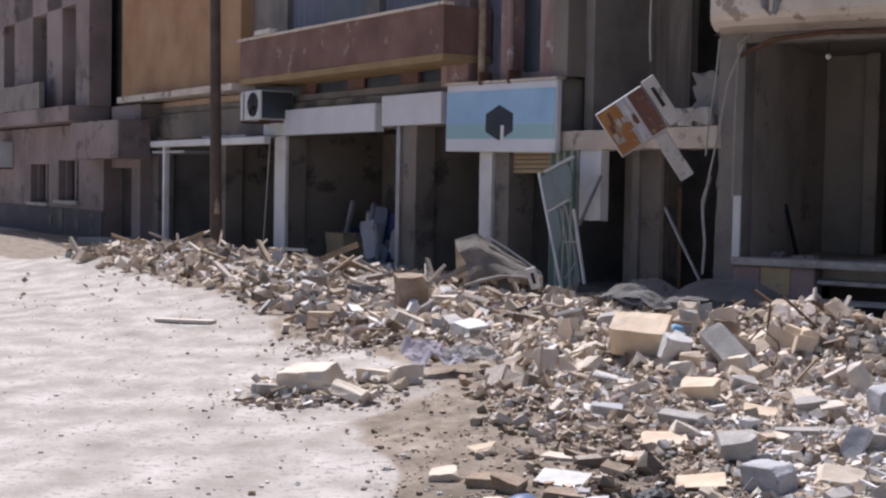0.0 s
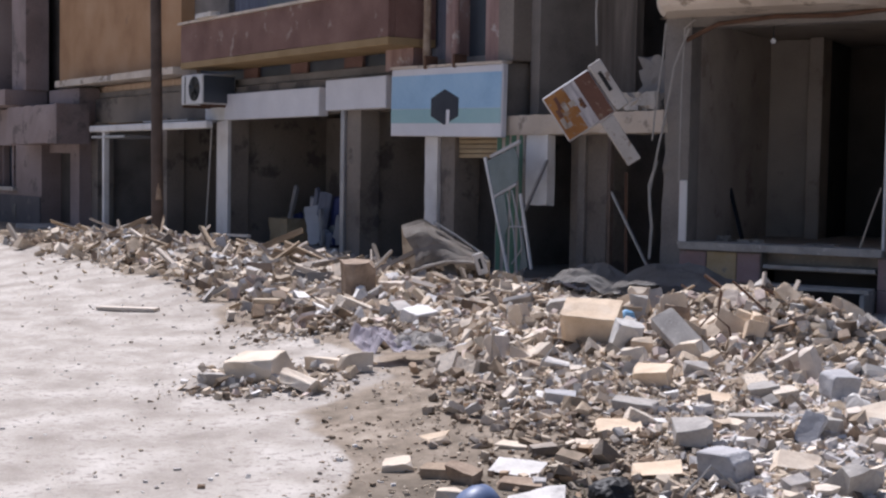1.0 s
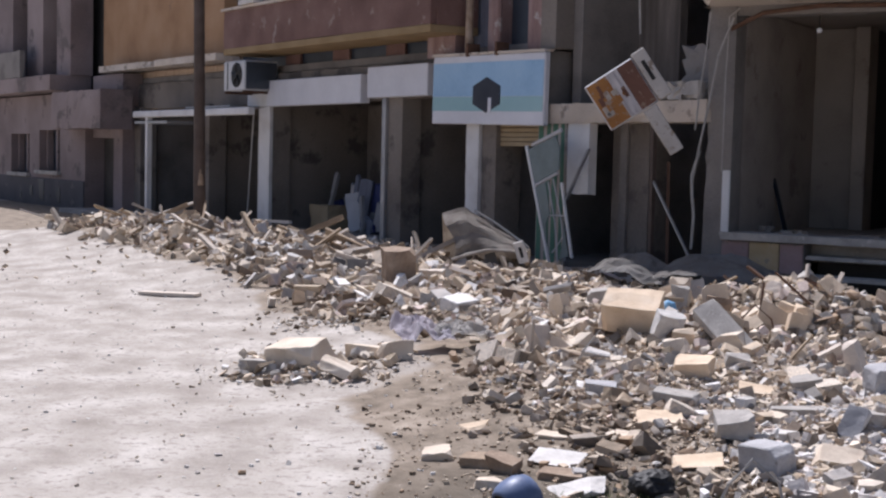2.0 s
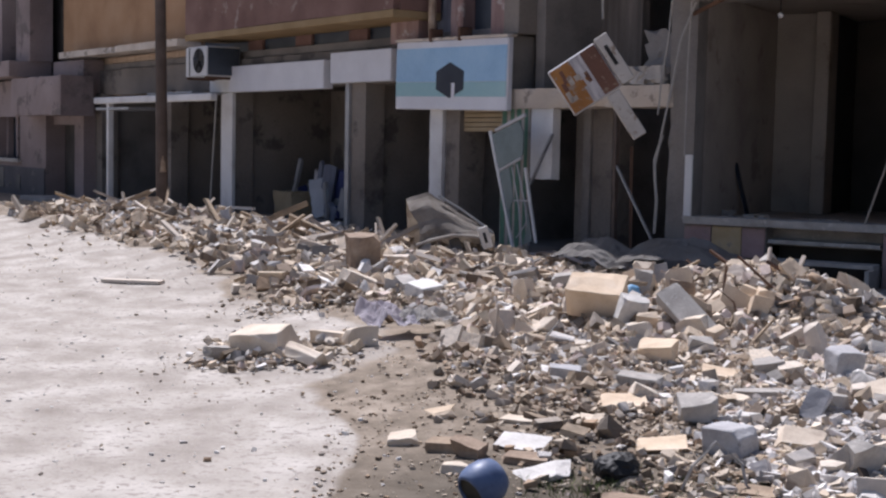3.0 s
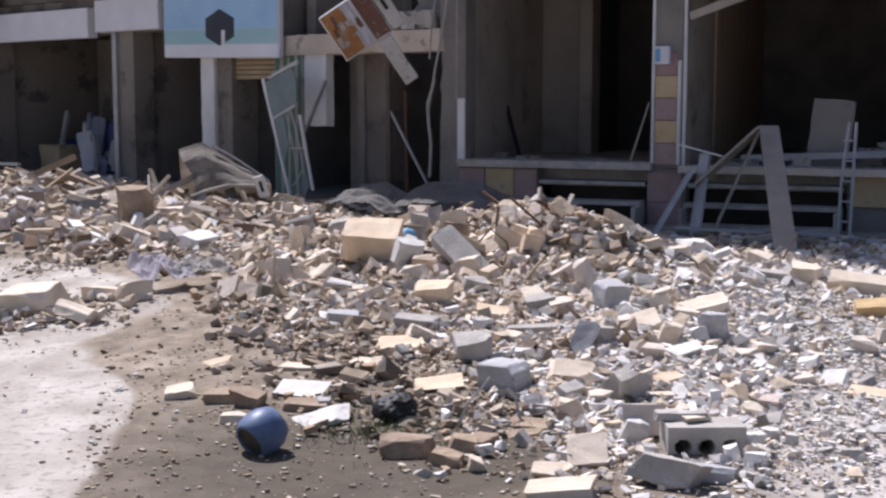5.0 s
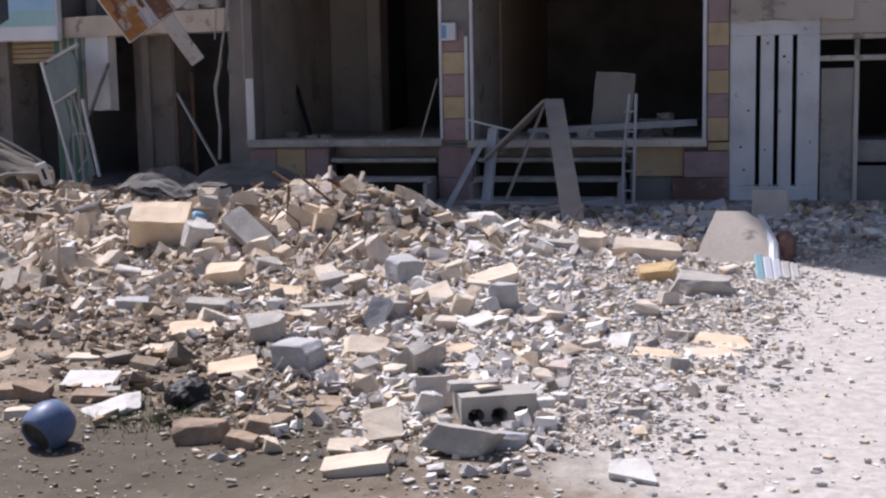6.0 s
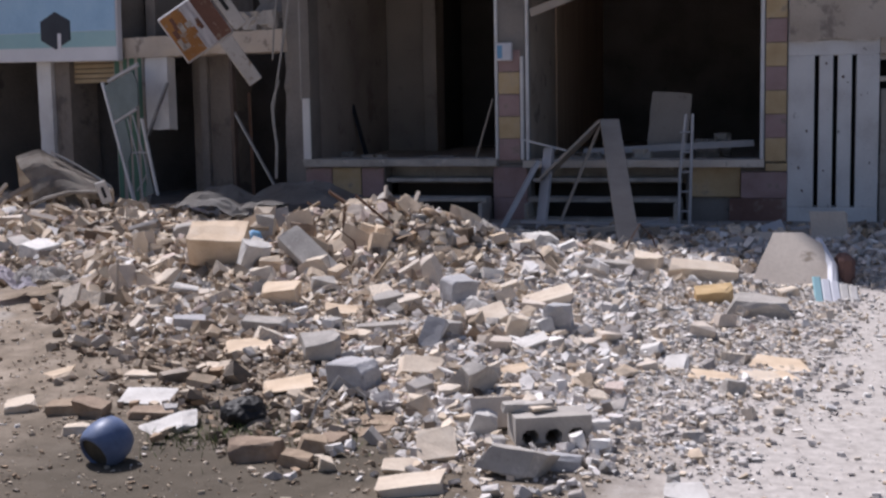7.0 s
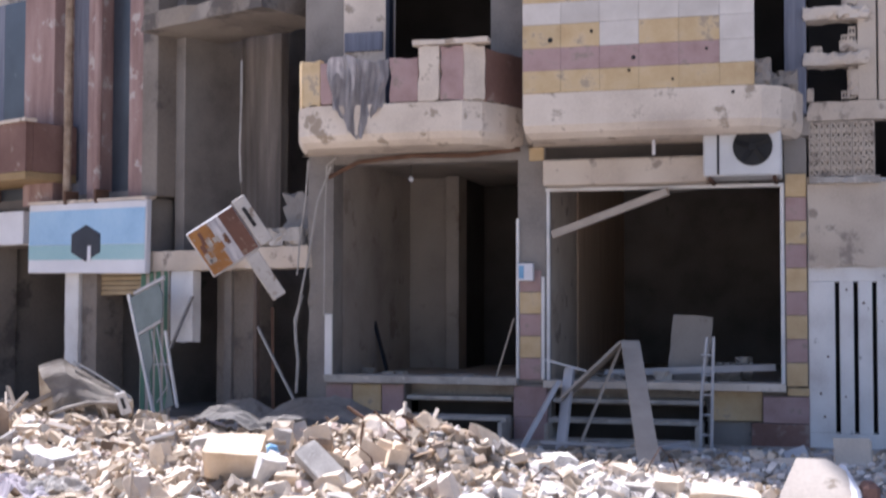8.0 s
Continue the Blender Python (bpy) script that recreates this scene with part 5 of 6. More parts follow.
stone("yellow_plate", "pale yellow limestone plate lying flat", 1.29, 7.76, 0.26, 0.18, 0.03, -8, 14, -4, M_YSTONE, 0.00, rough=0.08, chips=2)
stone("concrete_lump", "grey rough concrete lump on rubble", 1.66, 7.37, 0.21, 0.13, 0.13, -16, 12, -6, M_CONC, -0.00, rough=0.15, chips=6)
stone("concrete_block", "grey concrete block with a worn white top", 1.69, 6.82, 0.23, 0.18, 0.15, -49, 3, -2, M_CONCPALE, -0.01, rough=0.02, chips=1)
stone("white_fragment", "small white block behind the concrete block", 1.93, 7.35, 0.11, 0.08, 0.06, -6, 6, 5, M_WHITESTONE, -0.01, rough=0.12, chips=3)
stone("stone_slab", "cream broken slab with a tan crust", 2.10, 6.94, 0.21, 0.14, 0.05, -24, 24, 6, M_CREAMSTONE, 0.01, rough=0.16, chips=4)
stone("standing_slab", "pale grey slab standing askew in rubble", 2.22, 7.29, 0.12, 0.05, 0.20, -26, -30, 20, M_CONCPALE, -0.00, rough=0.05, chips=2)
stone("concrete_block", "grey rough pointed block on rubble", 2.17, 6.40, 0.18, 0.14, 0.15, 19, 10, 14, M_CONC, 0.00, rough=0.15, chips=6)
stone("stone_strip", "long flat cream strip of stone", 2.44, 6.41, 0.26, 0.07, 0.03, -14, 5, 1, M_CREAMSTONE, -0.01, rough=0.05, chips=1)
stone("stone_slab", "tan slab tilted on smaller stones", 2.54, 6.71, 0.16, 0.12, 0.04, -4, 16, -8, M_YSTONE, -0.00, rough=0.12, chips=3)
stone("standing_slab", "pale lilac-grey block standing in rubble", 3.14, 7.46, 0.16, 0.10, 0.19, -38, 6, -6, M_CONCPALE, -0.01, rough=0.08, chips=2)
stone("stone_slab", "broad cream slab tilted on rubble", 3.43, 8.41, 0.33, 0.17, 0.06, -6, 16, -14, M_CREAMSTONE, 0.02, rough=0.08, chips=2)
stone("stone_slab", "cream slab propped on rubble", 2.77, 7.75, 0.23, 0.16, 0.05, -4, 26, -24, M_CREAMSTONE, 0.03, rough=0.12, chips=3)
stone("stone_block", "cream block half buried in rubble", 2.81, 7.42, 0.11, 0.09, 0.13, -26, 8, 16, M_CREAMSTONE, -0.00, rough=0.12, chips=4)
stone("concrete_block", "grey concrete cube with a pale top", 2.78, 8.38, 0.19, 0.18, 0.19, 12, 6, 3, M_CONCPALE, -0.01, rough=0.05, chips=2)
stone("stone_block", "grey-brown block among rubble", 2.41, 7.47, 0.16, 0.12, 0.11, -31, 8, 5, M_CONC, -0.01, rough=0.14, chips=4)
stone("stone_strip", "pale strip of stone propped on the heap", 2.69, 9.24, 0.28, 0.05, 0.06, -6, 5, -30, M_FASCIA, 0.02, rough=0.05, chips=1)
stone("stone_wedge", "pale wedge of broken slab standing on end", 2.80, 8.91, 0.13, 0.06, 0.22, -31, -10, -18, M_FASCIA, -0.00, rough=0.15, chips=4)
stone("stone_strip", "long grey strip of stone lying on rubble", 2.12, 7.85, 0.34, 0.09, 0.05, -13, 6, -2, M_CONC, -0.01, rough=0.05, chips=2)
stone("stone_block", "tan block set on edge in the heap", 2.62, 9.89, 0.13, 0.10, 0.20, 4, -10, 20, M_YSTONE, -0.00, rough=0.08, chips=2)
stone("stone_block", "cream block under the grey plate", 2.11, 9.48, 0.20, 0.16, 0.14, -31, 14, -10, M_CREAMSTONE, 0.00, rough=0.1, chips=3)
stone("stone_block", "grey-brown block on the heap", 1.99, 8.96, 0.16, 0.12, 0.11, -1, 10, 8, M_CONC, -0.00, rough=0.14, chips=4)
stone("stone_block", "tan block among small chips", 1.95, 7.68, 0.13, 0.10, 0.07, -36, 6, 8, M_CREAMSTONE, -0.01, rough=0.14, chips=4)
stone("stone_block", "grey block half buried in the heap", 2.31, 8.41, 0.16, 0.12, 0.10, 9, 8, -8, M_CONC, -0.00, rough=0.14, chips=4)
stone("stone_slab", "tan slab lying in the heap", 2.01, 8.39, 0.22, 0.12, 0.04, -24, 14, 6, M_YSTONE, -0.00, rough=0.1, chips=3)
stone("stone_block", "brown charred block near the crest", 2.18, 10.36, 0.18, 0.13, 0.18, -4, -8, 6, M_BROWNSTONE, -0.01, rough=0.16, chips=5)
stone("concrete_lump", "long rounded grey concrete lump beside the hollow block", 1.92, 5.10, 0.25, 0.13, 0.11, -40, -6, 8, M_CONC, -0.00, rough=0.12, chips=6)
stone("stone_slab", "cream square slab propped on edge", 1.69, 5.41, 0.17, 0.04, 0.17, -22, -50, -6, M_CREAMSTONE, -0.00, rough=0.04, chips=1)
stone("stone_slab", "cream flat slab lying on earth", 1.48, 5.10, 0.26, 0.15, 0.06, -12, 8, -3, M_CREAMSTONE, -0.01, rough=0.07, chips=2)
stone("stone_slab", "cream tapered slab beside the blocks", 1.49, 5.36, 0.18, 0.10, 0.04, -6, 14, 10, M_CREAMSTONE, -0.00, rough=0.18, chips=3)
stone("stone_block", "pale grey stone beside the rounded lump", 2.13, 5.10, 0.14, 0.08, 0.07, -22, 0, 3, M_CONCPALE, -0.01, rough=0.14, chips=4)
stone("stone_block", "white stone beside the hollow block", 2.44, 5.46, 0.12, 0.09, 0.07, -1, 0, 4, M_WHITESTONE, -0.01, rough=0.14, chips=4)
stone("stone_block", "white chipped block behind the rounded lump", 1.99, 5.71, 0.11, 0.10, 0.13, -26, 8, 12, M_WHITESTONE, -0.01, rough=0.16, chips=5)
stone("brown_stone", "brown rough stone on damp earth", 0.99, 5.83, 0.21, 0.13, 0.09, -6, 5, 3, M_BROWNSTONE, -0.01, rough=0.14, chips=5)
stone("brown_stone", "tan rough stone on damp earth", 1.14, 5.64, 0.15, 0.10, 0.06, -36, 5, 8, M_TANSTONE, -0.01, rough=0.14, chips=5)
stone("stone_shard", "cream pointed shard on damp earth", 1.23, 5.51, 0.09, 0.07, 0.06, -6, 0, 0, M_CREAMSTONE, -0.01, rough=0.2, chips=4)
stone("brown_stone", "tan stone behind the brown ones", 1.24, 5.82, 0.12, 0.09, 0.07, -24, 4, 5, M_TANSTONE, -0.01, rough=0.16, chips=5)
stone("stone_shard", "white flat shard on damp earth", 0.66, 7.02, 0.23, 0.15, 0.03, -24, 16, 2, M_WHITESTONE, -0.00, rough=0.2, chips=3)
stone("stone_shard", "white triangular shard on damp earth", 0.69, 6.46, 0.22, 0.16, 0.03, -2, 14, -12, M_WHITESTONE, 0.01, rough=0.2, chips=3)
stone("stone_slab", "cream small slab beside the blue jug", 0.27, 6.56, 0.12, 0.08, 0.05, -6, 6, 0, M_CREAMSTONE, -0.01, rough=0.15, chips=3)
stone("brown_stone", "tan slab half sunk in earth", 0.24, 6.98, 0.17, 0.11, 0.06, -12, 8, 0, M_TANSTONE, -0.01, rough=0.12, chips=4)
stone("brown_stone", "dark brown stone half sunk in earth", 0.36, 6.87, 0.15, 0.10, 0.08, -28, 4, 6, M_BROWNSTONE, -0.01, rough=0.14, chips=5)
stone("brown_stone", "brown flat stone under the white shard", 0.61, 6.73, 0.20, 0.12, 0.05, -11, 8, 0, M_BROWNSTONE, -0.01, rough=0.14, chips=4)
stone("stone_slab", "pale stone at the edge of the damp earth", 0.03, 7.15, 0.15, 0.11, 0.06, -4, 8, 0, M_CREAMSTONE, -0.01, rough=0.16, chips=4)
stone("stone_strip", "tan flat strip of stone", 1.38, 6.95, 0.25, 0.15, 0.03, -6, 10, -4, M_YSTONE, -0.00, rough=0.12, chips=3)
stone("brown_stone", "tan flat stone on damp earth", 1.63, 6.13, 0.19, 0.11, 0.03, -20, 8, 3, M_TANSTONE, -0.01, rough=0.14, chips=4)
stone("brown_stone", "tan flat stone on damp earth", 1.56, 5.98, 0.16, 0.09, 0.03, -8, 6, -3, M_TANSTONE, -0.01, rough=0.16, chips=4)
stone("brown_stone", "brown stone on damp earth", 1.33, 5.84, 0.11, 0.09, 0.06, -31, 4, 3, M_BROWNSTONE, -0.01, rough=0.16, chips=5)
stone("stone_shard", "tan shard on the brown earth", 0.25, 7.73, 0.13, 0.10, 0.05, 4, 10, -12, M_YSTONE, -0.00, rough=0.18, chips=3)
stone("stone_slab", "cream slab lying on earth", 1.07, 7.45, 0.14, 0.09, 0.03, -16, 8, 0, M_CREAMSTONE, -0.01, rough=0.14, chips=3)
stone("stone_slab", "cream thin slab lying on earth", 0.68, 7.54, 0.16, 0.09, 0.03, -21, 8, 0, M_CREAMSTONE, -0.01, rough=0.14, chips=3)
stone("stone_shard", "white stone shard lying on grey dust", 2.42, 4.62, 0.20, 0.13, 0.04, -30, 14, 6, M_WHITESTONE, -0.00, rough=0.2, chips=3)
stone("stone_slab", "flat yellowish slab on grey dust", 3.90, 6.31, 0.19, 0.20, 0.02, -12, 6, 3, M_YSTONE, -0.01, rough=0.15, chips=3)
stone("stone_slab", "flat yellowish slab on grey dust", 4.08, 6.53, 0.29, 0.22, 0.02, -30, 6, 5, M_YSTONE, -0.01, rough=0.15, chips=3)
stone("stone_slab", "flat yellowish slab on grey dust", 3.53, 6.34, 0.22, 0.18, 0.02, -34, 6, 5, M_YSTONE, -0.01, rough=0.16, chips=3)
stone("stone_block", "grey stone on the pale dust", 3.46, 6.01, 0.11, 0.09, 0.07, -6, 0, 5, M_CONC, -0.01, rough=0.16, chips=5)
stone("stone_block", "grey stone on the pale dust", 2.84, 5.30, 0.10, 0.08, 0.05, -34, 0, 5, M_CONC, -0.01, rough=0.18, chips=5)
stone("ochre_brick", "bright ochre facing brick", 4.79, 8.57, 0.27, 0.12, 0.12, -20, 22, -6, M_OCHREBRICK, -0.00, rough=0.01, chips=1)
stone("stone_block", "cream split block at the debris edge", 4.89, 9.87, 0.23, 0.22, 0.17, -44, 5, 10, M_CREAMSTONE, 0.00, rough=0.12, chips=3)
stone("stone_slab", "long cream slab at the debris edge", 5.16, 9.45, 0.53, 0.15, 0.13, -24, 20, 6, M_CREAMSTONE, 0.01, rough=0.07, chips=2)
stone("concrete_block", "grey flat block at the debris edge", 4.63, 9.96, 0.28, 0.16, 0.10, -10, 4, 4, M_CONC, -0.01, rough=0.1, chips=3)
stone("boulder", "pale rounded boulder at the heap's end", 4.45, 11.02, 0.27, 0.21, 0.15, 4, 0, 0, M_WHITESTONE, -0.01, rough=0.16, chips=8)
stone("concrete_block", "grey rough stone beside the ochre brick", 4.84, 8.05, 0.35, 0.23, 0.12, -26, 4, 6, M_CONC, -0.00, rough=0.16, chips=6)
stone("stone_strip", "thin cream strip on pale rubble", 3.14, 7.15, 0.26, 0.07, 0.03, -10, 4, -4, M_CREAMSTONE, -0.01, rough=0.06, chips=1)
stone("stone_slab", "flat cream slab on grey dust", 3.81, 6.28, 0.19, 0.20, 0.02, -10, 6, 4, M_CREAMSTONE, -0.01, rough=0.16, chips=3)
stone("concrete_plate", "grey concrete plate tilted on the heap", 2.16, 9.40, 0.20, 0.07, 0.46, -10, -44, -36, M_CONC, 0.02, rough=0.03)
stone("paving_piece", "pale slab leaning at the annex wall", 7.35, 10.95, 0.34, 0.10, 0.28, -30, -10, 0, M_FASCIA, 0.0, rough=0.05)
# group on the road
stone("stone_slab", "large cream block lying on the road", -0.95, 9.85, 0.40, 0.30, 0.17, -22, 10, -5, M_CREAMSTONE, 0.0, rough=0.06)
stone("stone_slab", "pale slab lying on the road", -0.64, 9.4, 0.28, 0.16, 0.12, -38, -20, 10, M_CREAMSTONE, 0.0, rough=0.10)
stone("stone_block", "pale block beside the road slab", -0.52, 10.15, 0.26, 0.16, 0.09, 0, 0, 6, M_CREAMSTONE, 0.0, rough=0.12)
stone("stone_block", "pale block beside the road slab", -0.28, 10.0, 0.20, 0.14, 0.13, 25, 0, 0, M_CREAMSTONE, 0.0, rough=0.14)
stone("stone_block", "grey block beside the road slab", -1.28, 9.7, 0.16, 0.12, 0.09, 40, 0, 0, M_CONC, 0.0, rough=0.16)
stone("upright_block", "square brown block standing on debris", -0.32, 14.85, 0.34, 0.28, 0.48, 12, 0, -4, M_BROWNSTONE, -0.05, rough=0.05)
stone("upright_block", "pale block standing on debris", 0.0, 15.1, 0.24, 0.2, 0.26, -12, 0, 4, M_FASCIA, -0.05, rough=0.08)


rm = random.Random(88)
for k in range(40):
    x, y = rm.gauss(2.3, 1.0), rm.gauss(10.4, 0.8)
    if y < 9.0 or x < 0.4 or x > 4.0:
        continue
    stone("tilted_block", "broken block tilted out of the rubble", x, y, rm.uniform(0.12, 0.26), rm.uniform(0.07, 0.16), rm.uniform(0.08, 0.24), rm.uniform(-60, 60), rm.uniform(-45, 10), rm.uniform(-30, 30), (M_CREAMSTONE, M_CONC, M_FASCIA, M_CREAMSTONE, M_YSTONE)[k % 5], -0.02, rough=0.12, chips=4)
rw = random.Random(64)
for k in range(22):
    stone("white_fragment", "white fragment of broken marble in the rubble", rw.gauss(3.0, 0.45), rw.gauss(7.4, 0.5), rw.uniform(0.08, 0.20), rw.uniform(0.06, 0.14), rw.uniform(0.03, 0.10), rw.uniform(0, 180), rw.uniform(-25, 15), rw.uniform(-20, 20), (M_WHITESTONE, M_FASCIA)[k % 2], 0.01, rough=0.15)


def hollow_block():
    t = thing("hollow_block", Matrix.Translation(at_ground(2.06, 5.45, -0.03)) @ Matrix.Rotation(radians(-10), 4, "Z"), "grey hollow concrete block with three dark cores", "concrete block", "broken masonry")
    bm = bmesh.new()
    w, d, h = 0.34, 0.19, 0.15
    for s in ((0, w, 0, d, 0, 0.03), (0, w, 0, d, h - 0.055, h), (0, w, d - 0.02, d, 0.03, h - 0.055)):
        add_box(bm, *s)
    for k in range(4):
        x = (w - 0.03) * k / 3
        add_box(bm, x, x + 0.03, 0, d - 0.02, 0.03, h - 0.055)
    body = part("body", bm, M_CONC, t)
    for k in range(3):        # rounded corners of the cores
        x0 = 0.03 + (w - 0.03) / 3 * k
        ww = (w - 0.03) / 3 - 0.03
        for cx, sx in ((x0, 1), (x0 + ww, -1)):
            for cz, sz in ((0.03, 1), (h - 0.055, -1)):
                part("core_corner", prism([(cx, cz), (cx + sx * 0.02, cz), (cx, cz + sz * 0.02)], 0.002, d - 0.03), M_CONC, body)
    part("upper_shell", chipped(-0.04, 0.20, 0.10, 0.19, 0.152, 0.19, 0.02, 0.05, 160), M_CONC, t, "broken upper shell")


hollow_block()
stone("stone_shard", "pale shard lying on the hollow block", 2.22, 5.54, 0.12, 0.07, 0.02, 10, 0, 0, M_CREAMSTONE, 0.115, rough=0.15)
stone("stone_block", "pale block behind the hollow block", 2.06, 5.72, 0.20, 0.05, 0.16, 6, -14, 0, M_FASCIA, 0.0, rough=0.08)


def jug():
    """A round-bodied jug on its side; its cut-off end looks towards the road."""
    axis = Vector((-0.70, -0.50, -0.42)).normalized()
    m = Matrix.Translation(at_ground(0.36, 5.99, 0.085)) @ axis.to_track_quat("Z", "Y").to_matrix().to_4x4() @ Matrix.Scale(0.93, 4)
    prof = [(0.0, -0.125), (0.045, -0.122), (0.085, -0.100), (0.108, -0.055), (0.114, 0.0), (0.108, 0.040), (0.095, 0.068), (0.085, 0.078), (0.076, 0.074), (0.085, 0.03), (0.09, -0.03), (0.05, -0.09), (0.0, -0.095)]
    bm = bmesh.new()
    rings = [[bm.verts.new((r * math.cos(a), r * math.sin(a), z)) for a in [2 * math.pi * k / 32 for k in range(32)]] for r, z in prof[1:-1]]
    for a, b in zip(rings, rings[1:]):
        for k in range(32):
            bm.faces.new((a[k], a[(k + 1) % 32], b[(k + 1) % 32], b[k]))
    bm.faces.new(rings[0][::-1])
    bm.faces.new(rings[-1])
    for v in bm.verts:
        v.co *= 1 + 0.03 * noise.noise(v.co * 9)
    bmesh.ops.recalc_face_normals(bm, faces=bm.faces[:])
    for f in bm.faces:
        f.smooth = True
    t = tagged(part("jug", bm, M_BALL, None, at=m), "faded blue round plastic jug on its side", "jug")
    # dark disc puts the shade of the opening, and mud, into the end
    part("dark_plug", tube([(0, 0, 0.05), (0, 0, 0.064)], 0.078, 24), M_MUDSHADE, t, "dark disc for shade and mud in its open end")


jug()
bm = bmesh.new()
bmesh.ops.create_icosphere(bm, subdivisions=4, radius=0.115)
for v in bm.verts:
    v.co *= 1 + 0.22 * noise.noise(v.co * 14) + 0.10 * noise.noise(v.co * 40)
    v.co.z *= 0.72
tagged(part("black_bag", bm, M_BLACK, None, at=Matrix.Translation(at_ground(1.05, 6.45, 0.045))), "crumpled black plastic bag on earth", "bag")
bm = bmesh.new()
bmesh.ops.create_icosphere(bm, subdivisions=4, radius=0.07)
for v in bm.verts:
    v.co *= 1 + 0.3 * noise.noise(v.co * 18)
tagged(part("plastic_bag", bm, M_LBLUE, None, at=Matrix.Translation(at_ground(1.80, 10.3, 0.13))), "light blue plastic bag caught on the heap", "bag")


def crumpled(name, label, cat, m, w, d, h, mat, seed, n=26):
    """A stiff sheet pushed up into folds, with thickness."""
    bm = bmesh.new()
    g = [[None] * (n + 1) for _ in range(n + 1)]
    for i in range(n + 1):
        for j in range(n + 1):
            u, v = i / n, j / n
            z = h * (math.sin(math.pi * min(1, u * 0.55 + 0.22)) ** 2) * (0.35 + 0.65 * v) * (1 - 0.75 * u ** 1.5)
            z += 0.07 * noise.noise((u * 4, v * 3, seed)) + 0.05 * abs(noise.noise((u * 9, v * 5, seed + 3)))
            g[i][j] = bm.verts.new(((u - 0.5) * w + 0.05 * noise.noise((u * 3, v * 3, seed + 8)), (v - 0.5) * d, z))
    for i in range(n):
        for j in range(n):
            bm.faces.new((g[i][j], g[i + 1][j], g[i + 1][j + 1], g[i][j + 1]))
    bmesh.ops.solidify(bm, geom=bm.faces[:], thickness=0.02)
    t = tagged(part(name, bm, mat, None, at=m), label, cat)
    return t


def canopy():
    """A buckled sheet-metal hood: high and open at one end, creased down to a tip, hollow beneath."""
    nu, nv = 36, 26
    bm = bmesh.new()
    g = []
    for i in range(nu + 1):
        u = i / nu
        top = 0.98 + 0.09 * math.sin(min(1, u * 3.2) * math.pi * 0.6) - 0.50 * max(0, u - 0.26) ** 0.95 / 0.74
        low = 0.43 + 0.13 * min(1, u * 2.4) - 0.07 * max(0, u - 0.7)
        line = []
        for j in range(nv + 1):
            v = 1.8 * j / nv
            c = min(1, v)
            x = (-0.41 + 0.86 * u) * (1 - c) + (-0.56 + 1.06 * u) * c + 0.05 * math.sin(c * 5) * (1 - u)
            crease = abs(2 * ((c * 2.2 + 0.75 * u * (1 - c)) % 1) - 1)
            z = low + (top - low) * c ** 0.9 - 1.1 * max(0, v - 1)
            y = -0.30 + 0.42 * c - 0.10 * math.sin(math.pi * c) * (1 - 0.6 * u) + 0.07 * crease * (1 - 0.6 * u) + 0.7 * max(0, v - 1)
            w = 0.03 * noise.noise((u * 6, v * 4, 2.0)) + 0.012 * noise.noise((u * 19, v * 9, 5.0))
            line.append(bm.verts.new((x, y + w, z + w * 0.8)))
        g.append(line)
    for i in range(nu):
        for j in range(nv):
            bm.faces.new((g[i][j], g[i + 1][j], g[i + 1][j + 1], g[i][j + 1]))
    bmesh.ops.solidify(bm, geom=bm.faces[:], thickness=0.016)
    t = tagged(part("crumpled_canopy", bm, M_TARP, None, at=Matrix.Translation((0.72, 16.6, -0.07)) @ Matrix.Rotation(radians(-6), 4, "Z")), "crumpled grey-brown metal canopy lying on rubble", "canopy")
    tip = Matrix.Translation((0.38, -0.34, 0.40)) @ Matrix.Rotation(radians(-18), 4, "Y")
    part("end_plate", boxes((0.0, 0.13, -0.03, 0.03, 0, 0.27), bevel=0.012, m=tip), M_WHITESTONE, t, "white plastic end plate")
    part("slot", boxes((0.05, 0.085, -0.036, -0.03, 0.07, 0.20), bevel=0, m=tip), M_BLACK, t)
    part("rolled_edge", tube([(-0.43, -0.31, 0.43), (-0.25, -0.33, 0.50), (0.0, -0.33, 0.56), (0.25, -0.32, 0.56), (0.44, -0.31, 0.53)], 0.022, 7), M_TARP, t)
    part("top_rib", tube([(-0.20, 0.10, 1.02), (0.08, 0.10, 0.86), (0.30, 0.10, 0.71), (0.48, 0.06, 0.58)], 0.016, 7), M_STEEL, t)


canopy()
crumpled("fallen_sheet", "grey crumpled sheet of cladding on rubble", "cladding", FR @ Matrix.Translation((0.72, -1.1, 0.22)) @ Matrix.Rotation(radians(8), 4, "Z"), 1.5, 0.8, 0.42, M_PAVE, 21.0)
crumpled("fallen_sheet", "grey buckled sheet of cladding at the stairwell", "cladding", FR @ Matrix.Translation((-0.45, -1.0, 0.20)) @ Matrix.Rotation(radians(-14), 4, "Z"), 1.1, 0.7, 0.36, M_PAVE, 27.0)
crumpled("rag", "pale grey-lilac cloth rag on debris", "cloth", Matrix.Translation(at_ground(-0.06, 10.42, 0.07)) @ Matrix.Rotation(radians(20), 4, "Z"), 0.46, 0.34, 0.24, M_RAG, 9.0)
crumpled("rag", "pale pinkish rag lying on debris", "cloth", Matrix.Translation(at_ground(0.26, 10.50, 0.08)) @ Matrix.Rotation(radians(10), 4, "Z"), 0.50, 0.26, 0.13, M_WHITESTONE, 12.0)
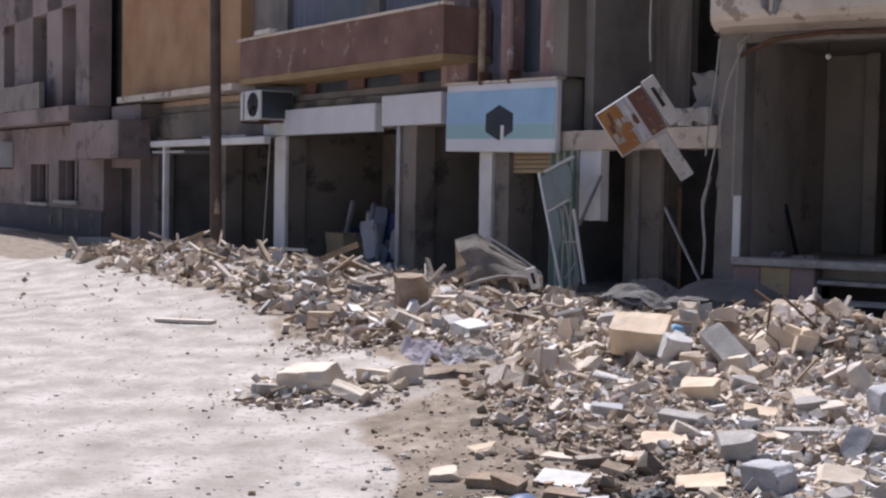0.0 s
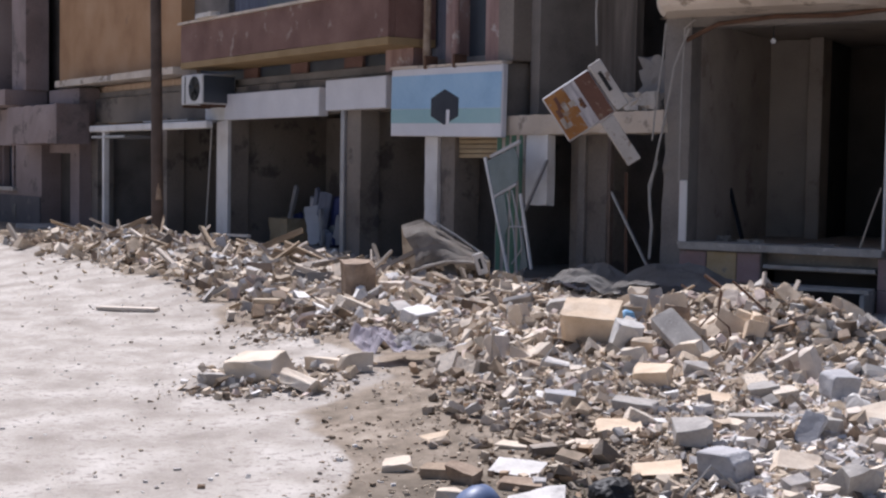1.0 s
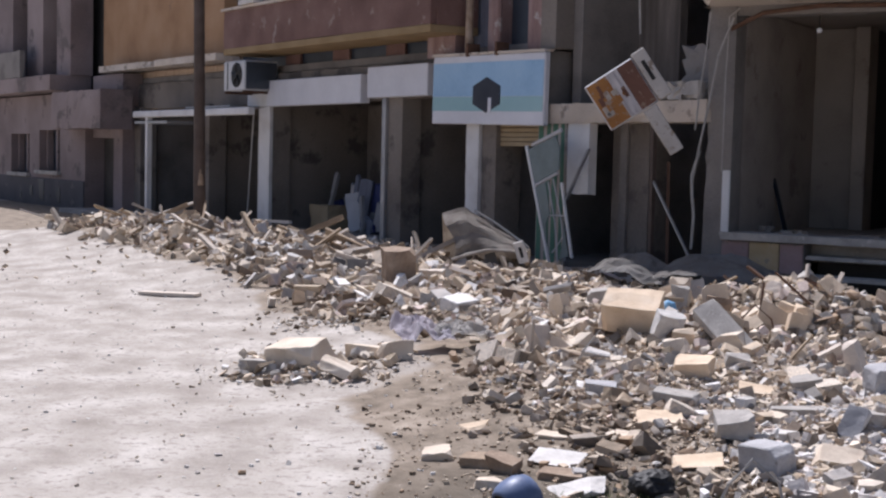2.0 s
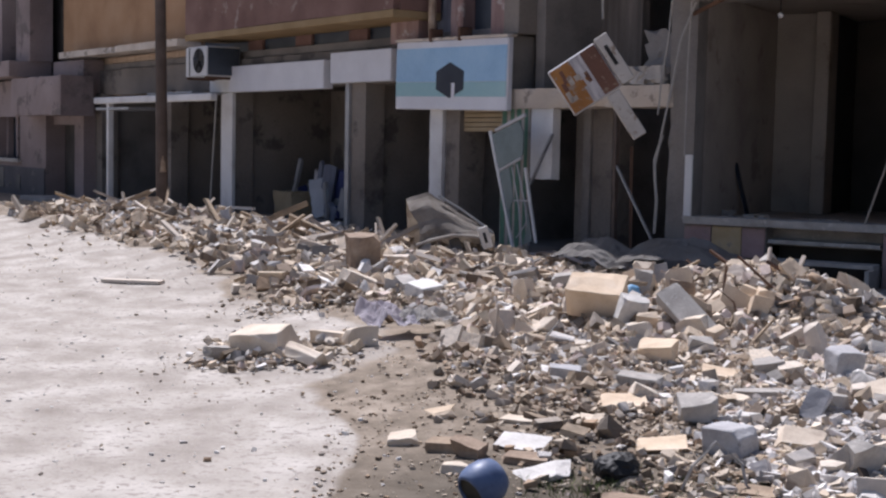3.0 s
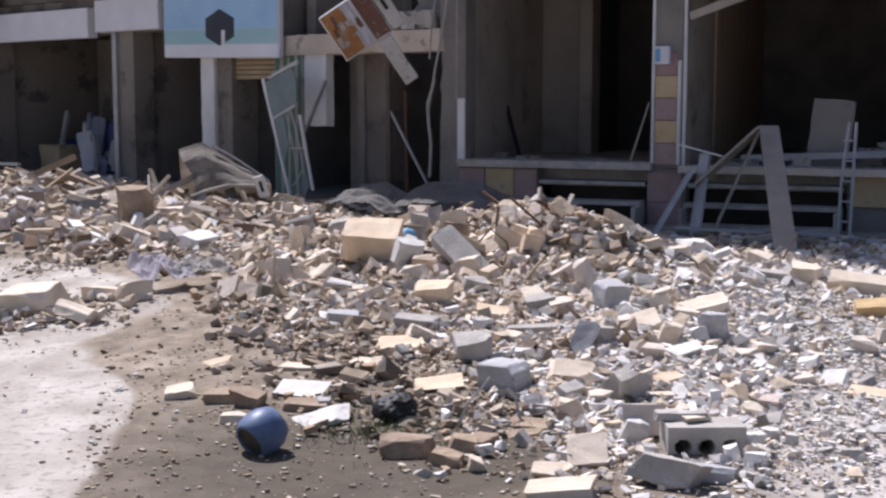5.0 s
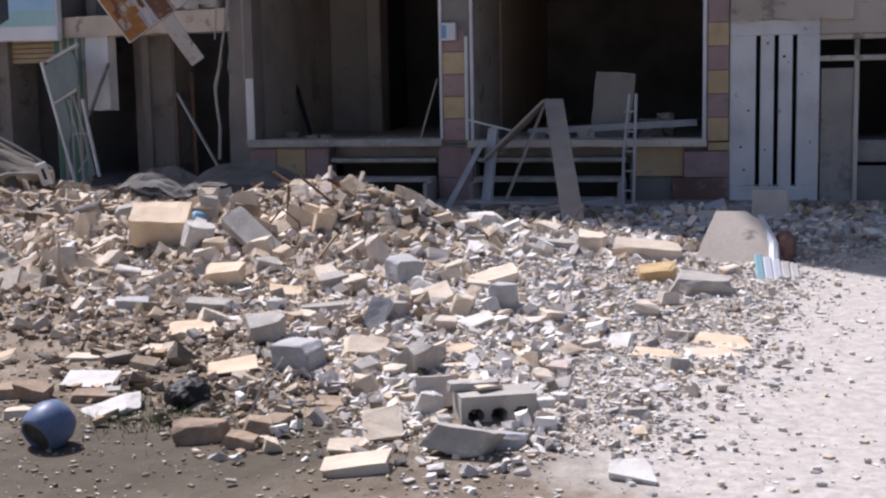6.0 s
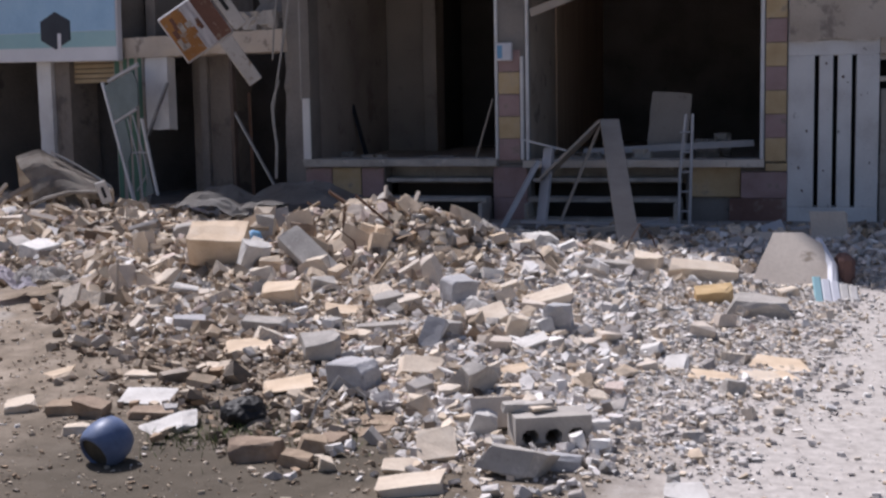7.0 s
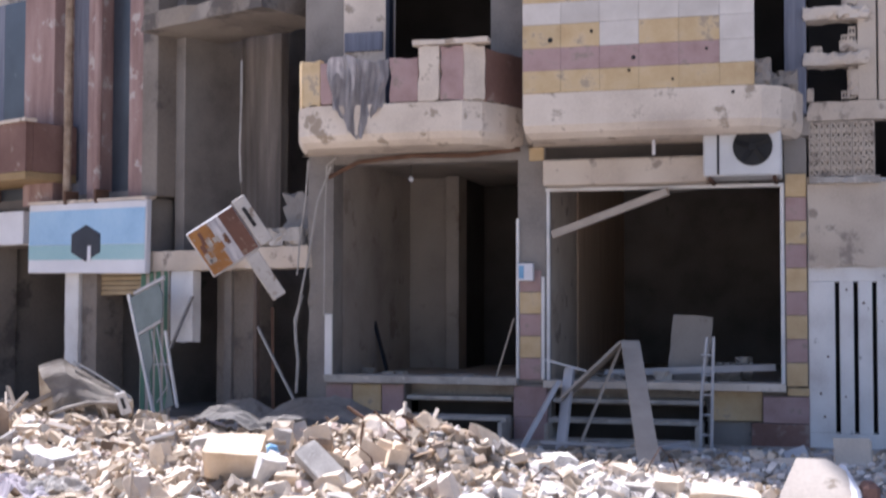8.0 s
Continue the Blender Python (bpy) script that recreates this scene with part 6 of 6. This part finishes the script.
# white slab with its brown side and a fluted blue sheet
ws = thing("broken_basin", Matrix.Translation(at_ground(5.76, 9.06, -0.08)) @ Matrix.Rotation(radians(-25), 4, "Z") @ Matrix.Scale(1.15, 4), "white broken ceramic slab with brown underside", "slab")
bm = prism([(-0.30, 0.0), (0.27, 0.0), (0.22, 0.34), (0.10, 0.42), (-0.10, 0.42), (-0.22, 0.20)], -0.03, 0.05)
bm.transform(Matrix.Scale(1.25, 4, (0, 0, 1)))
bm.transform(Matrix.Rotation(radians(-44), 4, "X"))
part("slab", bm, M_FASCIA, ws)
part("rim", tube([(0.25, -0.02, 0.02), (0.27, 0.16, 0.18), (0.20, 0.36, 0.33)], 0.04, 8), M_SIGNWHITE, ws)
part("underside", boxes((0.31, 0.42, 0.10, 0.34, 0.0, 0.26), bevel=0.03), M_BROWNWALL, ws)
fl = thing("fluted_sheet", Matrix.Translation(at_ground(5.55, 8.45, -0.02)) @ Matrix.Rotation(radians(-25), 4, "Z") @ Matrix.Rotation(radians(-48), 4, "X") @ Matrix.Scale(1.15, 4), "pale blue fluted plastic sheet fragment", "sheet")
for k in range(5):
    part("flute", boxes((0.055 * k, 0.055 * k + 0.0535, 0, 0.02 + 0.01 * (k % 2), 0, 0.24 - 0.02 * k), bevel=0.008), (M_TEAL, M_SIGNWHITE, M_SIGNWHITE, M_WHITESTONE, M_WHITESTONE)[k], fl)

# timber, bars and wires in the heap
plank("plank", "weathered plank lying on the road", at_ground(-3.12, 14.6, 0.02), at_ground(-2.46, 14.4, 0.02), 0.14, 0.035, M_FASCIA, cat="plank")
plank("rusty_rod", "rusty reinforcing rod standing in the heap", at_ground(2.45, 10.2, -0.05), at_ground(2.49, 10.2, 0.36), 0.015, 0.015, M_RUST, cat="rod")
plank("rusty_rod", "rusty bent bar leaning in the heap", at_ground(2.95, 10.3, 0.0), at_ground(2.65, 10.5, 0.30), 0.018, 0.018, M_RUST, cat="rod")
plank("timber", "long weathered timber on the heap", at_ground(1.40, 10.45, 0.30), at_ground(1.95, 10.5, 0.16), 0.035, 0.03, M_WOOD, cat="plank")
plank("timber", "thin grey timber half buried", at_ground(0.75, 9.6, 0.03), at_ground(1.42, 10.1, 0.06), 0.035, 0.03, M_WOOD, cat="plank")
plank("pale_strip", "pale strip standing in debris", at_ground(0.72, 9.9, 0.0), at_ground(0.74, 9.9, 0.27), 0.035, 0.02, M_PALEWOOD, cat="strip")
plank("timber", "long timber leaning on far debris", at_ground(-2.3, 16.1, 0.0), at_ground(-3.0, 17.6, 0.30), 0.06, 0.04, M_PALEWOOD, cat="plank")
rt = random.Random(77)
for k in range(114):
    u = rt.random()
    x, y = -5.8 + 6.2 * u + rt.uniform(-0.7, 1.2), 23.2 - 8.6 * u + rt.uniform(-0.3, 1.5)
    far_lath = k < 34 or k >= 54
    if not far_lath:
        x, y = rt.uniform(0.4, 5.0), rt.uniform(8.6, 12.6)
    if 45 < k < 54:
        x, y = rt.gauss(3.0, 0.4), rt.gauss(10.8, 0.3)
    a = rt.uniform(0, math.pi)
    L = rt.uniform(0.3, 1.1) if far_lath else rt.uniform(0.12, 0.30)
    p = at_ground(x, y, 0.03)
    q = p + Vector((math.cos(a) * L, math.sin(a) * L, rt.uniform(-0.05, 0.42) * (1 if far_lath else 0.4)))
    q.z = max(q.z, ground_z(q.x, q.y) + 0.02)
    plank("broken_lath", "broken timber lath sticking out of the debris", p, q, rt.uniform(0.03, 0.10) * (1 if far_lath else 0.32), rt.uniform(0.02, 0.05) * (1 if far_lath else 0.6), (M_WOOD, M_PALEWOOD, M_FASCIA if far_lath else M_WOOD, M_WOOD if far_lath else M_RUST)[k % 4], cat="plank", group="broken laths", roll=rt.uniform(0, 90))
for k, (x, y) in enumerate(((4.9, 10.6), (2.2, 9.9), (1.0, 9.4), (3.6, 9.6), (1.3, 6.2), (5.2, 10.9))):
    p = at_ground(x, y, 0.0)
    pts = [p, p + Vector((0.05, 0, 0.12)), p + Vector((0.16, 0.02, 0.20 + 0.03 * (k % 3))), p + Vector((0.28, 0.0, 0.13)), p + Vector((0.30, -0.05, 0.0))]
    tagged(part("bent_wire", tube(pts, 0.008, 5), M_RUST if k % 2 else M_CABLE, None), "thin bent wire sticking from rubble", "wire", "bent wires")


# ---- the mass of rubble ----
def chip_shapes(count, seed):
    """Small broken shapes: plates, wedges and lumps, as vertex and triangle arrays of unit size."""
    r, out = random.Random(seed), []
    for k in range(count):
        bm = bmesh.new()
        flat = (0.18, 0.28, 0.42, 0.65)[k % 4]
        n = 5 + k % 3
        for j in range(n):
            a = 2 * math.pi * j / n + r.uniform(-0.3, 0.3)
            rad = r.uniform(0.32, 0.55)
            for s in (-1, 1):
                if r.random() < 0.75:
                    bm.verts.new((math.cos(a) * rad, math.sin(a) * rad * r.uniform(0.55, 0.8), s * flat * 0.5 * r.uniform(0.75, 1.0)))
        if k % 3 == 0:
            bm.clear()
            add_box(bm, -0.5, 0.5, -0.3, 0.3, -flat / 2, flat / 2)
            for v in bm.verts:
                v.co += Vector((r.uniform(-1, 1), r.uniform(-1, 1), r.uniform(-0.6, 0.6))) * 0.10
        res = bmesh.ops.convex_hull(bm, input=bm.verts[:])
        junk = [g for g in res["geom_interior"] if isinstance(g, bmesh.types.BMVert)]
        if junk:
            bmesh.ops.delete(bm, geom=junk, context="VERTS")
        bmesh.ops.triangulate(bm, faces=bm.faces[:])
        bmesh.ops.recalc_face_normals(bm, faces=bm.faces[:])
        bm.verts.index_update()
        out.append((np.array([v.co[:] for v in bm.verts]), np.array([[v.index for v in f.verts] for f in bm.faces])))
        bm.free()
    return out


IL, IR = FL.inverted(), FR.inverted()


def cover(x, y):
    """How thickly rubble lies at a place, 0 to 1."""
    side = -seg_side(x, y, FRONT)
    a, b = IL @ Vector((x, y, 0)), IR @ Vector((x, y, 0))
    wall = min(-a.y if a.x < 0.2 else 9, -b.y if b.x > -0.2 else 9)
    if wall < 0.15:
        return 0.0
    thin = 1.0 if wall > 1.0 else 0.25 + 0.6 * wall
    if b.x > 1.2 and wall < 3.2:
        thin = 0.16 + 0.05 * wall
    if side > 0:
        c = min(1.0, 0.45 + side * 0.9)
    else:
        c = 0.30 * math.exp(side / 0.22) + 0.022 * math.exp(side / 1.6)
    c += 0.75 * math.exp(-(((x + 0.85) / 0.55) ** 2 + ((y - 9.75) / 0.40) ** 2)) + 0.6 * math.exp(-(((x + 0.95) / 0.5) ** 2 + ((y - 12.3) / 0.5) ** 2))
    dustside = x * 0.80 - y * 0.42 - 0.75
    if dustside > 0:
        c *= 0.85 if side > 0 else 1.0
    if y > 23.2 or x < -6.4:
        c *= 0.15
    if y < 8.2 and x < 1.7:
        c *= 0.33 + 0.22 * max(0, y - 6.6)
    return c * thin * (0.65 + 0.6 * (0.5 + 0.5 * noise.noise((x * 1.1, y * 1.1, 4.0))))


def scatter(count, seed, region, lo, hi, power, shapes, lift=0.0):
    r = random.Random(seed)
    vs, fs, base = [], [], 0
    made = tries = 0
    while made < count and tries < count * 40:
        tries += 1
        x, y = r.uniform(region[0], region[1]), r.uniform(region[2], region[3])
        if r.random() > cover(x, y) or any(abs(x - a) < c and abs(y - b) < c for a, b, c in HERO):
            continue
        s = lo + (hi - lo) * r.random() ** power
        if seg_side(x, y, FRONT) > 0.35 and math.hypot(x + 0.85, y - 9.8) > 0.75:
            s = min(s * 0.5, 0.07)
        if x * 0.80 - y * 0.42 > -0.25 and y < 9.5:
            s *= 0.62
        v, f = shapes[r.randrange(len(shapes))]
        tilt = 0.24 if x * 0.80 - y * 0.42 > -0.25 and y < 9.5 else 0.30 + 0.25 * min(1, heap(x, y) * 4)
        e = Euler((r.gauss(0, tilt), r.gauss(0, tilt), r.uniform(0, 6.28))).to_matrix()
        low = 0.10 if x * 0.80 - y * 0.42 > -0.25 and y < 9.5 else 0.0
        z = ground_z(x, y) + s * (r.uniform(-0.05, 0.22) - low) + lift * r.random()
        vs.append((v * s) @ np.array(e).T + np.array((x, y, z)))
        fs.append(f + base)
        base += len(v)
        made += 1
    return vs, fs


SHAPES = chip_shapes(36, 11)
SPLINTERS = [(v * np.array((1.0, 0.28, 0.5)), f) for v, f in SHAPES]
cv, cf, total, mixer = ([], [], []), ([], [], []), [0, 0, 0], random.Random(3)
for count, seed, region, lo, hi, power, lift in ((24000, 1, (-1.8, 8.0, 4.3, 9.5), 0.012, 0.085, 2.2, 0.02), (700, 6, (0.0, 6.5, 5.0, 9.5), 0.07, 0.15, 1.8, 0.03), (13000, 2, (-1.8, 9.5, 9.0, 14.0), 0.022, 0.14, 2.3, 0.05),
                                                 (9000, 7, (0.3, 5.0, 8.4, 12.6), 0.014, 0.055, 1.6, 0.05), (7000, 8, (1.8, 6.5, 4.8, 9.2), 0.012, 0.05, 1.5, 0.01), (9000, 3, (-7.0, 3.0, 12.5, 25.0), 0.035, 0.24, 2.2, 0.10), (160, 9, (-7.0, -0.6, 15.0, 24.5), 0.18, 0.34, 2.0, 0.08), (1700, 12, (-7.0, 1.5, 13.0, 24.5), 0.10, 0.34, 2.2, 0.14), (520, 10, (0.5, 4.6, 9.2, 11.6), 0.10, 0.22, 1.8, 0.04)):
    vs, fs = scatter(count, seed, region, lo, hi, power, SPLINTERS if seed == 12 else SHAPES, lift)
    for v, f in zip(vs, fs):
        x, y = v[0][0], v[0][1]
        brown = max(0.06, min(0.93, 1.75 - 0.85 * x - 0.75 * max(0, y - 7.4))) if y < 9.2 else 0.2
        which = 1 if mixer.random() < brown else 0
        if mixer.random() < (x * 0.80 - y * 0.42 + 1.95) * 0.7 and y < 11:
            which = 2
        cv[which].append(v)
        cf[which].append(f - f.min() + total[which])
        total[which] += len(v)
for which, mt, lab in ((0, M_RUBBLE, "heaped chips of cream, tan and grey masonry"), (1, M_EARTHY, "earth-stained brown chips of stone and brick"), (2, M_PALECHIP, "pale dusty chips of plaster and stone")):
    me = bpy.data.meshes.new("rubble")
    me.from_pydata(np.concatenate(cv[which]).tolist(), [], np.concatenate(cf[which]).tolist())
    me.materials.append(mt)
    tagged(new("rubble", me), lab, "rubble", kind="stuff")
# gravel strewn on the road
rg = random.Random(41)
gv, gf, total = [], [], 0
for k in range(8400):
    if k < 3400:
        x, y = rg.uniform(-6, 0.6), 4.0 + 14 * rg.random() ** 1.6
    else:
        x, y = 1.6 + 6.5 * rg.random() ** 1.5, 4.2 + 5.5 * rg.random()
    if k >= 3400 and noise.noise((x * 1.3, y * 1.3, 6.0)) < rg.uniform(-0.5, 0.3):
        continue
    s = 0.007 + (0.03 if k < 3400 else 0.05) * rg.random() ** (4 if k < 3400 else 3)
    v, f = SHAPES[rg.randrange(len(SHAPES))]
    gv.append((v * s) @ np.array(Euler((0, 0, rg.uniform(0, 6.28))).to_matrix()).T + np.array((x, y, ground_z(x, y) + s * 0.1)))
    gf.append(f + total)
    total += len(v)
me = bpy.data.meshes.new("gravel")
me.from_pydata(np.concatenate(gv).tolist(), [], np.concatenate(gf).tolist())
me.materials.append(M_PALECHIP)
tagged(new("gravel", me), "fine stray gravel on the dusty road", "gravel", kind="stuff")
# dark grit in the damp earth
gv, gf, total = [], [], 0
for k in range(5200):
    x, y = -0.4 + 4.2 * rg.random() ** 1.3, 4.15 + 4.2 * rg.random() ** 1.4
    if x * 0.80 - y * 0.42 > -0.25:
        continue
    s = 0.005 + 0.028 * rg.random() ** 3
    v, f = SHAPES[rg.randrange(len(SHAPES))]
    gv.append((v * s) @ np.array(Euler((0, 0, rg.uniform(0, 6.28))).to_matrix()).T + np.array((x, y, ground_z(x, y) + s * 0.15)))
    gf.append(f + total)
    total += len(v)
me = bpy.data.meshes.new("grit")
me.from_pydata(np.concatenate(gv).tolist(), [], np.concatenate(gf).tolist())
me.materials.append(M_EARTHY)
tagged(new("grit", me), "dark brown grit strewn over damp earth", "grit", kind="stuff")
# thin grass in the damp earth
gv, gf = [], []
for k in range(420):
    x, y = (rg.gauss(0.86, 0.16), rg.gauss(6.25, 0.16)) if k % 3 else (rg.gauss(1.35, 0.2), rg.gauss(6.1, 0.2))
    a, h, z = rg.uniform(0, 6.28), rg.uniform(0.02, 0.055), ground_z(x, y)
    b = len(gv)
    gv += [(x - 0.004 * math.cos(a), y - 0.004 * math.sin(a), z - 0.005), (x + 0.004 * math.cos(a), y + 0.004 * math.sin(a), z - 0.005), (x + rg.gauss(0, 0.02), y + rg.gauss(0, 0.02), z + h)]
    gf.append((b, b + 1, b + 2))
me = bpy.data.meshes.new("grass")
me.from_pydata(gv, [], gf)
me.materials.append(M_GRASS)
tagged(new("grass", me), "sparse green grass blades in damp earth", "grass", kind="stuff")
# larger stones, one by one
KINDS = []
for k in range(14):
    bm = stone_mesh(1.0, (0.55, 0.7, 0.85)[k % 3], (0.25, 0.45, 0.62, 0.35)[k % 4], 300 + k, 0.13, 2 + k % 4)
    mesh = bpy.data.meshes.new("rubble_stone")
    bm.to_mesh(mesh)
    bm.free()
    mesh.materials.append(M_RUBBLE_BIG)
    KINDS.append(mesh)
rs = random.Random(19)
made = 0
while made < 290:
    if made < 170:
        x, y, s = rs.uniform(-0.5, 7.5), rs.uniform(5.0, 13.0), 0.08 + 0.13 * rs.random() ** 1.8
        s *= 0.75 if y < 9.0 else 1.0
    else:
        x, y, s = rs.uniform(-6.5, 2.5), rs.uniform(12.0, 24.5), 0.12 + 0.20 * rs.random() ** 2
    if rs.random() > cover(x, y) * (1.0 if heap(x, y) > 0.08 else 0.35):
        continue
    ob = new("rubble_stone", KINDS[rs.randrange(len(KINDS))])
    ob.matrix_basis = Matrix.Translation(at_ground(x, y, -0.02 + 0.05 * rs.random())) @ Euler((rs.gauss(0, 0.3), rs.gauss(0, 0.3), rs.uniform(0, 6.28))).to_matrix().to_4x4() @ Matrix.Scale(s, 4)
    tagged(ob, "broken cream or grey masonry piece in the heap", "stone", "rubble heap")
    made += 1
